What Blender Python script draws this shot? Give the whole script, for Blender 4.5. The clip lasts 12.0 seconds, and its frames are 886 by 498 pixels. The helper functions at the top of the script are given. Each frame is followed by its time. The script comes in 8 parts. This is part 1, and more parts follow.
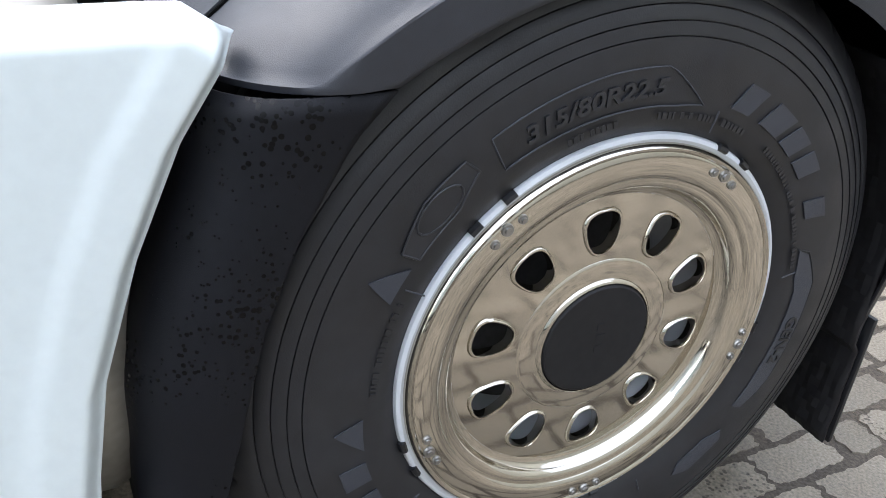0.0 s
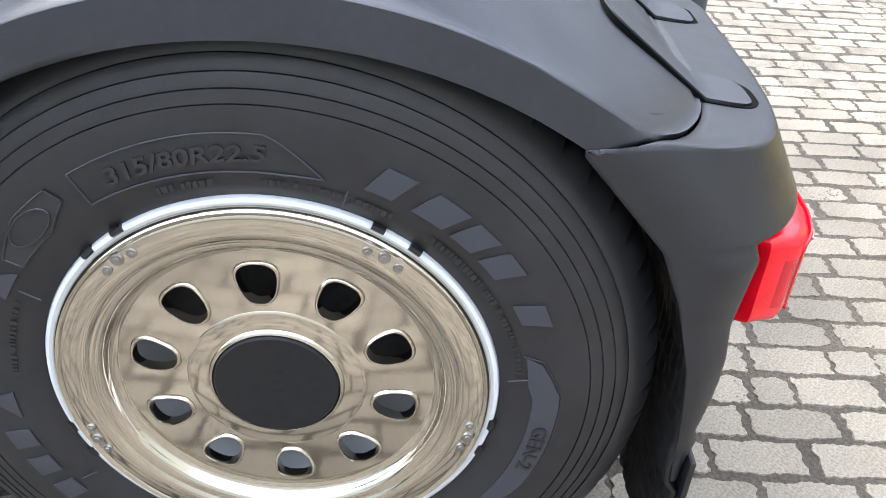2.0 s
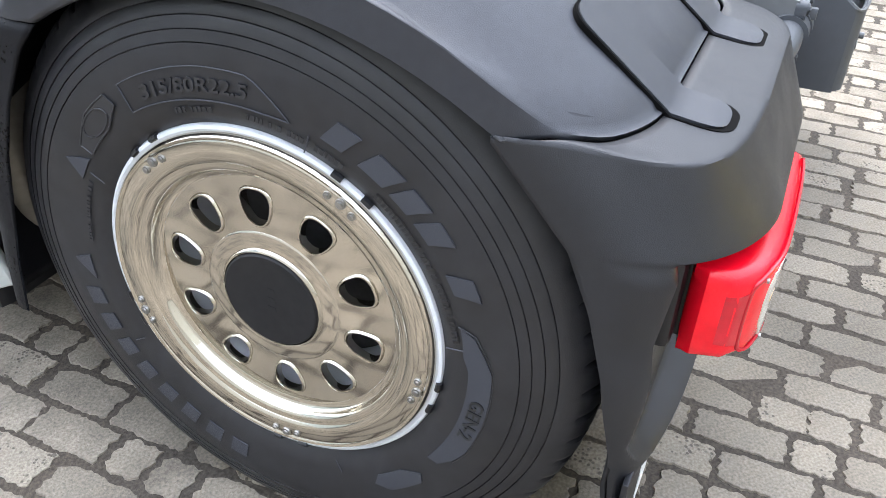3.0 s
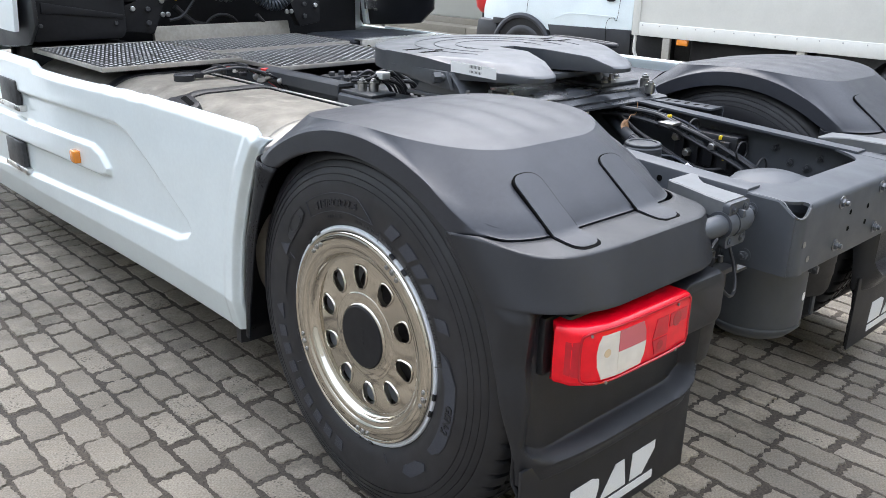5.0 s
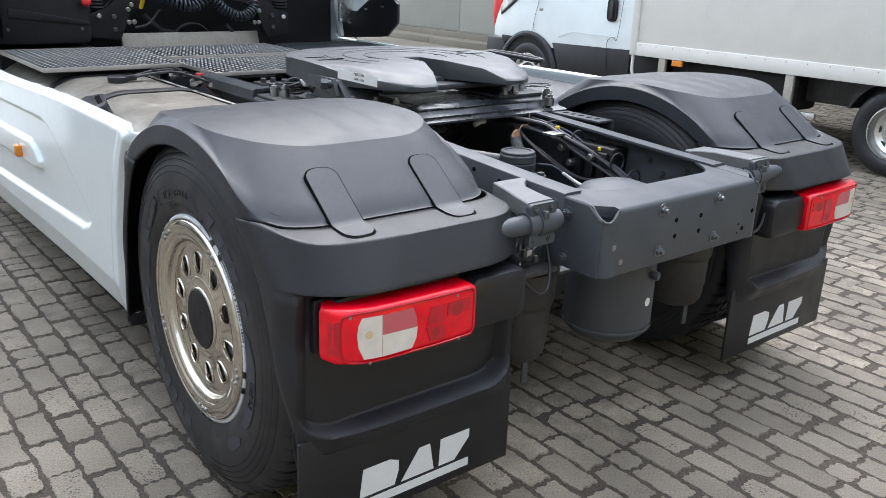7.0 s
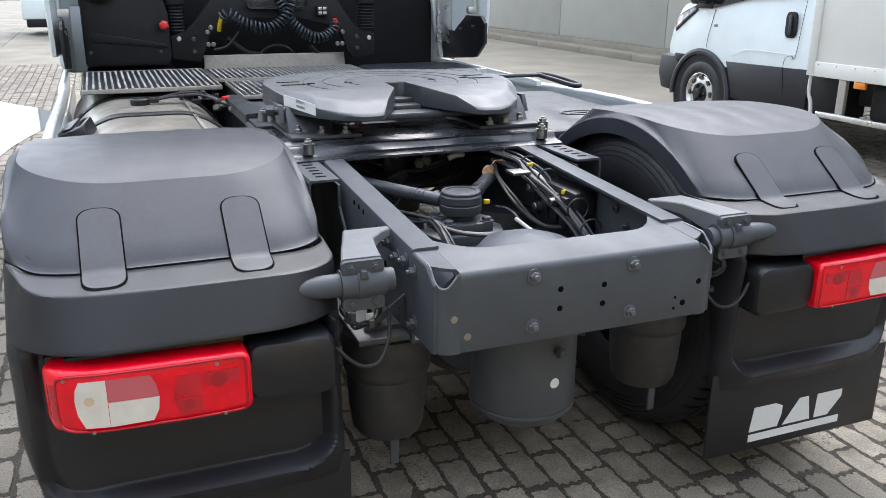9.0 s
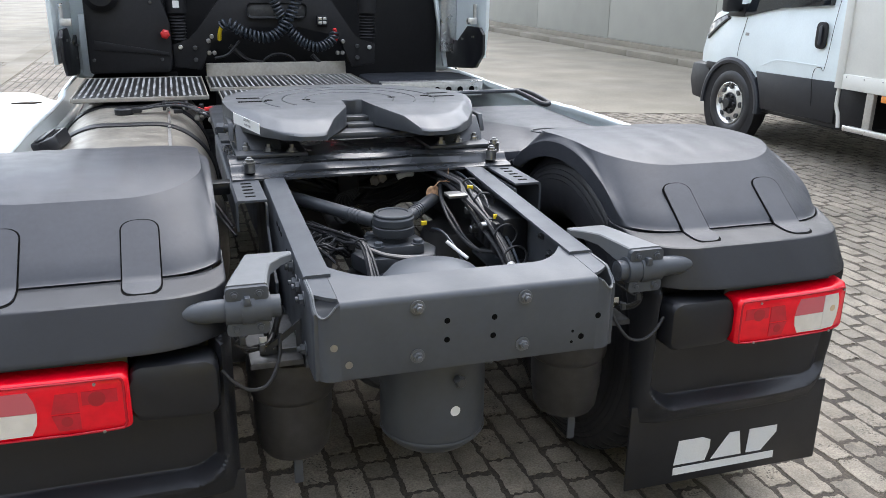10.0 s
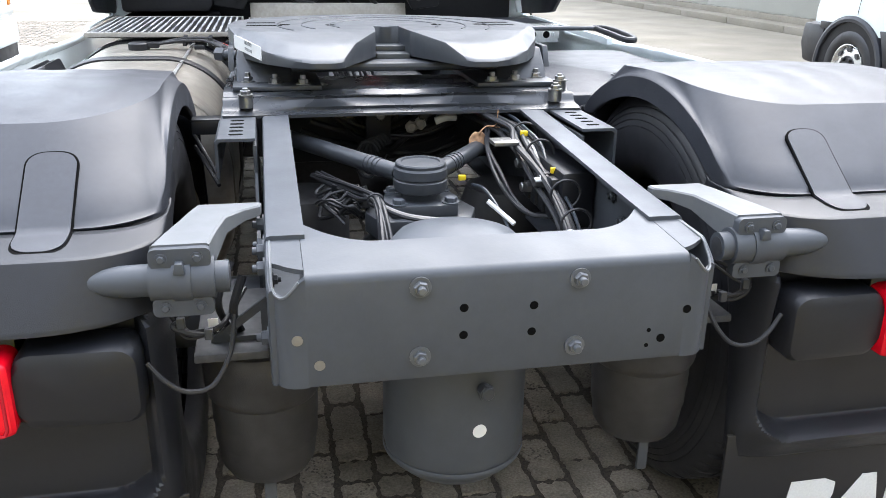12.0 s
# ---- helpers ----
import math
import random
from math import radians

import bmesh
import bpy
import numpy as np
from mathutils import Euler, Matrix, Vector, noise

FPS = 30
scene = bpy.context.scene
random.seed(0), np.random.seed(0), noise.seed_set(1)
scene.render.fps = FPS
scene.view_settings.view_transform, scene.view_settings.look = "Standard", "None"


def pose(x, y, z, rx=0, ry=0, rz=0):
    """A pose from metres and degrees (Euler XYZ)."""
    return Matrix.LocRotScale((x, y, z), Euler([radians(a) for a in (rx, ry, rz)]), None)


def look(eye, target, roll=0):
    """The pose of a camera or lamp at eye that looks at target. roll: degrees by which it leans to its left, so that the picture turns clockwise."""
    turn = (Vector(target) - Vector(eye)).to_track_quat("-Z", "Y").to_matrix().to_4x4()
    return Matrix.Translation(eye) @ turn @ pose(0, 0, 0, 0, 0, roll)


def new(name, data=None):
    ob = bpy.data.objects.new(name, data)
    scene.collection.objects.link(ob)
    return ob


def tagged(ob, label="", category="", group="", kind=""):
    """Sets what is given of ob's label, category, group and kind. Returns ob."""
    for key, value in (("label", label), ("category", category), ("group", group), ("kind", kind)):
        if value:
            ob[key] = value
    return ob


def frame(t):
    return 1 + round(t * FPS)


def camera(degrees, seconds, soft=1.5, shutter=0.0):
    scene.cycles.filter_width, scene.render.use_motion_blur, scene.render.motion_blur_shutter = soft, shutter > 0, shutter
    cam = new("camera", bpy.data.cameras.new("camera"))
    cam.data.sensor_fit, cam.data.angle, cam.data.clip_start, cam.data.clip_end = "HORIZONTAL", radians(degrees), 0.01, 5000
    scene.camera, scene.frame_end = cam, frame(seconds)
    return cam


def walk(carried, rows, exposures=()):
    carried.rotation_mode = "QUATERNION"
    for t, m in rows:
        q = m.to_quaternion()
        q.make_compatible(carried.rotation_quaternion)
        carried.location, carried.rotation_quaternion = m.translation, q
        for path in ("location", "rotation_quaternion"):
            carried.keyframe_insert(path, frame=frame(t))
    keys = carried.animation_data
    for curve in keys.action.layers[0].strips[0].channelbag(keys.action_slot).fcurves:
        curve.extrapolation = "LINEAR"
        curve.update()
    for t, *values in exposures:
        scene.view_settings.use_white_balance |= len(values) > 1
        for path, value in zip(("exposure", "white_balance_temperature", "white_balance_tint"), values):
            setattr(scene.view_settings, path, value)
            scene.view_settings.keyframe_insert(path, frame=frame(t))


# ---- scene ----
cam = camera(56.0, 12.0, soft=0.55)
PATH = [
    (0, (-1.962, 0.642, 1.174), (-0.433, -0.178, 0.179), 4.2),
    (0.5, (-2.109, 0.488, 1.302), (-0.553, -0.254, 0.289), 4.9),
    (1, (-2.126, 0.303, 1.318), (-0.558, -0.329, 0.249), 5.2),
    (1.5, (-2.06, 0.031, 1.296), (-0.426, -0.33, 0.2), 4.1),
    (2, (-2.075, -0.199, 1.317), (-0.421, -0.238, 0.194), 3.3),
    (2.5, (-2.108, -0.449, 1.353), (-0.489, -0.146, 0.219), 2.8),
    (2.7, (-2.071, -0.532, 1.346), (-0.495, -0.081, 0.2), 2.7),
    (4.3, (-2.127, -1.267, 1.377), (-0.832, -0.08, 0.421), 1.1),
    (4.5, (-2.239, -1.375, 1.401), (-0.955, -0.121, 0.519), 1.1),
    (5, (-2.449, -1.626, 1.488), (-1.169, -0.246, 0.81), 1.1),
    (5.5, (-2.518, -1.901, 1.538), (-1.23, -0.503, 0.919), 1.3),
    (6, (-2.491, -2.103, 1.527), (-1.201, -0.698, 0.927), 1.4),
    (6.5, (-2.317, -2.14, 1.484), (-1.057, -0.718, 0.859), 1.7),
    (6.7, (-2.224, -2.131, 1.494), (-0.98, -0.701, 0.856), 2.0),
    (8.3, (-1.397, -2.288, 1.444), (-0.549, -0.583, 0.832), 0.4),
    (8.5, (-1.283, -2.28, 1.47), (-0.454, -0.568, 0.851), 0.4),
    (9, (-1.027, -2.354, 1.505), (-0.313, -0.591, 0.888), 0.4),
    (9.5, (-0.801, -2.449, 1.547), (-0.183, -0.651, 0.925), 0.5),
    (10, (-0.653, -2.486, 1.589), (-0.068, -0.678, 0.965), 0.8),
    (10.5, (-0.608, -2.557, 1.615), (-0.116, -0.721, 0.991), 1.0),
    (11, (-0.556, -2.553, 1.599), (-0.114, -0.705, 0.974), 1.0),
    (11.5, (-0.464, -2.307, 1.508), (-0.054, -0.468, 0.837), 1.0),
    (12, (-0.374, -1.973, 1.37), (0.014, -0.135, 0.686), 0.9),
]
EXPOSURES = ((0, 0.88), (0.5, 1.03), (1, 1.22), (1.5, 1.41), (2, 1.53), (2.7, 1.52), (4.3, 1.14), (5, 0.77), (5.5, 0.58), (6.7, 0.55), (8.3, 0.63), (10, 0.54), (11, 0.62), (11.5, 0.83), (12, 1.22))
walk(cam, [(t, look(eye, target, roll)) for t, eye, target, roll in PATH], exposures=EXPOSURES)

# ---- world, sun, exposure ----
world = bpy.data.worlds.new("overcast_sky")
scene.world = world
world.use_nodes = True
wn, wl = world.node_tree.nodes, world.node_tree.links
SUN_EL, SUN_ROT = radians(56), radians(32)
sky = wn.new("ShaderNodeTexSky")
sky.sky_type, sky.sun_disc = "NISHITA", False
sky.sun_elevation, sky.sun_rotation = SUN_EL, SUN_ROT
sky.air_density, sky.dust_density = 1.0, 1.0
cloud = wn.new("ShaderNodeHueSaturation")
cloud.inputs["Saturation"].default_value = 0.42
wl.new(sky.outputs[0], cloud.inputs["Color"])
# an overcast sky is brightest overhead
rise = wn.new("ShaderNodeTexCoord")
split = wn.new("ShaderNodeSeparateXYZ")
wl.new(rise.outputs["Generated"], split.inputs[0])
lift = wn.new("ShaderNodeMapRange")
for key, value in (("From Min", 0.0), ("From Max", 1.0), ("To Min", 1.7), ("To Max", 4.3)):
    lift.inputs[key].default_value = value
wl.new(split.outputs["Z"], lift.inputs["Value"])
veil = wn.new("ShaderNodeVectorMath")
veil.operation = "SCALE"
wl.new(cloud.outputs[0], veil.inputs[0])
wl.new(lift.outputs["Result"], veil.inputs["Scale"])
wl.new(veil.outputs[0], wn["Background"].inputs[0])
wn["Background"].inputs[1].default_value = 0.172
sun = new("sun", bpy.data.lights.new("sun", "SUN"))
sun.data.energy, sun.data.angle, sun.data.color = 0.70, radians(60), (1.0, 0.96, 0.9)
sun.matrix_world = look((0, 0, 20), (20 * -math.sin(SUN_ROT) / math.tan(SUN_EL), 20 * -math.cos(SUN_ROT) / math.tan(SUN_EL), 0))

# ---- materials ----


def material(name, color, rough=0.5, metal=0.0, coat=0.0, spec=0.5, grain=0.0, grain_scale=60.0, bump=0.0, bump_scale=200.0,
             vary=0.0, vary_scale=3.0, tint=None, island=False, rough_vary=0.0, trans=0.0, ior=1.5, per_object=0.0):
    m = bpy.data.materials.new(name)
    m.use_nodes = True
    n, l = m.node_tree.nodes, m.node_tree.links
    b = n["Principled BSDF"]
    b.inputs["Roughness"].default_value, b.inputs["Metallic"].default_value = rough, metal
    b.inputs["Coat Weight"].default_value, b.inputs["Coat Roughness"].default_value = coat, 0.05
    b.inputs["Specular IOR Level"].default_value = spec
    b.inputs["Transmission Weight"].default_value, b.inputs["IOR"].default_value = trans, ior
    co = n.new("ShaderNodeTexCoord")
    pos = co.outputs["Object"]

    def noise_at(scale, detail=4.0):
        t = n.new("ShaderNodeTexNoise")
        t.inputs["Scale"].default_value, t.inputs["Detail"].default_value = scale, detail
        l.new(pos, t.inputs["Vector"])
        return t.outputs["Fac"]

    def ramp(fac, lo, hi):
        r = n.new("ShaderNodeMapRange")
        r.inputs["From Min"].default_value, r.inputs["From Max"].default_value = 0.3, 0.7
        r.inputs["To Min"].default_value, r.inputs["To Max"].default_value = lo, hi
        l.new(fac, r.inputs["Value"])
        return r.outputs["Result"]

    def mix(kind, fac, a, bcol):
        x = n.new("ShaderNodeMix")
        x.data_type, x.blend_type = "RGBA", kind
        for sock, value in (("Factor", fac), ("A", a), ("B", bcol)):
            s = [i for i in x.inputs if i.name == sock and (i.type == "VALUE" if sock == "Factor" else i.type == "RGBA")][0]
            if hasattr(value, "links"):
                l.new(value, s)
            else:
                s.default_value = value
        return [o for o in x.outputs if o.type == "RGBA"][0]

    col = (*color, 1.0)
    if tint:
        col = mix("MIX", ramp(noise_at(vary_scale), 0.0, 1.0), col, (*tint, 1.0))
    value = None
    if vary:
        value = ramp(noise_at(vary_scale * 1.7), 1 - vary, 1 + vary)
    if grain:
        g = ramp(noise_at(grain_scale, 6.0), 1 - grain, 1 + grain)
        if value is not None:
            p = n.new("ShaderNodeMath")
            p.operation = "MULTIPLY"
            l.new(value, p.inputs[0]), l.new(g, p.inputs[1])
            value = p.outputs[0]
        else:
            value = g
    if island or per_object:
        if per_object:
            r = n.new("ShaderNodeObjectInfo").outputs["Random"]
        else:
            r = n.new("ShaderNodeNewGeometry").outputs["Random Per Island"]
        q = n.new("ShaderNodeMapRange")
        amount = per_object or 0.18
        q.inputs["To Min"].default_value, q.inputs["To Max"].default_value = 1 - amount, 1 + amount
        l.new(r, q.inputs["Value"])
        if value is not None:
            p = n.new("ShaderNodeMath")
            p.operation = "MULTIPLY"
            l.new(value, p.inputs[0]), l.new(q.outputs["Result"], p.inputs[1])
            value = p.outputs[0]
        else:
            value = q.outputs["Result"]
    if value is not None:
        v = n.new("ShaderNodeVectorMath")
        v.operation = "SCALE"
        if hasattr(col, "links"):
            l.new(col, v.inputs[0])
        else:
            v.inputs[0].default_value = col[:3]
        l.new(value, v.inputs["Scale"])
        l.new(v.outputs[0], b.inputs["Base Color"])
    elif hasattr(col, "links"):
        l.new(col, b.inputs["Base Color"])
    else:
        b.inputs["Base Color"].default_value = col
    if rough_vary:
        l.new(ramp(noise_at(vary_scale * 2.3), max(0.02, rough - rough_vary), min(1, rough + rough_vary)), b.inputs["Roughness"])
    if bump:
        k = n.new("ShaderNodeBump")
        k.inputs["Strength"].default_value, k.inputs["Distance"].default_value = bump, 0.002
        l.new(noise_at(bump_scale, 3.0), k.inputs["Height"])
        l.new(k.outputs[0], b.inputs["Normal"])
    return m


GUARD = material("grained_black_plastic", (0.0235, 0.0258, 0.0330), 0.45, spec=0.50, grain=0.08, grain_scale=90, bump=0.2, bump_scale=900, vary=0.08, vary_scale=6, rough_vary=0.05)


def dewy(name, color):
    """Black plastic with small standing drops, smoother than the dry face between them; their dark reflections are put
    into the colour.
    """
    m = material(name, color, 0.5, spec=0.16, grain=0.1, grain_scale=90, bump=0.25, bump_scale=900, vary=0.15, vary_scale=6)
    n, l = m.node_tree.nodes, m.node_tree.links
    b = n["Principled BSDF"]
    co = n.new("ShaderNodeTexCoord")
    v = n.new("ShaderNodeTexVoronoi")
    v.inputs["Scale"].default_value, v.inputs["Randomness"].default_value = 130.0, 1.0
    wob = n.new("ShaderNodeTexNoise")
    wob.inputs["Scale"].default_value = 9.0
    l.new(co.outputs["Object"], v.inputs["Vector"]), l.new(co.outputs["Object"], wob.inputs["Vector"])
    size = n.new("ShaderNodeMapRange")
    for key, value in (("From Min", 0.42), ("From Max", 0.66), ("To Min", 0.0), ("To Max", 0.42)):
        size.inputs[key].default_value = value
    l.new(wob.outputs["Fac"], size.inputs["Value"])
    drop = n.new("ShaderNodeMath")
    drop.operation = "LESS_THAN"
    l.new(v.outputs["Distance"], drop.inputs[0]), l.new(size.outputs["Result"], drop.inputs[1])
    rough = n.new("ShaderNodeMapRange")
    for key, value in (("To Min", 0.5), ("To Max", 0.06)):
        rough.inputs[key].default_value = value
    l.new(drop.outputs[0], rough.inputs["Value"]), l.new(rough.outputs["Result"], b.inputs["Roughness"])
    # dark mirrored by each drop, painted by scaling the base colour down
    dark = n.new("ShaderNodeMapRange")
    for key, value in (("To Min", 1.0), ("To Max", 0.25)):
        dark.inputs[key].default_value = value
    l.new(drop.outputs[0], dark.inputs["Value"])
    mul = n.new("ShaderNodeVectorMath")
    mul.operation = "SCALE"
    l.new(b.inputs["Base Color"].links[0].from_socket, mul.inputs[0])
    l.new(dark.outputs["Result"], mul.inputs["Scale"]), l.new(mul.outputs[0], b.inputs["Base Color"])
    return m


# GUARD's plastic again, darkened so the rear section's shade sits in the colour
GUARD_REAR = material("darkened_black_plastic", (0.0120, 0.0130, 0.0165), 0.45, spec=0.50, grain=0.08, grain_scale=90, bump=0.2, bump_scale=900, vary=0.10, vary_scale=6, rough_vary=0.06)
# front section: the base is also darkened for the shade below the top
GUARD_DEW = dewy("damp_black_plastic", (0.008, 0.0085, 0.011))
PRESSED = material("glossy_pressed_plate_paint", (0.036, 0.039, 0.044), 0.28, grain=0.05, vary=0.1, vary_scale=4, rough_vary=0.05)
ARM = material("light_grey_bracket_paint", (0.130, 0.136, 0.140), 0.48, spec=0.36, grain=0.04, vary=0.08, vary_scale=5, rough_vary=0.08)
STUD = material("dull_dimple_metal", (0.40, 0.40, 0.39), 0.45, metal=0.7, grain=0.2)
INNER = material("matt_black_plastic", (0.013, 0.013, 0.0145), 0.55, spec=0.26, grain=0.15, rough_vary=0.1)
BOLT = material("painted_bolt_grey", (0.12, 0.127, 0.135), 0.33, metal=0.35, grain=0.08)
PALE_BULB = material("bulb_behind_clear_lens", (0.58, 0.44, 0.28), 0.2, coat=0.6, bump=0.4, bump_scale=520)
# near-black colour that stands for the shade inside slots, holes and gaps
GAPMAT = material("black_gap_shade", (0.004, 0.004, 0.004), 0.9, spec=0.05)
GUARD_DARK = material("smooth_black_plastic", (0.0080, 0.0086, 0.0110), 0.42, grain=0.12, bump=0.1, bump_scale=500, rough_vary=0.06)
RUBBER = material("tyre_rubber", (0.0145, 0.0150, 0.0180), 0.48, spec=0.5, grain=0.15, grain_scale=40, bump=0.15, bump_scale=500, vary=0.2, vary_scale=5, rough_vary=0.1)
RUBBER_MARK = material("raised_rubber_edge", (0.020, 0.021, 0.025), 0.42, bump=0.2, bump_scale=900)
LETTER = material("moulded_rubber_lettering", (0.036, 0.040, 0.052), 0.5, bump=0.3, bump_scale=1500)
CHASSIS = material("chassis_grey_paint", (0.061, 0.067, 0.076), 0.48, spec=0.34, grain=0.03, bump=0.08, bump_scale=180, vary=0.08, vary_scale=4, rough_vary=0.08, coat=0.03)
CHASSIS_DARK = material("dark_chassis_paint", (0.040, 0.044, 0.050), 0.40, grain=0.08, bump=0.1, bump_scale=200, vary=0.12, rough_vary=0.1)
DARK = material("dark_oily_metal", (0.038, 0.039, 0.041), 0.5, grain=0.3, vary=0.3, rough_vary=0.15)
CABLE = material("black_cable_sheath", (0.024, 0.0245, 0.027), 0.42, spec=0.34)
BELLOWS = material("dusty_bellows_rubber", (0.030, 0.029, 0.029), 0.55, grain=0.2, grain_scale=40, vary=0.25, vary_scale=6, bump=0.2, bump_scale=300)
HOSE = material("blue_black_air_hose", (0.025, 0.032, 0.042), 0.3)
STEEL = material("polished_stainless_steel", (0.565, 0.530, 0.466), 0.085, metal=1.0, vary=0.03, vary_scale=9, rough_vary=0.02)
ZINC = material("zinc_plated_steel", (0.34, 0.34, 0.335), 0.36, metal=1.0, grain=0.12)
ALU = material("weathered_aluminium", (0.37, 0.35, 0.312), 0.46, metal=0.45, grain=0.10, vary=0.12, vary_scale=5, rough_vary=0.10, bump=0.04, bump_scale=30)
TANK = material("dusty_tank_aluminium", (0.27, 0.25, 0.215), 0.42, metal=0.5, grain=0.12, grain_scale=50, vary=0.16, vary_scale=5, rough_vary=0.10, bump=0.04, bump_scale=30)
GRATE = material("dull_grating_metal", (0.045, 0.045, 0.044), 0.4, metal=0.6, grain=0.3, grain_scale=50, vary=0.3, vary_scale=6)
ALU_BRIGHT = material("bright_aluminium", (0.68, 0.68, 0.67), 0.3, metal=0.9, grain=0.1, rough_vary=0.08)
WHITE = material("white_vehicle_paint", (0.715, 0.785, 0.795), 0.3, coat=0.6, vary=0.03, grain=0.02)
WHITE_RIM = material("white_rim_paint", (0.62, 0.65, 0.69), 0.35, coat=0.3, vary=0.05)
BOX_WHITE = material("white_box_body_panel", (0.64, 0.635, 0.59), 0.45, vary=0.03, grain=0.02)
RED = material("red_lamp_lens", (0.78, 0.003, 0.016), 0.16, spec=0.3, coat=0.25, bump=0.25, bump_scale=420, vary=0.12, vary_scale=14)
RED_RIM = material("red_lens_border", (0.42, 0.001, 0.012), 0.16, coat=0.2)
RED_DARK = material("dark_red_lamp_segment", (0.52, 0.004, 0.018), 0.15, coat=0.25, bump=0.4, bump_scale=520, vary=0.15, vary_scale=20)
PINK = material("pale_red_lamp_segment", (0.52, 0.10, 0.12), 0.15, coat=0.6, bump=0.3, bump_scale=420)
CLEAR = material("milky_clear_lamp_lens", (0.66, 0.62, 0.56), 0.15, coat=0.6, bump=0.3, bump_scale=420, vary=0.08, vary_scale=14)
AMBER = material("amber_lens", (0.75, 0.24, 0.02), 0.2, coat=0.5, bump=0.4, bump_scale=400)
BULB_DARK = material("bulb_behind_red_lens", (0.36, 0.005, 0.014), 0.15, coat=0.25, bump=0.4, bump_scale=520)
YELLOW = material("yellow_plastic", (0.75, 0.55, 0.02), 0.4)
RED_PLASTIC = material("red_plastic", (0.6, 0.03, 0.03), 0.4)
LABEL = material("white_paper_label", (0.75, 0.75, 0.73), 0.6, grain=0.03)
INK = material("black_print", (0.03, 0.03, 0.03), 0.6)
FLAP_WHITE = material("white_flap_print", (0.66, 0.67, 0.67), 0.6, grain=0.06, grain_scale=200)
GLASS_DARK = material("dark_window_glass", (0.012, 0.015, 0.018), 0.05, coat=0.5)
LAMP_GLASS = material("clear_headlight_glass", (0.35, 0.36, 0.37), 0.08, coat=0.8, vary=0.4, vary_scale=12)
GREASE = material("greased_plate", (0.088, 0.093, 0.100), 0.45, grain=0.05, vary=0.10, vary_scale=5, rough_vary=0.08, bump=0.05, bump_scale=120)
def worn_paver(name, loose):
    """Concrete block with a weathered skin; some blocks have lost it and show pits."""
    m = material(name, (0.231, 0.204, 0.162), 0.82, grain=0.32, grain_scale=150, bump=0.9, bump_scale=240, vary=0.18, vary_scale=7.0, tint=(0.162, 0.141, 0.111), island=not loose, per_object=0.17 if loose else 0.0, rough_vary=0.12)
    n, l = m.node_tree.nodes, m.node_tree.links
    b = n["Principled BSDF"]
    geo = n.new("ShaderNodeNewGeometry")
    lot = n.new("ShaderNodeObjectInfo").outputs["Random"] if loose else geo.outputs["Random Per Island"]

    def noise_at(scale, detail=3.0):
        t = n.new("ShaderNodeTexNoise")
        t.inputs["Scale"].default_value, t.inputs["Detail"].default_value = scale, detail
        l.new(geo.outputs["Position"], t.inputs["Vector"])
        return t.outputs["Fac"]

    def span(v, a, c, lo, hi):
        r = n.new("ShaderNodeMapRange")
        for key, x in (("From Min", a), ("From Max", c), ("To Min", lo), ("To Max", hi)):
            r.inputs[key].default_value = x
        l.new(v, r.inputs["Value"])
        return r.outputs["Result"]

    def times(p, q):
        r = n.new("ShaderNodeMath")
        r.operation = "MULTIPLY"
        l.new(p, r.inputs[0]), l.new(q, r.inputs[1])
        return r.outputs[0]

    cell = n.new("ShaderNodeTexVoronoi")
    cell.inputs["Scale"].default_value = 95.0
    l.new(geo.outputs["Position"], cell.inputs["Vector"])
    pit = times(span(cell.outputs["Distance"], 0.30, 0.42, 1.0, 0.0), times(span(lot, 0.76, 0.80, 0.0, 1.0), span(noise_at(22.0), 0.48, 0.56, 0.0, 1.0)))
    # broad damp stains across the yard
    stain = span(noise_at(1.1, 5.0), 0.38, 0.62, 0.80, 1.10)
    v = n.new("ShaderNodeVectorMath")
    v.operation = "SCALE"
    l.new(b.inputs["Base Color"].links[0].from_socket, v.inputs[0])
    l.new(times(stain, span(pit, 0.0, 1.0, 1.0, 0.42)), v.inputs["Scale"])
    l.new(v.outputs[0], b.inputs["Base Color"])
    k = n.new("ShaderNodeBump")
    k.inputs["Strength"].default_value, k.inputs["Distance"].default_value = 0.6, 0.003
    l.new(span(pit, 0.0, 1.0, 1.0, 0.0), k.inputs["Height"])
    l.new(b.inputs["Normal"].links[0].from_socket, k.inputs["Normal"])
    l.new(k.outputs[0], b.inputs["Normal"])
    return m


PAVER = worn_paver("grey_concrete_paver", True)
PAVER_STUFF = worn_paver("grey_concrete_pavers", False)
SOIL = material("sandy_joint_soil", (0.066, 0.053, 0.040), 0.95, grain=0.45, grain_scale=120, bump=1.0, bump_scale=200, vary=0.3, vary_scale=1.5, tint=(0.043, 0.037, 0.030))
CONCRETE = material("stained_concrete", (0.196, 0.176, 0.136), 0.8, grain=0.1, grain_scale=30, bump=0.5, bump_scale=60, vary=0.16, vary_scale=0.5, tint=(0.152, 0.136, 0.106), rough_vary=0.15)
CLADDING = material("grey_wall_cladding", (0.325, 0.325, 0.290), 0.5, vary=0.05, vary_scale=1.0, grain=0.03)
WATER = material("puddle_water", (0.05, 0.05, 0.05), 0.03, spec=0.6)
LEAF = material("dry_brown_leaf", (0.42, 0.24, 0.13), 0.7, grain=0.3, vary=0.3, vary_scale=40)

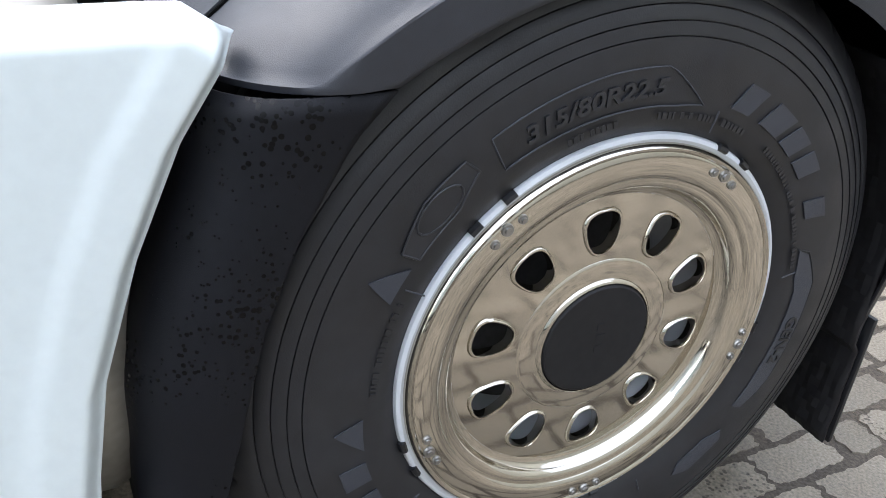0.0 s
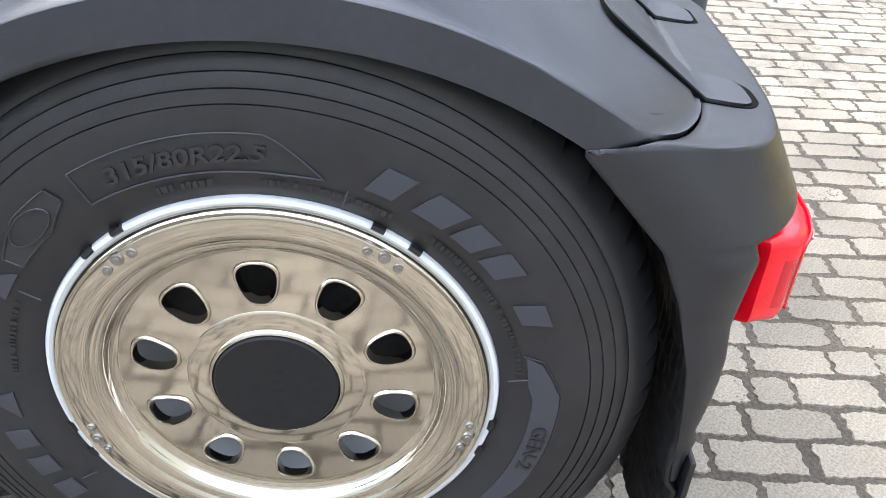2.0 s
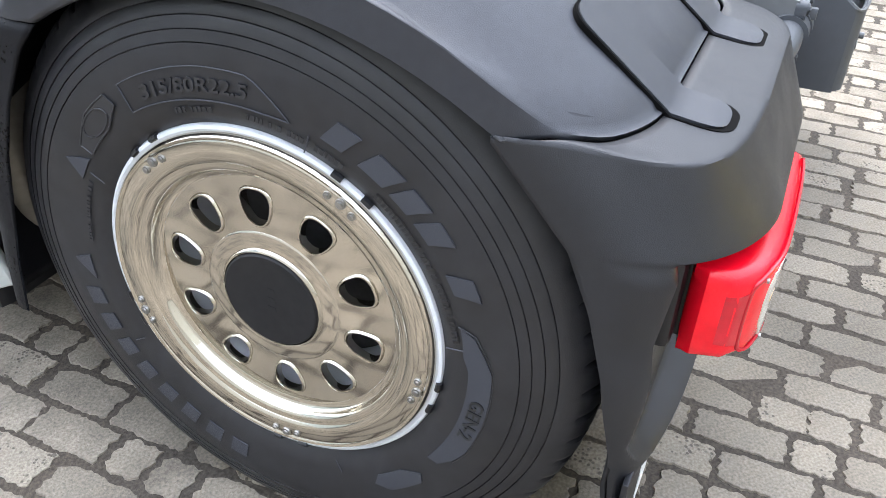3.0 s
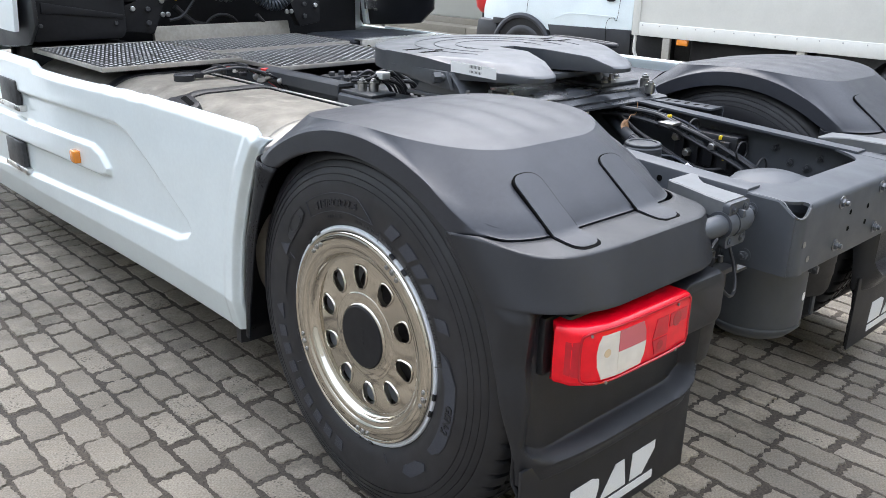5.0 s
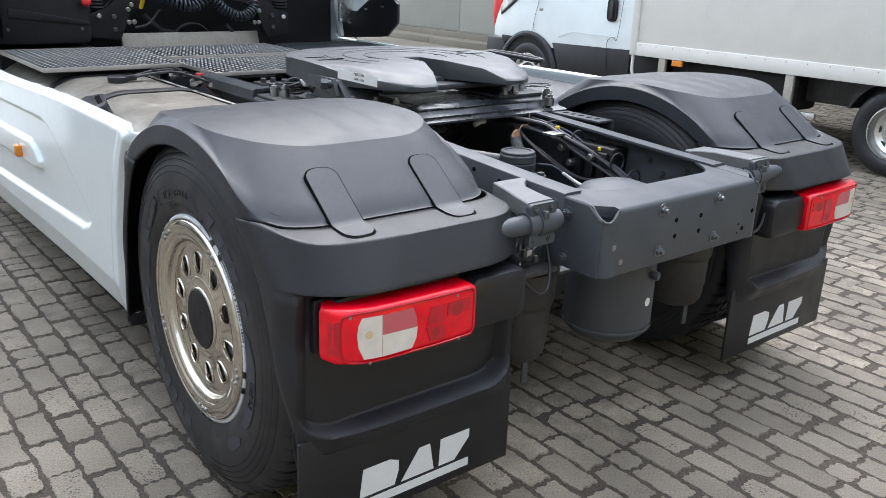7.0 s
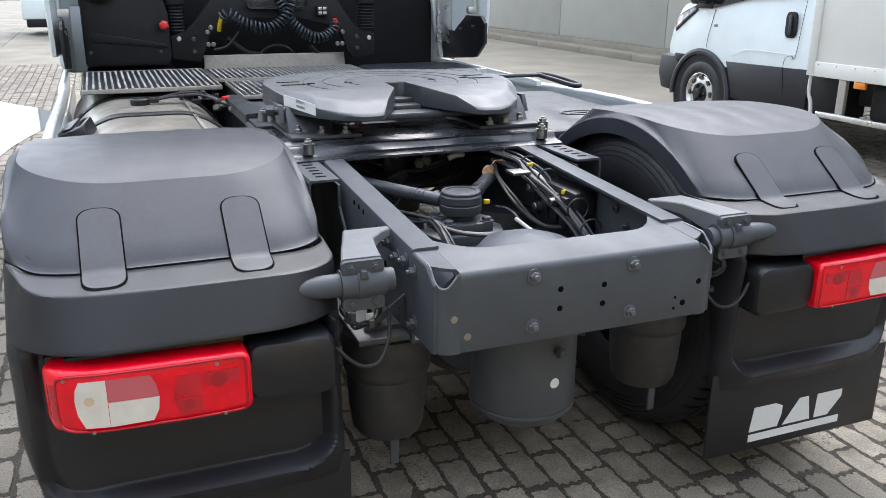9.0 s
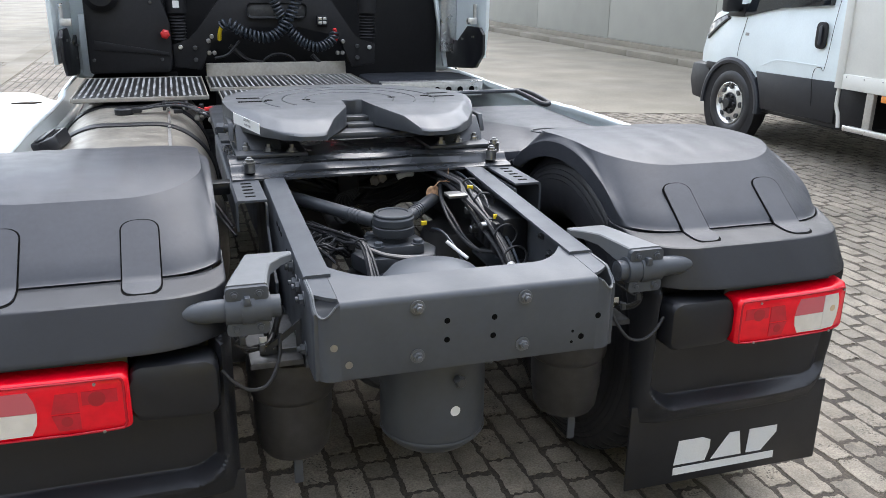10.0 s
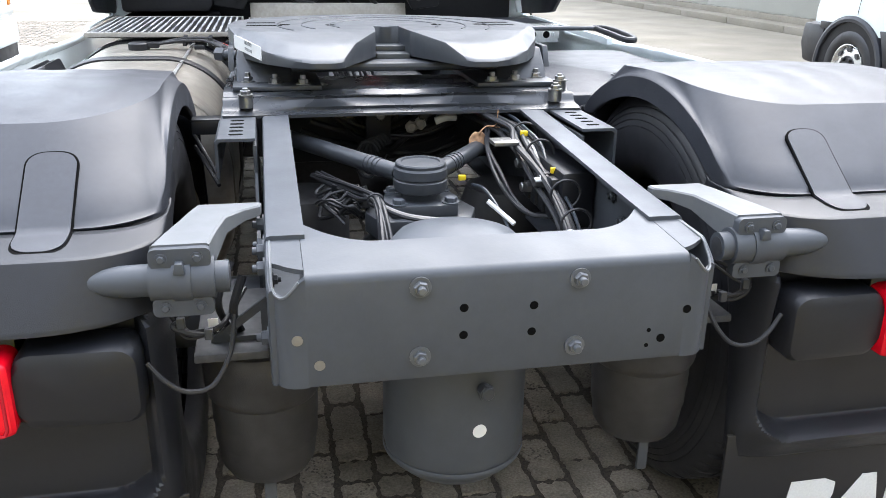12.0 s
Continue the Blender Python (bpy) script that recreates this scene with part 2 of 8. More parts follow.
# ---- mesh helpers ----


def smooth(bm, angle=32):
    limit = radians(angle)
    for fc in bm.faces:
        fc.smooth = True
    for e in bm.edges:
        if len(e.link_faces) == 2 and e.calc_face_angle(0) > limit:
            e.smooth = False


def depth(ob):
    return 0 if ob.parent is None else 1 + depth(ob.parent)


def part(name, bm, mat, parent=None, label="", angle=32):
    # thing > part > sub-part at most
    while parent and depth(parent) > 1:
        parent = parent.parent
    bmesh.ops.recalc_face_normals(bm, faces=bm.faces)
    smooth(bm, angle)
    me = bpy.data.meshes.new(name)
    bm.to_mesh(me)
    bm.free()
    me.materials.append(mat)
    ob = new(name, me)
    if parent:
        ob.parent = parent
    if label:
        tagged(ob, label)
    return ob


def thing(name, label, category, at=(0, 0, 0), group="", kind=""):
    ob = new(name)
    ob.empty_display_size = 0.1
    ob.location = at
    return tagged(ob, label, category, group, kind)


def box(bm, x0, x1, y0, y1, z0, z1, bevel=0.0, seg=2, m=None):
    r = bmesh.ops.create_cube(bm, size=1.0)
    vs = r["verts"]
    for v in vs:
        v.co = Vector(((x0 + x1) / 2 + v.co.x * (x1 - x0), (y0 + y1) / 2 + v.co.y * (y1 - y0), (z0 + z1) / 2 + v.co.z * (z1 - z0)))
    if m:
        bmesh.ops.transform(bm, matrix=m, verts=vs)
    if bevel:
        es = list({e for v in vs for e in v.link_edges})
        bmesh.ops.bevel(bm, geom=es, offset=bevel, segments=seg, affect="EDGES", profile=0.5)
    return bm


def rings(bm, rows, close_u=True, cap0=False, cap1=False):
    """Skin between rows of points; each row has the same number of points."""
    vs = [[bm.verts.new(p) for p in row] for row in rows]
    n = len(vs[0])
    for a, b in zip(vs, vs[1:]):
        for i in range(n if close_u else n - 1):
            j = (i + 1) % n
            bm.faces.new((a[i], a[j], b[j], b[i]))
    if cap0:
        bm.faces.new(list(reversed(vs[0])))
    if cap1:
        bm.faces.new(vs[-1])
    return vs


def axes(d):
    d = Vector(d).normalized()
    a = d.orthogonal().normalized()
    return a, d.cross(a), d


def cyl(bm, p0, p1, r0, r1=None, seg=20, bevel=0.0):
    p0, p1 = Vector(p0), Vector(p1)
    r1 = r0 if r1 is None else r1
    a, b, d = axes(p1 - p0)

    def ring(p, r):
        return [p + a * r * math.cos(2 * math.pi * i / seg) + b * r * math.sin(2 * math.pi * i / seg) for i in range(seg)]

    rows = [ring(p0, r0), ring(p1, r1)]
    if bevel:
        rows = [ring(p0, r0 - bevel), ring(p0 + d * bevel, r0), ring(p1 - d * bevel, r1), ring(p1, r1 - bevel)]
    rings(bm, rows, True, True, True)
    return bm


def lathe(bm, profile, origin, axis, seg=64, cap0=False, cap1=False, fn=None):
    """profile: (radius, height along axis)."""
    o = Vector(origin)
    a, b, d = axes(axis)
    rows = []
    for k, (r, h) in enumerate(profile):
        row = []
        for i in range(seg):
            t = 2 * math.pi * i / seg
            rr = fn(k, i, r) if fn else r
            row.append(o + d * h + a * rr * math.cos(t) + b * rr * math.sin(t))
        rows.append(row)
    rings(bm, rows, True, cap0, cap1)
    return bm


def spline(pts, n=8):
    pts = [Vector(p) for p in pts]
    q = [2 * pts[0] - pts[1]] + pts + [2 * pts[-1] - pts[-2]]
    out = []
    for i in range(1, len(q) - 2):
        for k in range(n):
            t = k / n
            p0, p1, p2, p3 = q[i - 1], q[i], q[i + 1], q[i + 2]
            out.append(0.5 * ((2 * p1) + (p2 - p0) * t + (2 * p0 - 5 * p1 + 4 * p2 - p3) * t * t + (3 * p1 - p0 - 3 * p2 + p3) * t ** 3))
    out.append(pts[-1])
    return out


def tube(bm, pts, r, seg=8, n=8, raw=False):
    path = [Vector(p) for p in pts] if raw else spline(pts, n)
    tan = [(path[min(i + 1, len(path) - 1)] - path[max(i - 1, 0)]).normalized() for i in range(len(path))]
    a = tan[0].orthogonal().normalized()
    rows = []
    for p, t in zip(path, tan):
        a = (a - t * a.dot(t)).normalized()
        b = t.cross(a)
        rows.append([p + (a * math.cos(2 * math.pi * i / seg) + b * math.sin(2 * math.pi * i / seg)) * r for i in range(seg)])
    rings(bm, rows, True, True, True)
    return bm


def prism(bm, poly, axis, a0, a1, bevel=0.0):
    """Polygon (u, v) pushed along an axis: x -> (u, v) = (y, z), y -> (x, z), z -> (x, y)."""
    def at(u, v, w):
        return {"x": (w, u, v), "y": (u, w, v), "z": (u, v, w)}[axis]
    vs = rings(bm, [[at(u, v, a0) for u, v in poly], [at(u, v, a1) for u, v in poly]], True, True, True)
    if bevel:
        es = list({e for row in vs for v in row for e in v.link_edges})
        bmesh.ops.bevel(bm, geom=es, offset=bevel, segments=2, affect="EDGES", profile=0.5)
    return bm


def hexbolt(bm, p, d, r=0.012, h=0.010, washer=True, stud=0.0):
    p = Vector(p)
    a, b, d = axes(d)
    if washer:
        cyl(bm, p, p + d * 0.003, r * 1.45, seg=16)
    cyl(bm, p, p + d * h, r, seg=6, bevel=0.0015)
    if stud:
        cyl(bm, p, p + d * (h + stud), r * 0.55, seg=12, bevel=0.001)
    return bm


def rounded_rect(x0, x1, y0, y1, r, n=8):
    """Counter-clockwise from the lower left; n points a corner."""
    out = []
    for cx, cy, a in ((x0 + r, y0 + r, 180), (x1 - r, y0 + r, 270), (x1 - r, y1 - r, 0), (x0 + r, y1 - r, 90)):
        for k in range(n + 1):
            t = radians(a + 90 * k / n)
            out.append((cx + r * math.cos(t), cy + r * math.sin(t)))
    return out


def new_bm():
    return bmesh.new()


def word(text, size, slant=0.0, bold=0.0):
    """A flat mesh of the text, centred at its origin, as (vertices, faces) in its plane."""
    cu = bpy.data.curves.new("lettering", "FONT")
    cu.body, cu.size, cu.align_x, cu.align_y, cu.shear, cu.offset = text, size, "CENTER", "CENTER", slant, bold
    ob = bpy.data.objects.new("lettering", cu)
    me = bpy.data.meshes.new_from_object(ob)
    vs = [tuple(v.co) for v in me.vertices]
    fs = [tuple(p.vertices) for p in me.polygons]
    bpy.data.objects.remove(ob)
    bpy.data.curves.remove(cu)
    bpy.data.meshes.remove(me)
    return vs, fs

# ---- ground ----
GROUND = -0.03
bm = new_bm()
box(bm, -400, 400, -400, 400, -1.0, GROUND - 0.0045)
ground = tagged(part("ground", bm, SOIL), "sandy soil bed under the paved yard", "ground", kind="structure")
bm = new_bm()
prism(bm, [(1.6, 7.9), (9.2, 5.4), (9.2, 60), (-1.2, 60), (-1.2, 9.5)], "z", GROUND - 0.02, GROUND + 0.001)
tagged(part("concrete_road", bm, CONCRETE), "stained pale concrete road beside the paved yard", "road", kind="structure")
bm = new_bm()
prism(bm, [(-1.21, 14.75), (-1.21, 60), (-10.9, 60), (-10.9, 14.75)], "z", GROUND - 0.02, GROUND + 0.001)
tagged(part("concrete_yard", bm, CONCRETE), "pale concrete yard beyond the pavers", "road", kind="structure")

# ---- tractor truck ----
CX = -0.01
truck = thing("tractor_truck", "white tractor truck with bare grey chassis parked on the paved yard", "truck")


def mirror(right):
    return (lambda x, y, z: Vector((2 * CX - x, y, z))) if right else (lambda x, y, z: Vector((x, y, z)))


AXLE = 0.505


def tyre_profile(r_out):
    half = [(0.288, 0.044), (0.297, 0.028), (0.309, 0.015), (0.326, 0.006), (0.344, 0.001), (0.40, 0.0), (0.4265, 0.001)]
    # four thin grooves part the convex bands of the shoulder
    for r, h in ((0.428, 0.0012), (0.4450, 0.0045), (0.4625, 0.0100), (0.4805, 0.0180)):
        half += [(r - 0.0009, h), (r - 0.0003, h + 0.0028), (r + 0.0007, h + 0.0028), (r + 0.0012, h - 0.0003), (r + 0.008, h + 0.0012)]
    half += [(0.497, 0.0250), (0.509, 0.0325), (0.519, 0.041), (0.5265, 0.054), (0.530, 0.070)]
    tread = [(0.532, 0.088), (0.518, 0.091), (0.518, 0.099), (0.531, 0.102), (0.533, 0.128), (0.520, 0.131), (0.520, 0.139), (0.533, 0.142)]
    left = half + tread
    return left + [(r, 0.31 - h) for r, h in reversed(left)]


def build_tyre(name, face, out, parent, right, lettered=False):
    """face: x of the outer wall; out: +1 or -1, the way it faces."""
    bm = new_bm()
    prof = [(r, -h) for r, h in tyre_profile(0.536)]

    def lugs(k, i, r):
        if r > 0.514 and i % 7 == 0:
            return r - (0.012 if r > 0.524 else 0.007)
        return r
    lathe(bm, prof, (face, 0, AXLE), (out, 0, 0), 440, fn=lugs)
    # the flat where it stands
    for v in bm.verts:
        if v.co.z < GROUND + 0.001:
            v.co.z = GROUND + 0.001
    return part(name, bm, RUBBER, parent, angle=40)


def polar(face, out):
    """Maps (radius, degrees, lift) on a wheel's outer wall to a place; 0 degrees is to the rear, 90 is up."""
    def at(r, deg, lift=0.0):
        t = radians(deg)
        return Vector((face + out * lift, -r * math.cos(t), AXLE + r * math.sin(t)))
    return at


def bent_word(bm, at, text, size, r, deg, slant=0.0, bold=0.0, lift=0.0025, width=1.0):
    vs, fs = word(text, size, slant, bold)
    made = [bm.verts.new(at(r + y, deg - math.degrees(x * width / r), lift)) for x, y, z in vs]
    for f in fs:
        try:
            bm.faces.new([made[i] for i in f])
        except ValueError:
            pass
    # raised sides
    rim = [e for e in bm.edges if len(e.link_faces) == 1]
    foot = bmesh.ops.extrude_edge_only(bm, edges=rim)["geom"]
    sink = at(r, deg, 0.0) - at(r, deg, lift)
    for v in foot:
        if isinstance(v, bmesh.types.BMVert):
            v.co += sink


def bent_patch(bm, at, corners, lift=0.002, n=6):
    """A flat patch on the wall, its corners given as (radius, degrees)."""
    top = []
    m = len(corners)
    for i in range(m):
        r0, d0 = corners[i]
        r1, d1 = corners[(i + 1) % m]
        for k in range(n):
            t = k / n
            top.append((r0 + (r1 - r0) * t, d0 + (d1 - d0) * t))
    rings(bm, [[at(r, d, 0) for r, d in top], [at(r, d, lift) for r, d in top]], True, False, True)


def outline(bm, at, corners, w=0.0022, lift=0.002, closed=True):
    pts = []
    m = len(corners)
    for i in range(m if closed else m - 1):
        r0, d0 = corners[i]
        r1, d1 = corners[(i + 1) % m]
        for k in range(8):
            t = k / 8
            pts.append(at(r0 + (r1 - r0) * t, d0 + (d1 - d0) * t, lift * 0.3))
    pts.append(at(*corners[0 if closed else -1], lift * 0.3))
    tube(bm, pts, w * 0.5, 6, raw=True)


def build_wheel(right):
    P = mirror(right)
    out = 1 if right else -1
    face = P(-1.252, 0, 0).x
    at = polar(face, out)
    wheel = new("rear_wheel")
    wheel.parent = truck
    tyre = build_tyre("tyre", face, out, wheel, right)
    build_tyre("inner_tyre", face - out * 0.35, out, wheel, right)
    # white rim behind the cover
    bm = new_bm()
    lathe(bm, [(0.3072, -0.022), (0.3076, -0.017), (0.3052, -0.012), (0.3003, -0.010), (0.2945, -0.013), (0.2877, -0.024), (0.2741, -0.040), (0.2624, -0.060), (0.2586, -0.155)], (face, 0, AXLE), (out, 0, 0), 128)
    part("rim", bm, WHITE_RIM, wheel, "white painted steel rim")
    bm = new_bm()
    lathe(bm, [(0.2916, -0.30), (0.2624, -0.28), (0.2527, -0.16), (0.0005, -0.16)], (face, 0, AXLE), (out, 0, 0), 64)
    part("rim_well", bm, DARK, wheel)
    if right:
        return wheel
    bm = new_bm()
    lathe(bm, [(0.256, -0.036), (0.238, -0.050), (0.222, -0.070), (0.206, -0.10), (0.195, -0.155)], (face, 0, AXLE), (out, 0, 0), 96)
    part("wheel_disc", bm, WHITE_RIM, wheel, "white painted wheel disc behind the cover")
    # polished cover
    seg = 240
    prof = [(0.2935, -0.030), (0.2960, -0.016), (0.2945, -0.007), (0.2906, -0.003), (0.2867, -0.004), (0.2848, -0.006), (0.2819, -0.0045), (0.2605, -0.004), (0.2508, -0.0055),
            (0.2488, -0.009), (0.2474, -0.010), (0.2420, -0.010), (0.2352, -0.012), (0.2313, -0.019), (0.2294, -0.026), (0.2255, -0.030), (0.2216, -0.031), (0.2177, -0.033)]
    bm = new_bm()
    lathe(bm, prof, (face, 0, AXLE), (out, 0, 0), seg)
    part("cover_flange", bm, STEEL, wheel, "polished stainless outer flange of the wheel cover", angle=60)
    # disc with ten slotted holes, made sector by sector
    bm = new_bm()

    def disc_h(r):
        return -0.0292 - 0.0038 * (r - 0.1225) / 0.0952

    holes = 10
    hr, ha, hb = 0.1675, 0.0295, 0.0240
    ncurve = 40
    r_in, r_out = 0.1225, 0.2177
    for k in range(holes):
        c = 95.0 - 36.0 * k
        inner, lip, lip2, lip3, deep, outer = [], [], [], [], [], []
        for i in range(ncurve):
            t = 2 * math.pi * i / ncurve
            ct, st = math.cos(t), math.sin(t)
            e = 0.78
            u = ha * math.copysign(abs(ct) ** e, ct)
            w = hb * math.copysign(abs(st) ** e, st) * (1 + 0.10 * ct)
            for row, grow, h in ((outer, 1.19, 0.0), (lip3, 1.15, 0.0026), (lip2, 1.09, 0.0040), (lip, 1.03, 0.0036), (inner, 0.985, 0.000), (deep, 0.97, -0.012)):
                rr = hr + u * grow
                dd = c + math.degrees(w * grow / hr)
                row.append((rr, dd, disc_h(rr) + h))
        # sector border: same angle count
        border = []
        for i in range(ncurve):
            t = 2 * math.pi * i / ncurve
            ct, st = math.cos(t), math.sin(t)
            q = 1 / max(abs(ct), abs(st))
            u, w = ct * q, st * q
            rr = (r_in + r_out) / 2 + u * (r_out - r_in) / 2
            border.append((rr, c + w * 18.0, disc_h(rr)))
        def between(t):
            return [tuple(p + (q - p) * t for p, q in zip(e, o)) for e, o in zip(border, outer)]
        rows = [border, between(0.33), between(0.66), between(0.94), outer, lip3, lip2, lip, inner, deep]
        rings(bm, [[at(*p) for p in row] for row in rows])
    bmesh.ops.remove_doubles(bm, verts=bm.verts, dist=0.0006)
    part("cover_disc", bm, STEEL, wheel, "polished stainless disc with ten oval holes", angle=50)
    bm = new_bm()
    lathe(bm, [(0.1234, -0.0292), (0.1215, -0.0276), (0.1190, -0.0270), (0.0940, -0.0264), (0.0915, -0.0225), (0.0885, -0.0215), (0.0870, -0.024), (0.0855, -0.030)], (face, 0, AXLE), (out, 0, 0), 128)
    part("hub_ring", bm, STEEL, wheel, "polished ring round the hub cap", angle=50)
    bm = new_bm()
    lathe(bm, [(0.0865, -0.030), (0.0865, -0.021), (0.0836, -0.0185), (0.0005, -0.018)], (face, 0, AXLE), (out, 0, 0), 96)
    cap = part("hub_cap", bm, INNER, wheel, "matt black hub cap with a raised mark")
    # a faint raised mark across the cap
    for k in range(3):
        bm = new_bm()
        box(bm, -0.0006, 0.0012, -0.007, 0.007, -0.005, 0.005, m=Matrix.Translation(at(0.0, 0) + Vector((-out * 0.0178, -0.004, 0.022 - 0.018 * k))))
        part("raised_mark", bm, INNER, cap)
    # three screws in five clusters
    for k in range(5):
        c = 57.6 - 72.0 * k
        for j in (-1, 0, 1):
            bm = new_bm()
            r = 0.0085 if j == 0 else 0.0065
            base = at(0.277 - 0.003 * abs(j), c + 4.6 * j, -0.0045)
            cyl(bm, base, base + Vector((out * 0.003, 0, 0)), r, r * 0.9, 20)
            cyl(bm, base, base + Vector((out * 0.0055, 0, 0)), r * 0.62, r * 0.5, 12)
            part("screw", bm, ZINC, wheel)
    # black clips over the rim edge
    for k in range(5):
        c = 57.6 - 72.0 * k
        for j in (-1, 1):
            bm = new_bm()
            rows = []
            for r, h in ((0.3085, -0.020), (0.3105, -0.014), (0.308, -0.008), (0.3035, -0.0065), (0.3005, -0.009)):
                rows.append([at(r, c + 5.0 * j - 1.6, h), at(r, c + 5.0 * j + 1.6, h)])
            for r, h in reversed(((0.3065, -0.022), (0.3065, -0.016), (0.305, -0.012), (0.302, -0.0105), (0.299, -0.013))):
                rows.append([at(r, c + 5.0 * j - 1.6, h), at(r, c + 5.0 * j + 1.6, h)])
            rows.append(rows[0])
            vs = rings(bm, rows, False)
            bmesh.ops.remove_doubles(bm, verts=bm.verts, dist=0.0002)
            bmesh.ops.holes_fill(bm, edges=bm.edges)
            part("clip", bm, GUARD_DARK, wheel)
    # moulded marks on the tyre wall
    bm = new_bm()
    bent_word(bm, at, "315/80R22.5", 0.0290, 0.369, 102.6, slant=0.15, bold=0.0006, width=1.30)
    part("size_lettering", bm, RUBBER_MARK, tyre, "raised size lettering 315/80R22.5")
    bm = new_bm()
    outline(bm, at, [(0.394, 122.6), (0.396, 100), (0.394, 88), (0.388, 86), (0.349, 77), (0.346, 84), (0.348, 104), (0.350, 123)])
    part("size_frame", bm, LETTER, tyre)
    for deg, n in ((65.4, 5.6), (54.9, 7.0), (46.5, 5.6), (38.4, 5.6), (25.1, 5.2)):
        bm = new_bm()
        w = n / 2
        bent_patch(bm, at, [(0.354, deg + w + 1.2), (0.354, deg - w + 1.2), (0.391, deg - w - 1.2), (0.391, deg + w - 1.2)], 0.0022)
        part("raised_mark", bm, LETTER, tyre)
    bm = new_bm()
    band = [(0.347, 14.5), (0.366, 12), (0.388, 3)] + [(0.388, 3 - 3 * k) for k in range(1, 10)] + [(0.384, -28), (0.371, -33.5), (0.352, -34)] + [(0.352, -31 + 3 * k) for k in range(12)] + [(0.345, 6)]
    bent_patch(bm, at, band, 0.0015, 2)
    part("series_band", bm, LETTER, tyre, "paler stippled band behind the series lettering")
    bm = new_bm()
    outline(bm, at, [(0.344, 15), (0.368, 12.6), (0.390, 3.2), (0.390, -10), (0.390, -24), (0.384, -29.5)], closed=False)
    part("band_frame", bm, RUBBER_MARK, tyre)
    bm = new_bm()
    bent_word(bm, at, "GEN-2", 0.031, 0.3705, -12.8, bold=0.0005, lift=0.0035)
    part("series_lettering", bm, RUBBER, tyre, "raised lettering GEN-2")
    for cs in ([(0.352, -46), (0.372, -41), (0.388, -43), (0.388, -54), (0.370, -58), (0.352, -55)],):
        bm = new_bm()
        bent_patch(bm, at, cs, 0.0015)
        part("shaded_band", bm, LETTER, tyre)
    bm = new_bm()
    hexa = [(0.394, 128), (0.394, 137), (0.376, 146), (0.352, 145.5), (0.352, 134), (0.372, 127)]
    bent_patch(bm, at, hexa, 0.0016)
    outline(bm, at, [(r, d) for r, d in hexa], w=0.003, lift=0.006)
    part("emblem_field", bm, RUBBER_MARK, tyre, "raised hexagonal emblem field")
    bm = new_bm()
    bent_patch(bm, at, [(0.3735 + 0.0155 * math.cos(radians(a)), 136.2 + 5.0 * math.sin(radians(a))) for a in range(0, 360, 20)], 0.0026, 1)
    part("emblem_oval", bm, RUBBER, tyre)
    bm = new_bm()
    outline(bm, at, [(0.3735 + 0.0165 * math.cos(radians(a)), 136.2 + 5.3 * math.sin(radians(a))) for a in range(0, 360, 20)], w=0.003, lift=0.008)
    part("emblem_ring", bm, RUBBER_MARK, tyre)
    marks = [((0.394, 152.7), (0.354, 147.8), (0.356, 155.5)), ((0.354, 182), (0.391, 184), (0.356, 190))]
    for k in range(8):
        d = 196.0 + 8.6 * k
        marks.append(((0.358, d + 2.6), (0.358, d - 2.6), (0.394, d - 2.6), (0.394, d + 2.6)))
    for cs in marks:
        bm = new_bm()
        bent_patch(bm, at, list(cs), 0.002)
        part("raised_mark", bm, LETTER, tyre)
    for d in (8.0, 72.0, 152.0, 212.0, 292.0):
        bm = new_bm()
        outline(bm, at, [(0.318, d), (0.346, d)], closed=False)
        part("mould_line", bm, LETTER, tyre)
    # rows of small moulded writing
    bm = new_bm()
    rnd = random.Random(5)
    for r, d0, d1 in ((0.330, 62, 88), (0.331, 10, 54), (0.338, 155, 176), (0.330, 98, 110)):
        d = d0
        while d < d1:
            w = rnd.uniform(0.5, 1.1)
            bent_patch(bm, at, [(r, d), (r, d + w), (r + 0.008, d + w), (r + 0.008, d)], 0.0012, 1)
            d += w + (0.5 if rnd.random() > 0.2 else 1.6)
    tagged(part("small_moulded_writing", bm, RUBBER, tyre), kind="stuff")
    return wheel


build_wheel(False)
build_wheel(True)

# mudguards
ARCH_Y, ARCH_Z, ARCH_R = -0.015, 0.370, 0.645


def arch(y):
    d = ARCH_R ** 2 - (y - ARCH_Y) ** 2
    return ARCH_Z + math.sqrt(d) if d > 0 else 0.0


def loop(x0, x1, y0, y1, r, n=14, m=18):
    """Rounded rectangle with the same number of points on each side, so that loops of other size match it. r may name the first corner's own radius first."""
    out = []
    r0, r = r if isinstance(r, tuple) else (r, r)
    cs = ((x0 + r0, y0 + r0, 180, r0), (x1 - r, y0 + r, 270, r), (x1 - r, y1 - r, 0, r), (x0 + r, y1 - r, 90, r))
    arcs = [[(cx + q * math.cos(radians(a + 90 * k / n)), cy + q * math.sin(radians(a + 90 * k / n))) for k in range(n + 1)] for cx, cy, a, q in cs]
    for i in range(4):
        out += arcs[i]
        ax, ay = arcs[i][-1]
        bx, by = arcs[(i + 1) % 4][0]
        out += [(ax + (bx - ax) * k / (m + 1), ay + (by - ay) * k / (m + 1)) for k in range(1, m + 1)]
    return out


def lerp2(a, b, t):
    return [(p[0] + (q[0] - p[0]) * t, p[1] + (q[1] - p[1]) * t) for p, q in zip(a, b)]


EDGE = loop(-1.272, -0.572, -0.527, 0.502, (0.175, 0.135))
CROWN = loop(-1.243, -0.598, -0.340, 0.345, (0.23, 0.205))
TOP_Z = 1.082


def edge_z(y):
    return max(0.903 if y < 0 else 0.913, arch(y))


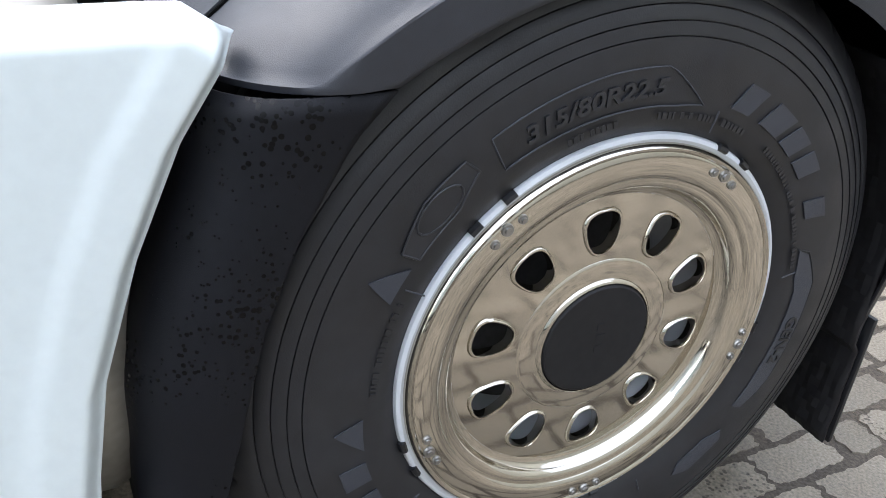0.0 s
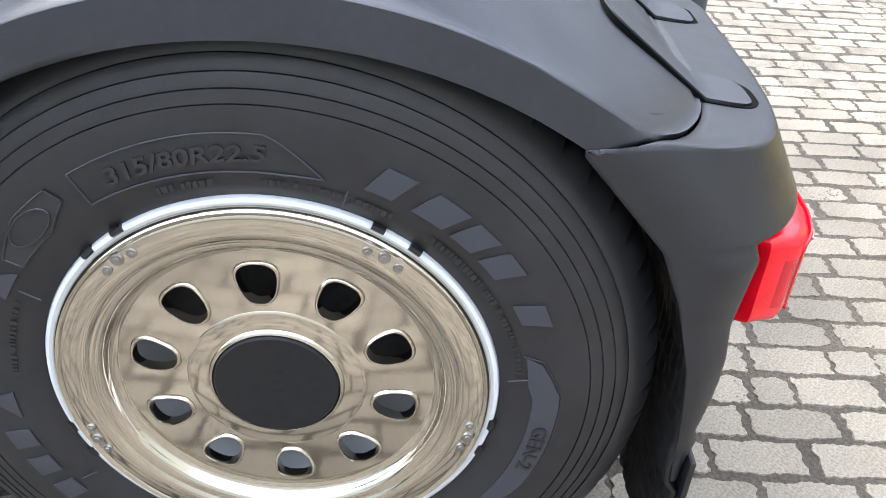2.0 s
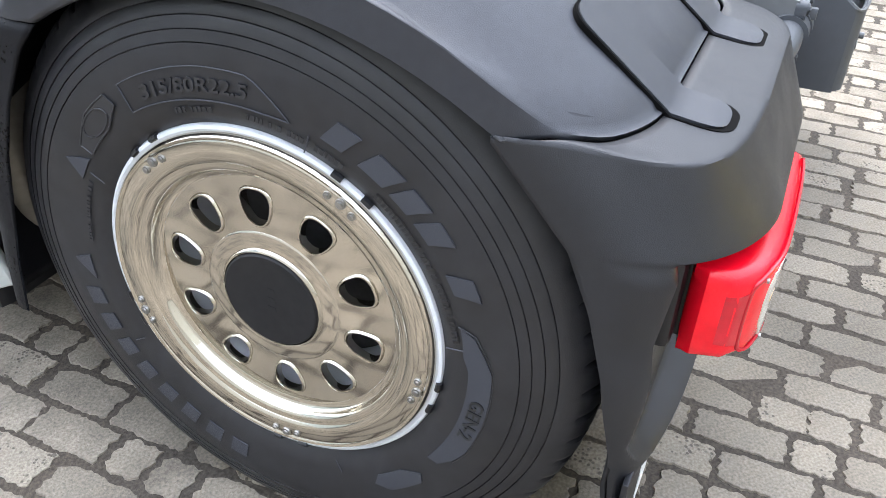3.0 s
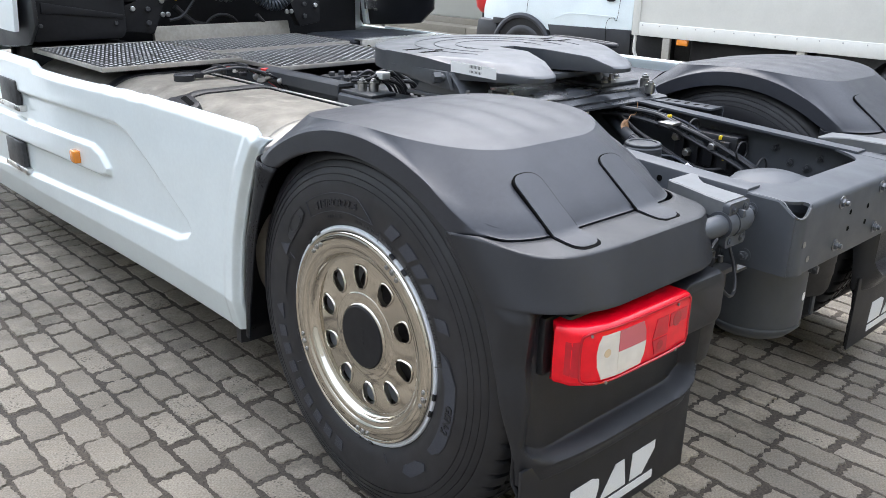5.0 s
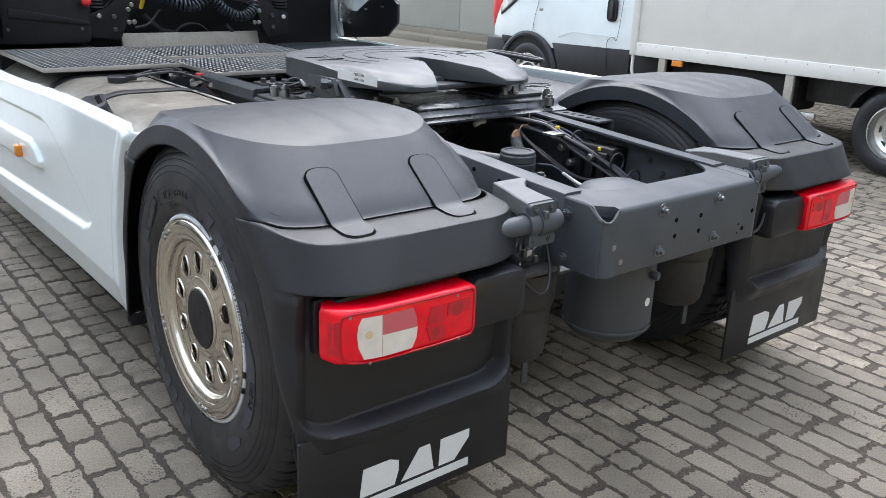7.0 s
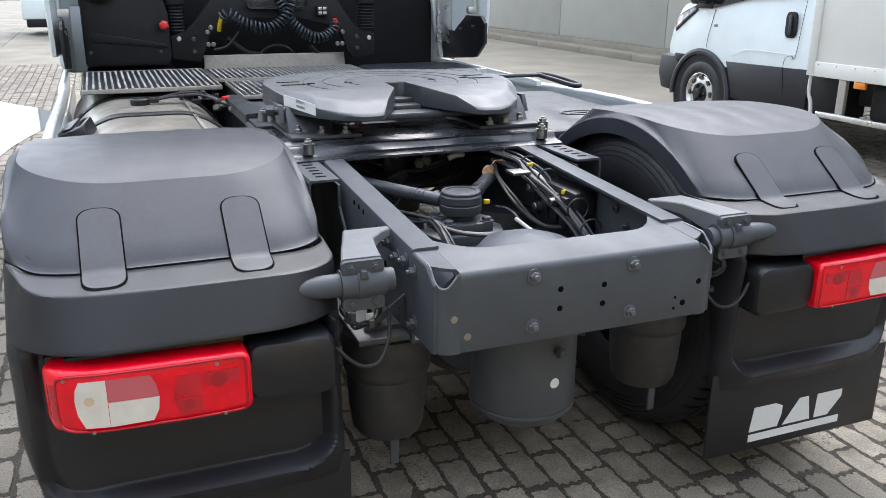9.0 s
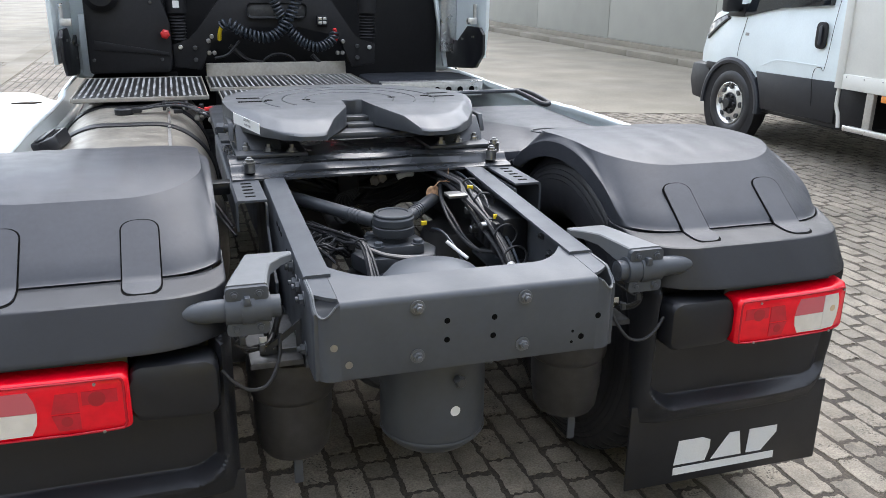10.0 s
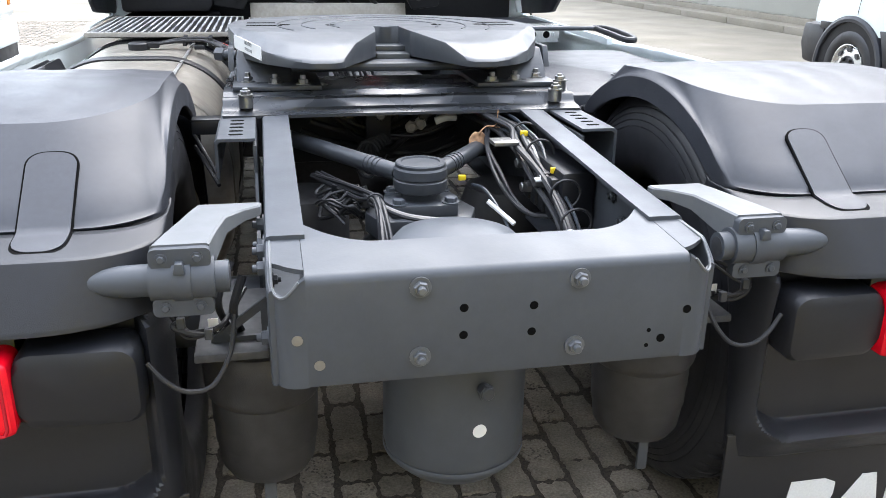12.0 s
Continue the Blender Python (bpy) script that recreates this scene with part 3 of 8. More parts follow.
def lip_z(x, y):
    # the lower edge climbs a little round the outer rear corner
    rise = 0.011 * sm3((-0.365 - y) / 0.06) * (1 - sm3((-0.435 - y) / 0.06)) if x < -1.1 else 0.0
    return edge_z(y) + rise


def crease_z(y):
    # upper edge of the upright side band, a wider arch over the wheel
    d = (ARCH_R + 0.043) ** 2 - (y - ARCH_Y) ** 2
    return max(edge_z(y), ARCH_Z + math.sqrt(d) if d > 0 else 0.0)


def crown_z(x, y):
    return TOP_Z - (0.37 if y < -0.06 else 0.19) * (y + 0.06) ** 2


def sm3(t):
    t = min(1.0, max(0.0, t))
    return t * t * (3 - 2 * t)


def build_guard(right):
    P = mirror(right)
    guard = new("mudguard")
    guard.parent = truck
    bm = new_bm()
    rows = []
    inset = lerp2(EDGE, loop(-1.24, -0.60, -0.50, 0.47, 0.12), 1.0)
    rows.append([P(x, y, lip_z(*q) + 0.02) for (x, y), q in zip(inset, EDGE)])
    rows.append([P(x, y, lip_z(*q) - 0.004) for (x, y), q in zip(lerp2(EDGE, inset, 0.25), EDGE)])
    rows.append([P(x, y, lip_z(x, y) - 0.003) for x, y in EDGE])
    rows.append([P(x, y, lip_z(*q) + 0.004) for (x, y), q in zip(lerp2(EDGE, CROWN, -0.01), EDGE)])
    rows.append([P(x, y, max(crease_z(q[1]), lip_z(*q)) + 0.006) for (x, y), q in zip(lerp2(EDGE, CROWN, 0.03), EDGE)])
    for t in (0.06, 0.3, 0.6, 0.88, 0.975, 1.0):
        rows.append([P(x, y, (crease_z(e[1]) + 0.006) * (1 - t) + max(0.0, lip_z(*e) - crease_z(e[1])) * (1 - t) ** 3 + t * crown_z(*c)) for (x, y), e, c in zip(lerp2(EDGE, CROWN, t), EDGE, CROWN)])

    def ripple(x, y):
        # broad shallow humps along the top, each with a soft rise and a short fall, ending before the rear edge
        u = ((x + 1.125) / 0.118) % 1.0
        h = sm3(u / 0.68) if u < 0.68 else 1 - sm3((u - 0.68) / 0.32)
        inside = sm3((x + 1.125) / 0.02) * sm3((-0.645 - x) / 0.02)
        return 0.0024 * h * inside * sm3((y + 0.305) / 0.03)

    cx, cy = -0.88, -0.06
    crown_row = len(rows) - 1
    for s in (0.985, 0.955, 0.925, 0.895, 0.865, 0.835, 0.80, 0.765, 0.73, 0.69, 0.65, 0.61, 0.57, 0.53, 0.49, 0.45, 0.41, 0.37, 0.33, 0.29, 0.25, 0.21, 0.17, 0.13, 0.09, 0.05):
        row = []
        for x, y in CROWN:
            px, py = cx + (x - cx) * s, cy + (y - cy) * s
            fade = min(1.0, (1 - s) * 5)
            row.append(P(px, py, crown_z(px, py) + 0.010 * (1 - s ** 2) + ripple(px, py) * fade))
        rows.append(row)
    made = rings(bm, rows, True, False, True)
    # crisp edge round the crown and along the side band
    for k in range(len(EDGE)):
        m = (k + 1) % len(EDGE)
        bm.edges.get((made[crown_row][k], made[crown_row][m])).smooth = False
        if crease_z(EDGE[k][1]) > edge_z(EDGE[k][1]) + 0.008:
            bm.edges.get((made[4][k], made[4][m])).smooth = False
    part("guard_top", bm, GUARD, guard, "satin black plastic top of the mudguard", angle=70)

    # straps over the joints, front and rear
    def facet(x, t, rear, lift):
        # t: 0 at the edge, 1 at the crown
        ye, yc = (-0.527, -0.340) if rear else (0.502, 0.345)
        y = ye + (yc - ye) * t
        z = edge_z(ye) + t * (crown_z(x, yc) - edge_z(ye))
        n = Vector((0, -0.68, 0.73)) if rear else Vector((0, 0.66, 0.75))
        return Vector((x, y, z)) + n * lift

    def shelf_z(y):
        # height of the rear ledge behind the joint
        return 0.902 - 0.014 * min(1.0, max(0.0, (-0.530 - y) / 0.108))

    for x0, x1 in ((-1.112, -1.026), (-0.802, -0.717)):
        for rear in (True, False):
            # a black sheet painted in as the shadow round the strap, then the strap
            for nm, grow, lift, mat in (("strap_slot", 0.0034, 0.0020, GAPMAT), ("strap", 0.0, 0.0040, GUARD)):
                bm = new_bm()
                xa, xb, xm = x0 - grow, x1 + grow, (x0 + x1) / 2
                hw = (xb - xa) / 2
                top = 0.70 + grow * 4
                rows = []
                for k in range(7):
                    a = radians(90 - 15 * k)
                    rows.append((hw * math.cos(a) ** 0.7 if k else 0.004, top - 0.13 * (1 - math.sin(a)), 0.0))
                for t in (0.5, 0.4, 0.3, 0.2, 0.1, 0.03):
                    rows.append((hw, t, 0.0))
                pts = []
                sgn = -1 if rear else 1
                ye = -0.527 if rear else 0.502
                for w, t, _ in rows:
                    over = lift + 0.0055 * (1 - t)
                    pts.append([facet(xm - w, t, rear, over), facet(xm + w, t, rear, over)])
                z0 = edge_z(ye)
                for dy, wk, over in ((0.010, 1.0, 0.007), (0.030, 1.0, 0.007), (0.045, 0.99, 0.007), (0.056, 0.95, 0.0068), (0.065, 0.86, 0.0062), (0.072, 0.70, 0.0055), (0.076, 0.50, 0.0048), (0.0775, 0.28, 0.0044)):
                    w = hw * wk
                    y = ye + sgn * (dy + (0.010 * (dy / 0.0775) ** 2 if grow else 0.0))
                    z = (shelf_z(y) if rear else z0 - dy * 0.15) + (over - 0.001 if nm == "strap" else 0.0025)
                    pts.append([Vector((xm - w, y, z)), Vector((xm + w, y, z))])
                # give it thickness
                front = [[P(*p) for p in row] for row in pts]
                back = [[P(p.x, p.y - sgn * 0.004, p.z - 0.006) for p in row] for row in pts]
                loops = [[a[0], a[1], b[1], b[0]] for a, b in zip(front, back)]
                rings(bm, loops, True, True, True)
                if nm == "strap":
                    bmesh.ops.bevel(bm, geom=[e for e in bm.edges if e.calc_face_angle(0) > 1.0], offset=0.002, segments=2, affect="EDGES")
                part(nm, bm, mat, guard)

    # rear section with the lamp pocket
    def sm(a, b, v):
        t = min(1, max(0, (v - a) / (b - a)))
        return t * t * (3 - 2 * t)

    def tyre_edge(z):
        # front edge of the rear section follows the wheel
        pts = ((0.91, -0.366), (0.90, -0.372), (0.84, -0.430), (0.78, -0.474), (0.70, -0.510), (0.60, -0.540), (0.45, -0.566), (0.30, -0.58))
        for (za, ya), (zb, yb) in zip(pts, pts[1:]):
            if z >= zb:
                t = (za - z) / (za - zb)
                return ya + (yb - ya) * max(0, t)
        return -0.58

    def back_y(z):
        # how far back the rear face stands at each height below the band
        return -0.690 + 0.038 * min(1.0, max(0.0, (0.775 - z) / 0.36)) + 0.035 * sm(0.43, 0.345, z)

    def plan(xo, ye, yb, rx, ry, ri, rj, xi=-0.572):
        # outline from the wheel round the outer corner, across the back and round the inner corner
        row = [(xo, ye + (yb + ry - ye) * i / 5) for i in range(5)]
        for i in range(49):
            a = radians(180 + 90 * i / 48)
            row.append((xo + rx + rx * math.cos(a), yb + ry + ry * math.sin(a)))
        row += [(xo + rx + (xi - ri - xo - rx) * i / 40, yb) for i in range(1, 40)]
        for i in range(25):
            a = radians(270 + 90 * i / 24)
            row.append((xi - ri + ri * math.cos(a), yb + rj + rj * math.sin(a)))
        return row + [(xi, yb + rj + (ye - yb - rj) * i / 5) for i in range(1, 6)]

    def pocket(x, z):
        # 0 on the rim, 1 on the floor of the lamp pocket; its lower side is a long slope
        a = min(1.0, max(0.0, (x + 1.246) / 0.030))
        b = min(1.0, max(0.0, (-0.596 - x) / 0.024))
        foot = 0.393 + 0.055 * max(0.0, 1 - (x + 1.246) / 0.10) ** 2 + 0.060 * max(0.0, 1 - (-0.596 - x) / 0.10) ** 2
        c = min(1.0, max(0.0, (z - foot) / 0.026))
        side = min(a, b)
        return max(0.0, 1 - math.hypot(1 - side, 1 - c)) * (1 - sm(0.779, 0.785, z))

    # seam under the top, crease at the back of the ledge, foot of the leaning band
    seam = [Vector((x, y, lip_z(x, y) - 0.003)) for x, y in plan(-1.272, -0.366, -0.530, 0.175, 0.160, 0.10, 0.10)]
    bend = spline([Vector(p) for p in ((-1.272, -0.366, 0.900), (-1.268, -0.410, 0.909), (-1.257, -0.452, 0.908), (-1.240, -0.500, 0.900), (-1.224, -0.545, 0.894), (-1.204, -0.580, 0.891), (-1.175, -0.604, 0.889), (-1.13, -0.621, 0.888), (-1.06, -0.632, 0.888), (-0.97, -0.638, 0.888))], 30)
    ledge = [Vector((x, y, 0.888)) for x, y in plan(-1.272, -0.366, -0.638, 0.302, 0.272, 0.14, 0.12)]
    for i in range(54):
        ledge[i] = bend[round(i * (len(bend) - 1) / 53)]
    foot = [Vector((x, y, 0.785)) for x, y in plan(-1.272, tyre_edge(0.785), -0.690, 0.22, 0.19, 0.20, 0.14)]
    levels = [seam] + [[a.lerp(b, t) for a, b in zip(seam, ledge)] for t in (0.15, 0.35, 0.55, 0.75, 0.90, 0.97)]
    for t in (0.012, 0.03, 0.06, 0.10, 0.16, 0.24, 0.32, 0.40, 0.48, 0.56, 0.64, 0.72, 0.79, 0.85, 0.90, 0.94, 0.97, 1.0):
        levels.append([a.lerp(b, t) for a, b in zip(ledge, foot)])
    for z in [0.783, 0.781, 0.779, 0.775, 0.770, 0.762] + [0.754 - 0.012 * k for k in range(23)] + [0.482 - 0.004 * k for k in range(34)]:
        yb, ye = back_y(z), tyre_edge(z)
        out = plan(-1.272 + 0.035 * sm(0.60, 0.36, z), ye, yb, 0.22 + 0.08 * sm(0.785, 0.755, z), min(0.19 - 0.04 * sm(0.785, 0.755, z), ye - yb - 0.004), 0.20 - 0.10 * sm(0.785, 0.76, z), min(0.14, ye - yb - 0.004))
        levels.append([Vector((x, y, z)) for x, y in out])
    bm = new_bm()
    rows = []
    for row in levels:
        rows.append([P(p.x, p.y + (max(0.034, -0.585 - p.y) * pocket(p.x, p.z) if p.z < 0.786 and p.y < tyre_edge(p.z) - 0.02 else 0), p.z) for p in row])
    rings(bm, rows, False)
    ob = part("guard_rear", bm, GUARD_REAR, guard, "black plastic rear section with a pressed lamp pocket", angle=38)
    sol = ob.modifiers.new("thickness", "SOLIDIFY")
    sol.thickness, sol.offset = 0.006, 0.0
    # hem below the pocket and the spray flap
    bm = new_bm()
    box(bm, -1.250, -0.560, -0.604, -0.594, 0.118, 0.40, 0.003)
    if right:
        bmesh.ops.transform(bm, matrix=Matrix.Translation((2 * CX, 0, 0)) @ Matrix.Diagonal((-1, 1, 1, 1)), verts=bm.verts)
    flap = part("spray_flap", bm, GUARD_DARK, truck, "black rubber spray flap with a white maker's mark")
    # plain blocks in place of the maker's letters, and the bar below
    x0 = -1.078 if not right else 0.702
    span = 0.365
    blocks = (((0.0, 0), (0.30, 0), (0.335, 0.5), (0.335, 0.85), (0.26, 1), (0.03, 1)), ((0.36, 0), (0.66, 0), (0.62, 1), (0.52, 1)), ((0.71, 0), (0.86, 0), (1.0, 0.70), (1.0, 1), (0.72, 1)))
    for poly in blocks:
        bm = new_bm()
        pts = [(x0 + u * span, 0.181 + v * 0.082) for u, v in poly]
        prism(bm, pts, "y", -0.6055, -0.6035)
        part("flap_mark", bm, FLAP_WHITE, flap)
    bm = new_bm()
    box(bm, x0, x0 + span, -0.6055, -0.6035, 0.146, 0.171)
    part("flap_bar", bm, FLAP_WHITE, flap)
    # rough spray bristle sheet on the inside
    bm = new_bm()
    rnd = random.Random(3)
    rows = []
    for k in range(40):
        z = 0.12 + 0.75 * k / 39
        ye = -0.588 if z < 0.35 else tyre_edge(z) - 0.012
        rows.append([P(-1.245 + 0.66 * i / 60, (ye if z < 0.35 else max(ye - 0.010, -0.572)) + rnd.uniform(-0.002, 0.003), z) for i in range(61)])
    rings(bm, rows, False)
    ob = part("spray_mat", bm, INNER, guard, "black bristled spray suppression mat", angle=5)
    sol = ob.modifiers.new("thickness", "SOLIDIFY")
    sol.thickness = 0.006
    # front section
    def front_lip(z):
        pts = ((0.94, 0.30), (0.91, 0.328), (0.86, 0.375), (0.76, 0.432), (0.66, 0.470), (0.42, 0.528), (0.30, 0.545))
        for (za, ya), (zb, yb) in zip(pts, pts[1:]):
            if z >= zb:
                return ya + (yb - ya) * (za - z) / (za - zb)
        return 0.545

    bm = new_bm()
    rows = []
    for k in range(30):
        z = 0.908 - 0.60 * k / 29
        yf = 0.506 + 0.092 * sm(0.91, 0.55, z) + 0.012 * sm(0.912, 0.900, z)
        ye = front_lip(z)
        r = 0.10
        ye = min(ye, yf - 0.02)
        r = min(r, yf - ye)
        row = [(-1.266, ye + (yf - r - ye) * i / 6) for i in range(6)]
        row += [(-1.266 + r - r * math.cos(radians(90 * i / 10)), yf - r + r * math.sin(radians(90 * i / 10))) for i in range(11)]
        row += [(-1.266 + r + (0.694 - 2 * r) * i / 12, yf) for i in range(1, 12)]
        row += [(-0.572 - r + r * math.sin(radians(90 * i / 10)), yf - r + r * math.cos(radians(90 * i / 10))) for i in range(11)]
        rows.append([P(x, y, z) for x, y in row])
    rings(bm, rows, False)
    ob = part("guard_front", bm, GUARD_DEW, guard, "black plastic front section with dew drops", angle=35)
    sol = ob.modifiers.new("thickness", "SOLIDIFY")
    sol.thickness, sol.offset = 0.006, 0.0

    # tail lamp, standing proud of the pocket
    def L(x, y, z):
        return P(x, y - 0.020, z + 0.003)

    lamp = new("tail_lamp")
    lamp.parent = truck
    tagged(lamp, "red tail lamp with a milky reversing light segment")

    def lens_plan(inset):
        i = inset
        return [(-0.800 - i, -0.615), (-0.800 - i, -0.684 + i), (-0.806 - i, -0.690 + i), (-0.90, -0.694 + i), (-1.02, -0.694 + i), (-1.08, -0.693 + i), (-1.130 + i * 0.5, -0.688 + i), (-1.170 + i, -0.675 + i),
                (-1.195 + i, -0.652 + i * 0.5), (-1.206 + i, -0.612), (-1.19, -0.594), (-1.15, -0.588)]

    def tilt(x):
        return (x + 1.0) * -0.018

    bm = new_bm()
    rows = []
    for z, i in ((0.614, 0.016), (0.616, 0.009), (0.621, 0.004), (0.629, 0.001), (0.638, 0.0), (0.730, 0.0), (0.738, 0.001), (0.745, 0.004), (0.750, 0.009), (0.752, 0.016)):
        rows.append([L(x, y, z + tilt(x)) for x, y in lens_plan(i)])
    rings(bm, rows, True, True, True)
    lens = part("lens", bm, RED, guard, "glossy red lamp lens", angle=40)
    lens.parent = lamp

    def face_y(x):
        pts = ((-0.806, -0.690), (-0.90, -0.694), (-1.02, -0.694), (-1.08, -0.693), (-1.130, -0.688), (-1.170, -0.675), (-1.195, -0.652), (-1.206, -0.612))
        for (xa, ya), (xb, yb) in zip(pts, pts[1:]):
            if x >= xb:
                return ya + (yb - ya) * (xa - x) / (xa - xb)
        return -0.612

    def lens_patch(name, poly, mat, lift, label=""):
        bm = new_bm()
        pts = []
        m = len(poly)
        for i in range(m):
            (xa, za), (xb, zb) = poly[i], poly[(i + 1) % m]
            pts += [(xa + (xb - xa) * k / 6, za + (zb - za) * k / 6) for k in range(6)]
        cx, cz = sum(p[0] for p in poly) / m, sum(p[1] for p in poly) / m
        rows = [[L(x, face_y(x) + 0.002, z + tilt(x)) for x, z in pts]]
        for s in (1.0, 0.66, 0.33, 0.02):
            row = [(cx + (x - cx) * s, cz + (z - cz) * s) for x, z in pts]
            rows.append([L(x, face_y(x) - lift, z + tilt(x)) for x, z in row])
        rings(bm, rows, True, False, True)
        part(name, bm, mat, lamp, label)

    lens_patch("clear_segment", [(-1.088, 0.733), (-1.138, 0.733), (-1.146, 0.715), (-1.149, 0.690), (-1.146, 0.660), (-1.134, 0.631), (-1.088, 0.629)], CLEAR, 0.0015, "milky clear lamp segment")
    lens_patch("clear_segment", [(-1.087, 0.683), (-1.087, 0.629), (-1.004, 0.631), (-0.992, 0.655), (-0.989, 0.683)], CLEAR, 0.0015, "milky clear lamp segment")
    lens_patch("pale_segment", [(-1.087, 0.684), (-0.989, 0.684), (-0.993, 0.710), (-1.003, 0.733), (-1.087, 0.733)], PINK, 0.0015)
    lens_patch("dark_segment", [(-0.962, 0.672), (-0.905, 0.672), (-0.905, 0.634), (-0.950, 0.634)], RED_DARK, 0.0015)
    lens_patch("dark_segment", [(-0.950, 0.722), (-0.905, 0.722), (-0.905, 0.676), (-0.962, 0.676)], RED_DARK, 0.0012)
    lens_patch("dark_segment", [(-0.898, 0.722), (-0.826, 0.722), (-0.826, 0.690), (-0.898, 0.690)], RED_DARK, 0.0015)
    lens_patch("side_reflector", [(-1.183, 0.724), (-1.183, 0.640), (-1.199, 0.644), (-1.199, 0.720)], RED_DARK, 0.0012)
    # raised border round the lens face
    edge = [(-0.812, 0.636), (-0.816, 0.627), (-0.826, 0.622), (-0.90, 0.621), (-1.0, 0.621), (-1.10, 0.621), (-1.150, 0.623), (-1.172, 0.628), (-1.180, 0.640), (-1.182, 0.690), (-1.180, 0.728), (-1.172, 0.740), (-1.150, 0.745), (-1.10, 0.746), (-1.0, 0.746), (-0.90, 0.746), (-0.826, 0.745), (-0.816, 0.740), (-0.812, 0.730), (-0.812, 0.690)]
    bm = new_bm()
    ring = edge + edge[:1]
    tube(bm, [L(x, face_y(x) + 0.0008, z + tilt(x)) for x, z in ring], 0.0032, 8, 4)
    part("lens_border", bm, RED_RIM, lamp)
    # bulbs and their rings show dimly behind the lens
    for x, z, r, m in ((-1.122, 0.690, 0.010, PALE_BULB), (-0.932, 0.655, 0.012, BULB_DARK), (-0.868, 0.702, 0.018, BULB_DARK)):
        lens_patch("bulb_ring", [(x + r * math.cos(radians(a)), z + r * math.sin(radians(a))) for a in range(0, 360, 30)], m, 0.0021)
    for x, z in ((-1.165, 0.737), (-0.87, 0.737), (-1.12, 0.620), (-0.86, 0.620)):
        bm = new_bm()
        p = L(x, face_y(x) - 0.001, z + tilt(x))
        cyl(bm, p, p + Vector((0, -0.003, 0)), 0.0035, seg=12)
        part("lens_screw", bm, ZINC, lamp)
    bm = new_bm()
    rows = []
    for g, y in ((0.0, -0.59), (0.0, -0.652), (0.006, -0.665), (0.02, -0.672)):
        rows.append([L(x, y, z + tilt(x)) for x, z in rounded_rect(-0.80, -0.606 - g, 0.612 + g, 0.756 - g, 0.03, 6)])
    rings(bm, rows, True, True, True)
    part("housing", bm, GUARD_DARK, lamp, "black lamp housing end")
    bm = new_bm()
    box(bm, -1.165, -0.80, -0.640, -0.575, 0.617, 0.767, 0.01)
    box(bm, -1.205, -1.150, -0.606, -0.560, 0.622, 0.762, 0.01)
    if right:
        bmesh.ops.transform(bm, matrix=Matrix.Translation((2 * CX, 0, 0)) @ Matrix.Diagonal((-1, 1, 1, 1)), verts=bm.verts)
    part("lamp_back", bm, GUARD_DARK, lamp)
    # cable from the lamp to the chassis
    bm = new_bm()
    tube(bm, [P(-0.600, -0.655, 0.705), P(-0.570, -0.665, 0.672), P(-0.535, -0.665, 0.650), P(-0.495, -0.655, 0.655), P(-0.465, -0.63, 0.70), P(-0.455, -0.60, 0.76)], 0.0045, 8)
    part("lamp_cable", bm, CABLE, lamp)
    return guard


build_guard(False)
build_guard(True)

# chassis rails and rear crossmember
def rail_z(y):
    return 0.945 if y > 0.25 else 0.945 - 0.045 * min(1.0, (0.25 - y) / 0.82)


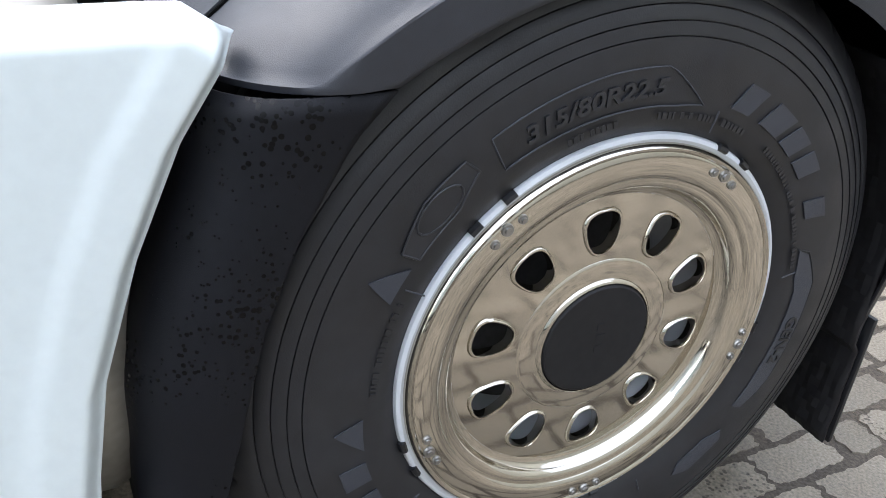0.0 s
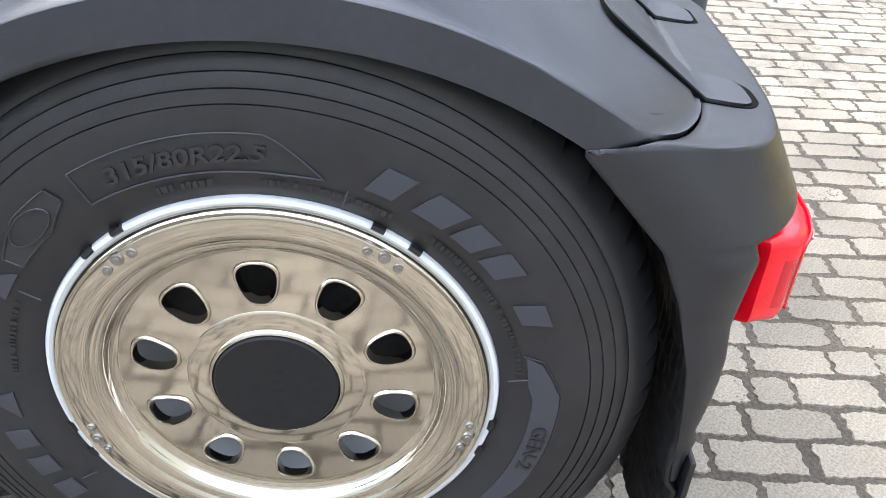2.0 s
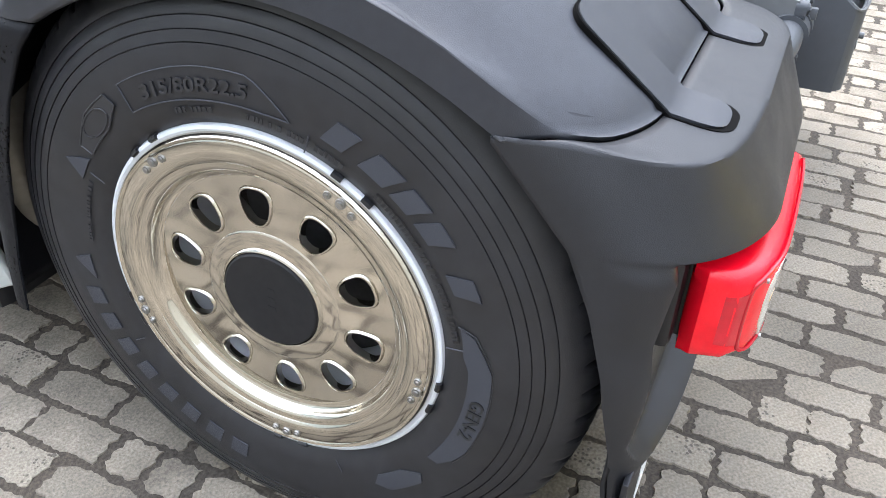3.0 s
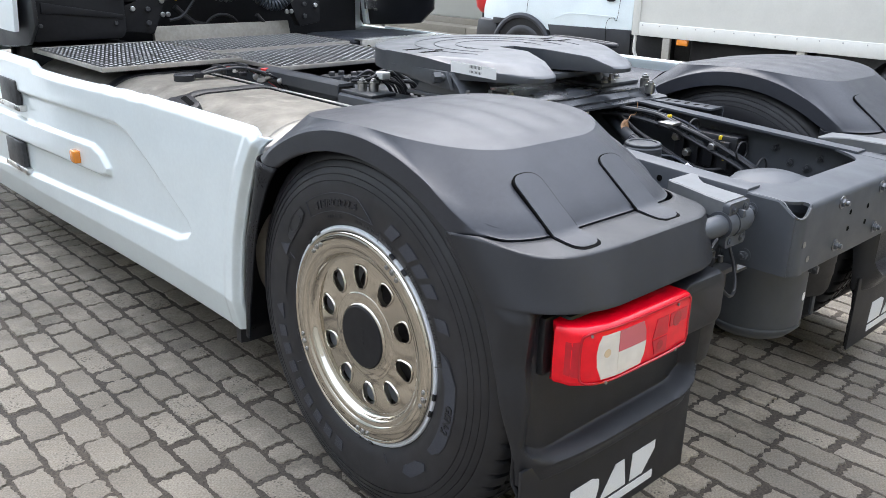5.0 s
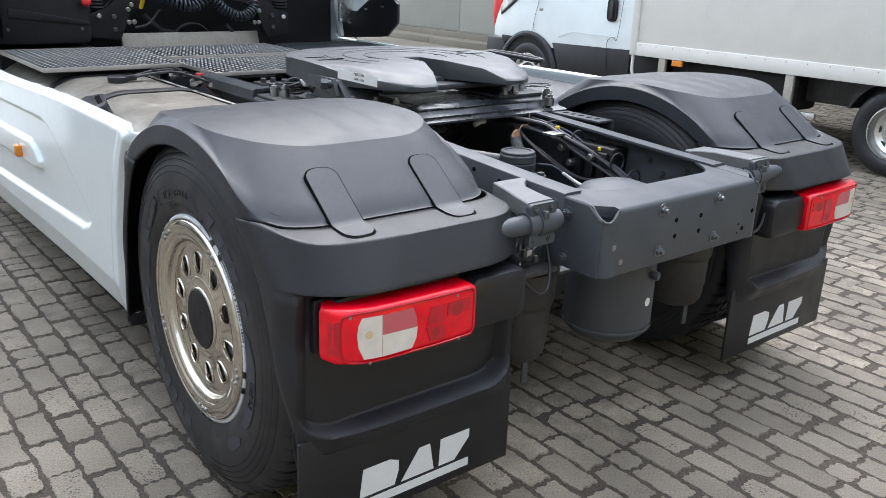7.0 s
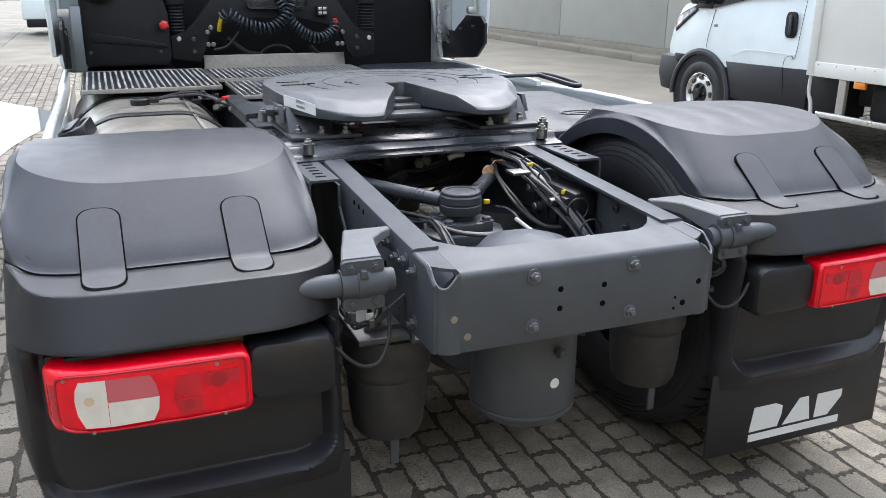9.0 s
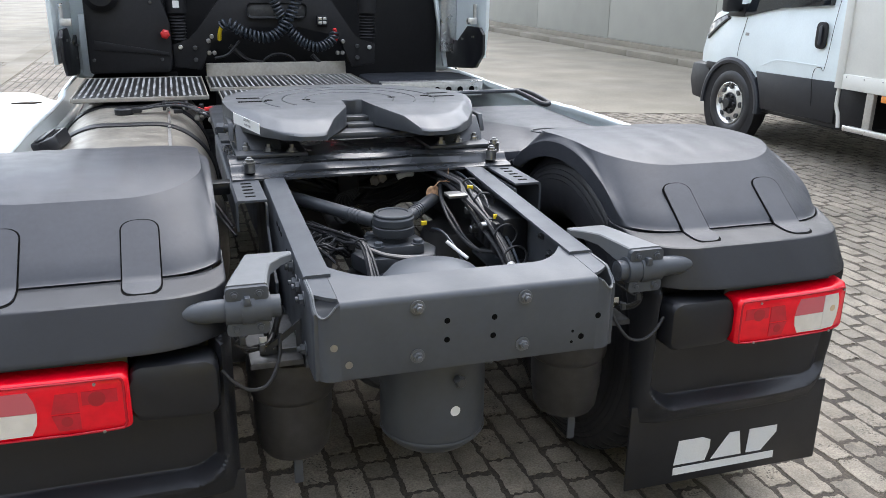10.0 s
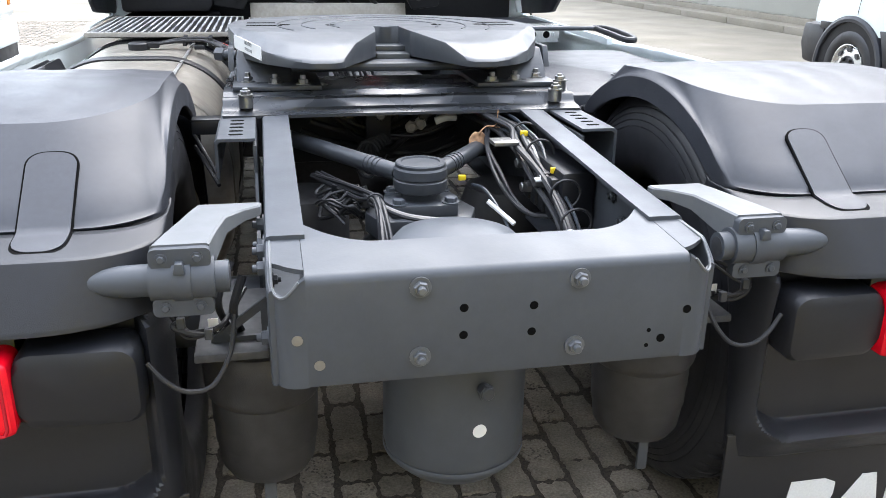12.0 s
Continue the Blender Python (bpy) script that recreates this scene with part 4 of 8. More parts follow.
for right in (False, True):
    P = mirror(right)
    bm = new_bm()
    ys = [3.2, 2.2, 1.4, 0.8, 0.4, 0.25, 0.1, -0.1, -0.3, -0.45, -0.60]
    rows = []
    for y in ys:
        z = rail_z(y)
        zb = 0.665 if y < 0.5 else 0.64
        rows.append([P(-0.396, y, zb), P(-0.396, y, z - 0.008), P(-0.393, y, z - 0.002), P(-0.386, y, z), P(-0.328, y, z), P(-0.328, y, z - 0.008), P(-0.384, y, z - 0.008), P(-0.388, y, z - 0.012), P(-0.388, y, zb), P(-0.33, y, zb), P(-0.33, y, zb - 0.008), P(-0.396, y, zb - 0.008)])
    rings(bm, rows, True, True, True)
    rail = part("chassis_rail", bm, CHASSIS, truck, "grey painted chassis rail")
    # bolts on the outside and holes along the web
    for y, z in ((-0.62, 0.85), (-0.56, 0.86), (-0.62, 0.72), (-0.44, 0.87), (-0.50, 0.85)):
        bm = new_bm()
        hexbolt(bm, P(-0.397, y, z), P(-1, 0, 0) - P(0, 0, 0), 0.013, 0.014, stud=0.008)
        part("bolt", bm, CHASSIS, rail)
    for y, z in ((-0.05, 0.88), (-0.09, 0.875), (-0.13, 0.87), (-0.30, 0.85), (-0.36, 0.81), (-0.42, 0.80), (-0.46, 0.84), (-0.50, 0.78)):
        bm = new_bm()
        p = P(-0.387, y, z)
        d = P(0, 0, 0) - P(-1, 0, 0)
        if y > -0.2:
            cyl(bm, p, p + d * 0.0015, 0.009, seg=16)
            part("web_hole", bm, DARK, rail)
        else:
            hexbolt(bm, p, d, 0.010, 0.010, stud=0.006)
            part("bolt", bm, CHASSIS_DARK, rail)
    for y, z, r in ((-0.12, 0.895, 0.0075), (-0.165, 0.893, 0.0075), (-0.21, 0.890, 0.0075), (-0.33, 0.875, 0.009), (-0.40, 0.80, 0.009)):
        bm = new_bm()
        p = P(-0.3965, y, z)
        cyl(bm, p, p + (P(-1, 0, 0) - P(0, 0, 0)) * 0.0015, r, seg=16)
        part("web_hole", bm, GAPMAT, rail)
    # angle plate with slots outside the rail
    bm = new_bm()
    prism(bm, [(-0.505, 0.848), (-0.505, 0.935), (-0.498, 0.943), (-0.412, 0.943), (-0.412, 0.936), (-0.492, 0.936), (-0.498, 0.93), (-0.498, 0.848)] if not right else [(2 * CX + 0.505, 0.848), (2 * CX + 0.505, 0.935), (2 * CX + 0.498, 0.943), (2 * CX + 0.412, 0.943), (2 * CX + 0.412, 0.936), (2 * CX + 0.492, 0.936), (2 * CX + 0.498, 0.93), (2 * CX + 0.498, 0.848)], "y", -0.02, 1.1)
    angle = part("angle_plate", bm, CHASSIS, truck, "grey slotted angle plate")
    for k in range(5):
        bm = new_bm()
        poly = rounded_rect(-0.474, -0.440, 0.020 + 0.042 * k, 0.034 + 0.042 * k, 0.0069, 5)
        rings(bm, [[P(x, y, 0.9425) for x, y in poly], [P(x, y, 0.9438) for x, y in poly]], True, True, True)
        part("slot", bm, GAPMAT, angle)
    # dark hanger plate below the angle plate
    bm = new_bm()
    prism(bm, [(-0.02, 0.925), (0.30, 0.925), (0.30, 0.55), (-0.22, 0.55), (-0.20, 0.74), (-0.10, 0.78), (-0.02, 0.86)], "x", P(-0.418, 0, 0).x, P(-0.410, 0, 0).x, 0.001)
    part("hanger_plate", bm, CHASSIS_DARK, truck, "dark hanger plate beside the rail")

# rear crossmember: a deep channel, its top flange cut in a wide curve
bm = new_bm()
X0, X1 = CX - 0.378, CX + 0.378


def flange_y(x):
    # inner edge of the top flange
    d = min(x - X0, X1 - x)
    return -0.640 + 0.115 * max(0.0, 1 - (d - 0.055) / 0.13) ** 2 if d > 0.055 else -0.525


rows = []
N = 60
MX0, MX1 = X0 + 0.052, X1 - 0.052
for i in range(N + 1):
    x = MX0 + (MX1 - MX0) * i / N
    back = -0.756
    rows.append([(x, -0.66, 0.690), (x, back + 0.012, 0.685), (x, back + 0.003, 0.688), (x, back, 0.697), (x, back, 0.866), (x, back + 0.002, 0.874), (x, back + 0.007, 0.880), (x, back + 0.014, 0.883), (x, flange_y(x), 0.896), (x, flange_y(x), 0.888),
                 (x, back + 0.016, 0.874), (x, back + 0.008, 0.866), (x, back + 0.008, 0.697), (x, -0.66, 0.698)])
rings(bm, rows, True, True, True)
cross = part("rear_crossmember", bm, CHASSIS, truck, "grey painted rear crossmember with bolts and holes")
# rounded ends, open at the top corner
for s in (-1, 1):
    xe = CX + s * 0.378
    plan = [(CX + s * 0.326, -0.756), (CX + s * 0.336, -0.756)]
    for k in range(9):
        a = radians(90 * k / 8)
        plan.append((xe - s * 0.034 + s * 0.034 * math.sin(a), -0.722 - 0.034 * math.cos(a)))
    plan += [(xe, -0.712), (xe, -0.690), (xe, -0.60)]
    tops = [0.883, 0.876, 0.866, 0.858, 0.852, 0.849, 0.849, 0.851, 0.855, 0.860, 0.866, 0.874, 0.889, 0.892]
    bm = new_bm()
    rows = []
    for k, (x, y) in enumerate(plan):
        xa, ya = plan[max(0, k - 1)]
        xb, yb = plan[min(len(plan) - 1, k + 1)]
        t = Vector((xb - xa, yb - ya, 0)).normalized()
        nin = Vector((-t.y, t.x, 0)) * (1 if s < 0 else -1)
        if nin.y < 0 and k < 8:
            nin = -nin
        p, q = Vector((x, y, 0)), Vector((x, y, 0)) + nin * 0.008
        z = tops[k]
        rows.append([(p.x, p.y, 0.688), (p.x, p.y, z - 0.004), ((p.x * 2 + q.x) / 3, (p.y * 2 + q.y) / 3, z), ((p.x + q.x * 2) / 3, (p.y + q.y * 2) / 3, z), (q.x, q.y, z - 0.004), (q.x, q.y, 0.688)])
    rings(bm, rows, True, True, True)
    part("corner_web", bm, CHASSIS, cross)
    # paler tube for rubbed paint and the painted edge highlight round the opening
    bm = new_bm()
    tube(bm, [(x, y, z - 0.0015) for (x, y), z in zip(plan[1:], tops[1:])], 0.0026, 6, 3)
    part("opening_rim", bm, ARM, cross)
    bm = new_bm()
    ear = [(CX + s * 0.327, -0.728), (CX + s * 0.340, -0.722), (CX + s * 0.355, -0.712), (CX + s * 0.368, -0.700), (xe, -0.693), (xe, -0.525), (CX + s * 0.327, -0.527)]
    rings(bm, [[(x, y, 0.8965 + 0.06 * (y + 0.525)) for x, y in ear], [(x, y, 0.8885 + 0.06 * (y + 0.525)) for x, y in ear]], True, True, True)
    part("corner_ear", bm, CHASSIS, cross)
    bm = new_bm()
    box(bm, min(xe, CX + s * 0.30) + 0.009, max(xe, CX + s * 0.30) - 0.009, -0.745, -0.62, 0.70, 0.76)
    part("corner_floor", bm, DARK, cross)
for x, z in ((-0.153, 0.854), (0.118, 0.852), (-0.153, 0.730), (0.116, 0.728)):
    bm = new_bm()
    hexbolt(bm, (x, -0.756, z), (0, -1, 0), 0.0125, 0.012, stud=0.010)
    part("bolt", bm, BOLT, cross)
for x, z, r in ((-0.080, 0.812, 0.0075), (-0.080, 0.763, 0.0075), (0.040, 0.808, 0.0075), (0.038, 0.760, 0.0075), (0.320, 0.780, 0.008), (0.276, 0.728, 0.008), (0.252, 0.745, 0.004), (0.250, 0.716, 0.004)):
    bm = new_bm()
    cyl(bm, (x, -0.7565, z), (x, -0.7550, z), r, seg=16)
    part("hole", bm, GAPMAT, cross)
for x, z in ((-0.352, 0.775), (-0.318, 0.728)):
    bm = new_bm()
    cyl(bm, (x, -0.7575, z), (x, -0.7550, z), 0.009, 0.0085, seg=20)
    part("hole_plug", bm, ZINC, cross)
# vertical air tank behind the crossmember
bm = new_bm()
TX, TY, TR = -0.036, -0.498, 0.145
lathe(bm, [(0.0005, 0.345), (0.06, 0.348), (0.115, 0.362), (0.138, 0.385), (TR, 0.415), (TR, 0.795), (0.138, 0.822), (0.115, 0.848), (0.06, 0.866), (0.0005, 0.871)], (TX, TY, 0), (0, 0, 1), 64)
tank = part("air_tank", bm, CHASSIS, truck, "grey painted upright air tank with a round sticker", angle=50)
for z in (0.400, 0.785):
    bm = new_bm()
    lathe(bm, [(TR, z - 0.006), (TR + 0.0015, z - 0.003), (TR + 0.0015, z + 0.003), (TR, z + 0.006)], (TX, TY, 0), (0, 0, 1), 64)
    part("weld_seam", bm, CHASSIS, tank)
bm = new_bm()
p = Vector((-0.016, TY - math.sqrt(TR ** 2 - (TX + 0.016) ** 2), 0.5))
d = Vector((p.x - TX, p.y - TY, 0)).normalized()
cyl(bm, p, p + d * 0.0012, 0.014, seg=24)
part("sticker", bm, LABEL, tank, "round silver sticker")
for (px, pz, ln) in ((-0.012, 0.592, 0.028), (-0.185, 0.60, 0.025), (0.095, 0.60, 0.02)):
    bm = new_bm()
    dy = -math.sqrt(max(0.0, TR ** 2 - (px - TX) ** 2)) if abs(px - TX) < TR else 0
    p = Vector((px, TY + dy, pz))
    d = Vector((px - TX, dy, 0)).normalized()
    p = Vector((TX, TY, pz)) + d * TR
    cyl(bm, p, p + d * ln, 0.013, seg=12, bevel=0.002)
    hexbolt(bm, p + d * ln * 0.4, d, 0.016, 0.012, washer=False)
    part("fitting", bm, CHASSIS_DARK, tank)

# tube brackets that carry the mudguards
for right in (False, True):
    P = mirror(right)
    bracket = new("mudguard_bracket")
    bracket.parent = truck
    tagged(bracket, "grey cast bracket and tube that carry the mudguard")
    bm = new_bm()
    lathe(bm, [(0.0005, 0.0), (0.027, 0.0005), (0.027, 0.150), (0.0262, 0.175), (0.0235, 0.200), (0.019, 0.220), (0.012, 0.236), (0.007, 0.242), (0.0005, 0.243)], P(-0.455, -0.634, 0.846), P(-1, 0, 0) - P(0, 0, 0), 28)
    part("tube", bm, CHASSIS, bracket)
    bm = new_bm()
    cyl(bm, P(-0.582, -0.634, 0.846), P(-0.478, -0.634, 0.846), 0.035, seg=28)
    cyl(bm, P(-0.545, -0.634, 0.846), P(-0.515, -0.634, 0.846), 0.038, seg=28)
    part("clamp", bm, CHASSIS, bracket)
    bm = new_bm()
    cyl(bm, P(-0.4555, -0.634, 0.846), P(-0.4545, -0.634, 0.846), 0.019, seg=24)
    part("tube_bore", bm, DARK, bracket)
    for z0, z1 in ((0.872, 0.905), (0.787, 0.820)):
        bm = new_bm()
        poly = rounded_rect(-0.580, -0.482, z0, z1, 0.010, 4)
        rings(bm, [[P(x, -0.636, z) for x, z in poly], [P(x, -0.655, z) for x, z in poly]], True, True, True)
        part("clamp_ear", bm, CHASSIS, bracket)
        for x in (-0.560, -0.504):
            bm = new_bm()
            hexbolt(bm, P(x, -0.655, (z0 + z1) / 2), (0, -1, 0), 0.007, 0.006)
            part("bolt", bm, CHASSIS, bracket)
    # pressed arm: a top plate that flares to the rail, with folded flanges
    bm = new_bm()
    rows = []
    for y, x0, x1, z in ((-0.640, -0.578, -0.484, 0.905), (-0.58, -0.562, -0.476, 0.906), (-0.51, -0.540, -0.462, 0.908), (-0.475, -0.530, -0.430, 0.909), (-0.455, -0.524, -0.402, 0.909), (-0.435, -0.518, -0.400, 0.909)):
        f = 0.050 if y < -0.6 else 0.050 - 0.034 * min(1.0, (y + 0.6) / 0.14)
        rows.append([P(x0, y, z), P(x0 + 0.004, y, z + 0.003), P(x1 - 0.004, y, z + 0.003), P(x1, y, z), P(x1, y, z - f), P(x1 - 0.005, y, z - f), P(x1 - 0.005, y, z - 0.005), P(x0 + 0.005, y, z - 0.005), P(x0 + 0.005, y, z - 0.045), P(x0, y, z - 0.045)])
    rings(bm, rows, True, True, True)
    part("arm", bm, ARM, bracket, "light grey pressed bracket arm")
    # rib across the clamp
    bm = new_bm()
    prism(bm, [(-0.538, 0.885), (-0.526, 0.885), (-0.522, 0.866), (-0.542, 0.866)] if not right else [(0.518, 0.885), (0.506, 0.885), (0.502, 0.866), (0.522, 0.866)], "y", -0.672, -0.650, 0.002)
    part("rib", bm, CHASSIS, bracket)
    # gusset with a three-cornered opening between rail and spring seat
    bm = new_bm()
    tri = [(-0.398, 0.770), (-0.398, 0.684), (-0.502, 0.684), (-0.502, 0.692)]
    cen3 = [(-0.411, 0.742), (-0.411, 0.694), (-0.468, 0.694), (-0.470, 0.698)]
    rings(bm, [[P(x, -0.552, z) for x, z in tri], [P(x, -0.552, z) for x, z in cen3], [P(x, -0.544, z) for x, z in cen3], [P(x, -0.544, z) for x, z in tri], [P(x, -0.552, z) for x, z in tri]])
    bmesh.ops.remove_doubles(bm, verts=bm.verts, dist=0.0001)
    part("gusset", bm, CHASSIS_DARK, bracket, "dark triangular gusset plate")
    # looped cables under the clamp
    rnd = random.Random(12 + right)
    for k in range(5):
        bm = new_bm()
        a, b = rnd.uniform(0, 0.03), rnd.uniform(0, 0.04)
        tube(bm, [P(-0.47, -0.50 - a, 0.80), P(-0.53 - b, -0.56 - a, 0.775 - a), P(-0.565 + b, -0.60, 0.745 - b * 0.5), P(-0.53 + a, -0.60 + b, 0.712 + a * 0.5), P(-0.48, -0.54 - b, 0.715 + b * 0.4), P(-0.44, -0.46, 0.75)], 0.0035 + 0.0015 * (k % 2), 7)
        part("cable", bm, CABLE, bracket)
    for x, z in ((-0.545, 0.752), (-0.500, 0.728)):
        bm = new_bm()
        p = P(x, -0.605, z)
        box(bm, p.x - 0.007, p.x + 0.007, p.y - 0.006, p.y + 0.006, p.z - 0.010, p.z + 0.010, 0.002)
        part("connector", bm, CHASSIS_DARK, bracket)

# rubber air springs beside the tank
for right in (False, True):
    P = mirror(right)
    bm = new_bm()
    c = P(-0.415, -0.455, 0)
    lathe(bm, [(0.0005, 0.348), (0.058, 0.350), (0.082, 0.360), (0.094, 0.380), (0.100, 0.43), (0.102, 0.434), (0.1025, 0.475), (0.1045, 0.479), (0.105, 0.53), (0.112, 0.540), (0.115, 0.552), (0.1155, 0.598), (0.1175, 0.602), (0.117, 0.628), (0.112, 0.645), (0.100, 0.652), (0.100, 0.664), (0.0005, 0.664)], (c.x, c.y, 0), (0, 0, 1), 48)
    spring = part("air_spring", bm, BELLOWS, truck, "black rubber air spring bellows")
    bm = new_bm()
    box(bm, c.x - 0.012, c.x + 0.012, c.y - 0.06, c.y - 0.05, 0.275, 0.36, 0.003)
    part("pin", bm, CHASSIS, spring)
    bm = new_bm()
    prism(bm, [(-0.60, 0.668), (-0.30, 0.668), (-0.30, 0.684), (-0.60, 0.684)], "x", min(P(-0.53, 0, 0).x, P(-0.40, 0, 0).x), max(P(-0.53, 0, 0).x, P(-0.40, 0, 0).x), 0.003)
    part("spring_seat", bm, DARK, spring)
    # forward springs
    bm = new_bm()
    lathe(bm, [(0.12, 0.36), (0.128, 0.5), (0.128, 0.66), (0.11, 0.72), (0.0005, 0.725)], (P(-0.30, 0, 0).x, 0.28, 0), (0, 0, 1), 40)
    part("air_spring", bm, BELLOWS, truck, "black rubber air spring bellows")

# axle, differential and the V-rod joint
bm = new_bm()
cyl(bm, (CX - 0.95, 0, AXLE), (CX + 0.95, 0, AXLE), 0.085, seg=32)
lathe(bm, [(0.0005, -0.24), (0.10, -0.235), (0.18, -0.20), (0.215, -0.13), (0.215, 0.0), (0.19, 0.10), (0.14, 0.22), (0.10, 0.34), (0.0005, 0.34)], (CX, 0.02, AXLE), (0, 1, 0), 48)
axle = part("rear_axle", bm, CHASSIS_DARK, truck, "dark grey drive axle with round differential housing")
bm = new_bm()
prism(bm, [(-0.13, -0.11), (0.09, -0.11), (0.12, -0.02), (0.09, 0.08), (-0.13, 0.08), (-0.16, -0.02)], "z", 0.70, 0.752, 0.006)
prism(bm, [(-0.10, -0.09), (0.06, -0.09), (0.075, -0.02), (0.06, 0.05), (-0.10, 0.05), (-0.115, -0.02)], "z", 0.752, 0.782, 0.005)
part("joint_seat", bm, CHASSIS_DARK, axle)
for x, y in ((-0.083, -0.07), (0.045, -0.07), (-0.083, 0.04), (0.045, 0.04)):
    bm = new_bm()
    hexbolt(bm, (x, y, 0.782), (0, 0, 1), 0.015, 0.014)
    part("bolt", bm, CHASSIS, axle)
bm = new_bm()
lathe(bm, [(0.045, 0.782), (0.050, 0.797), (0.064, 0.803), (0.067, 0.812), (0.067, 0.830), (0.0645, 0.8325), (0.0645, 0.8355), (0.067, 0.838), (0.066, 0.858), (0.062, 0.863), (0.0625, 0.870), (0.060, 0.873), (0.048, 0.874), (0.046, 0.870), (0.0005, 0.871)], (-0.020, -0.012, 0), (0, 0, 1), 48)
part("ball_joint", bm, CHASSIS_DARK, axle, "round grey ball joint housing")
for s in (-1, 1):
    bm = new_bm()
    cyl(bm, (-0.02 + s * 0.05, 0.025, 0.836), (CX + s * 0.36, 0.42, 0.862), 0.022, seg=24)
    for k in range(4):
        t = 0.12 + 0.03 * k
        a = Vector((-0.02 + s * 0.05, 0.025, 0.836)).lerp(Vector((CX + s * 0.36, 0.42, 0.862)), t)
        b = Vector((-0.02 + s * 0.05, 0.025, 0.836)).lerp(Vector((CX + s * 0.36, 0.42, 0.862)), t + 0.015)
        cyl(bm, a, b, 0.0238, seg=24)
    part("v_rod", bm, CHASSIS_DARK, axle, "dark grey V-rod tube")

# mounting plate of the coupling
bm = new_bm()
prof = [(0.225, 0.950), (0.240, 0.955), (0.258, 0.956), (0.270, 0.958), (0.279, 0.966), (0.286, 0.976), (0.296, 0.983), (0.308, 0.984), (0.318, 0.980), (0.328, 0.978), (0.338, 0.981), (0.348, 0.988), (0.360, 0.991), (0.40, 0.990), (0.62, 0.990), (0.66, 0.965), (0.72, 0.960),
        (0.72, 0.952), (0.655, 0.957), (0.615, 0.982), (0.36, 0.983), (0.33, 0.970), (0.30, 0.975), (0.28, 0.950), (0.225, 0.942)]
rows = []
for i in range(61):
    u = i / 60
    x = CX - 0.485 + 0.97 * u
    v = abs(2 * u - 1)
    bow = 0.030 * (1 - v ** 3)
    swell = 0.012 * (math.exp(-((v - 0.28) / 0.14) ** 2))
    rows.append([(x, y + (bow if y < 0.262 else bow * 0.5 if y < 0.29 else 0) + (swell if 0.27 < y < 0.35 else 0), z - (0.006 * (1 - v ** 4) if y < 0.262 else 0)) for y, z in prof])
rings(bm, rows, True, True, True)
plate = part("mounting_plate", bm, PRESSED, truck, "grey pressed mounting plate of the coupling", angle=40)
for s in (-1, 1):
    for x, y, z, r, h in ((0.425, 0.27, 0.962, 0.019, 0.055), (0.452, 0.315, 0.98, 0.019, 0.055)):
        if s < 0 and y > 0.3:
            continue
        bm = new_bm()
        cyl(bm, (CX + s * x, y, z), (CX + s * x, y, z + 0.032), r, seg=20, bevel=0.002)
        hexbolt(bm, (CX + s * x, y, z + 0.032), (0, 0, 1), 0.014, 0.014, stud=0.006)
        part("bolt", bm, ZINC, plate)
    for x, y in ((0.42, 0.44), (0.345, 0.405), (0.27, 0.38)):
        bm = new_bm()
        hexbolt(bm, (CX + s * x, y, 1.004), (0, 0, 1), 0.014, 0.014, stud=0.012)
        part("bolt", bm, ZINC, plate)

# fifth wheel coupling plate
coupling = new("coupling_plate")
coupling.parent = truck
tagged(coupling, "grey greased coupling plate with a rear-facing throat")
bm = new_bm()
FW_Z = 1.134


def fw_front(u):
    return 0.74 + 0.42 * math.sqrt(max(0.0, 1 - (abs(u) / 0.475) ** 2.3))


def fw_lobe(a):
    # rear outline of a lobe and the outer edge that follows it
    pts = ((0.0, 0.27), (0.16, 0.265), (0.19, 0.25), (0.25, 0.25), (0.31, 0.285), (0.366, 0.355), (0.432, 0.493), (0.462, 0.60), (0.475, 0.70))
    for (a0, y0), (a1, y1) in zip(pts, pts[1:]):
        if a <= a1:
            return y0 + (y1 - y0) * (a - a0) / (a1 - a0)
    return 0.70


def fw_rear(u):
    a = abs(u)
    if a < 0.040:
        return 0.67 - 0.012 * (a / 0.040) ** 2
    for (a0, y0), (a1, y1) in (((0.040, 0.62), (0.052, 0.50)), ((0.052, 0.50), (0.10, 0.40)), ((0.10, 0.40), (0.165, 0.265))):
        if a <= a1:
            return y0 + (y1 - y0) * (a - a0) / (a1 - a0)
    return fw_lobe(a)


def fw_top(u, y):
    # nearly flat, then a steeper apron along the lobes
    edge = fw_lobe(abs(u))
    return FW_Z - 0.12 * max(0.0, 0.5 - y) - 0.024 * max(0.0, min(1.0, (edge + 0.085 - y) / 0.085)) * (1 if edge < 0.5 else max(0.0, 1 - (edge - 0.5) / 0.15))


us = sorted(set([round(-0.475 + 0.95 * i / 76, 4) for i in range(77)] + [-0.0405, 0.0405, -0.0395, 0.0395, 0.052, -0.052, 0.10, -0.10, 0.165, -0.165, 0.366, -0.366]))
top, low = [], []
for u in us:
    y0, y1 = fw_rear(u), fw_front(u)
    if y1 < y0 + 0.01:
        y0 = y1 - 0.01
    ys = [y0 + (y1 - y0) * (k / 24) ** 1.6 for k in range(25)]
    top.append([(CX + u, y, fw_top(u, y) - (0.004 if k in (0, 24) else 0)) for k, y in enumerate(ys)])
    low.append([(CX + u, y, min(1.062, fw_top(u, y) - 0.016)) for y in ys])
rows = [a + b[::-1] for a, b in zip(top, low)]
rings(bm, rows, True, True, True)
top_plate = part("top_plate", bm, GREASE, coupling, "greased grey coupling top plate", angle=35)
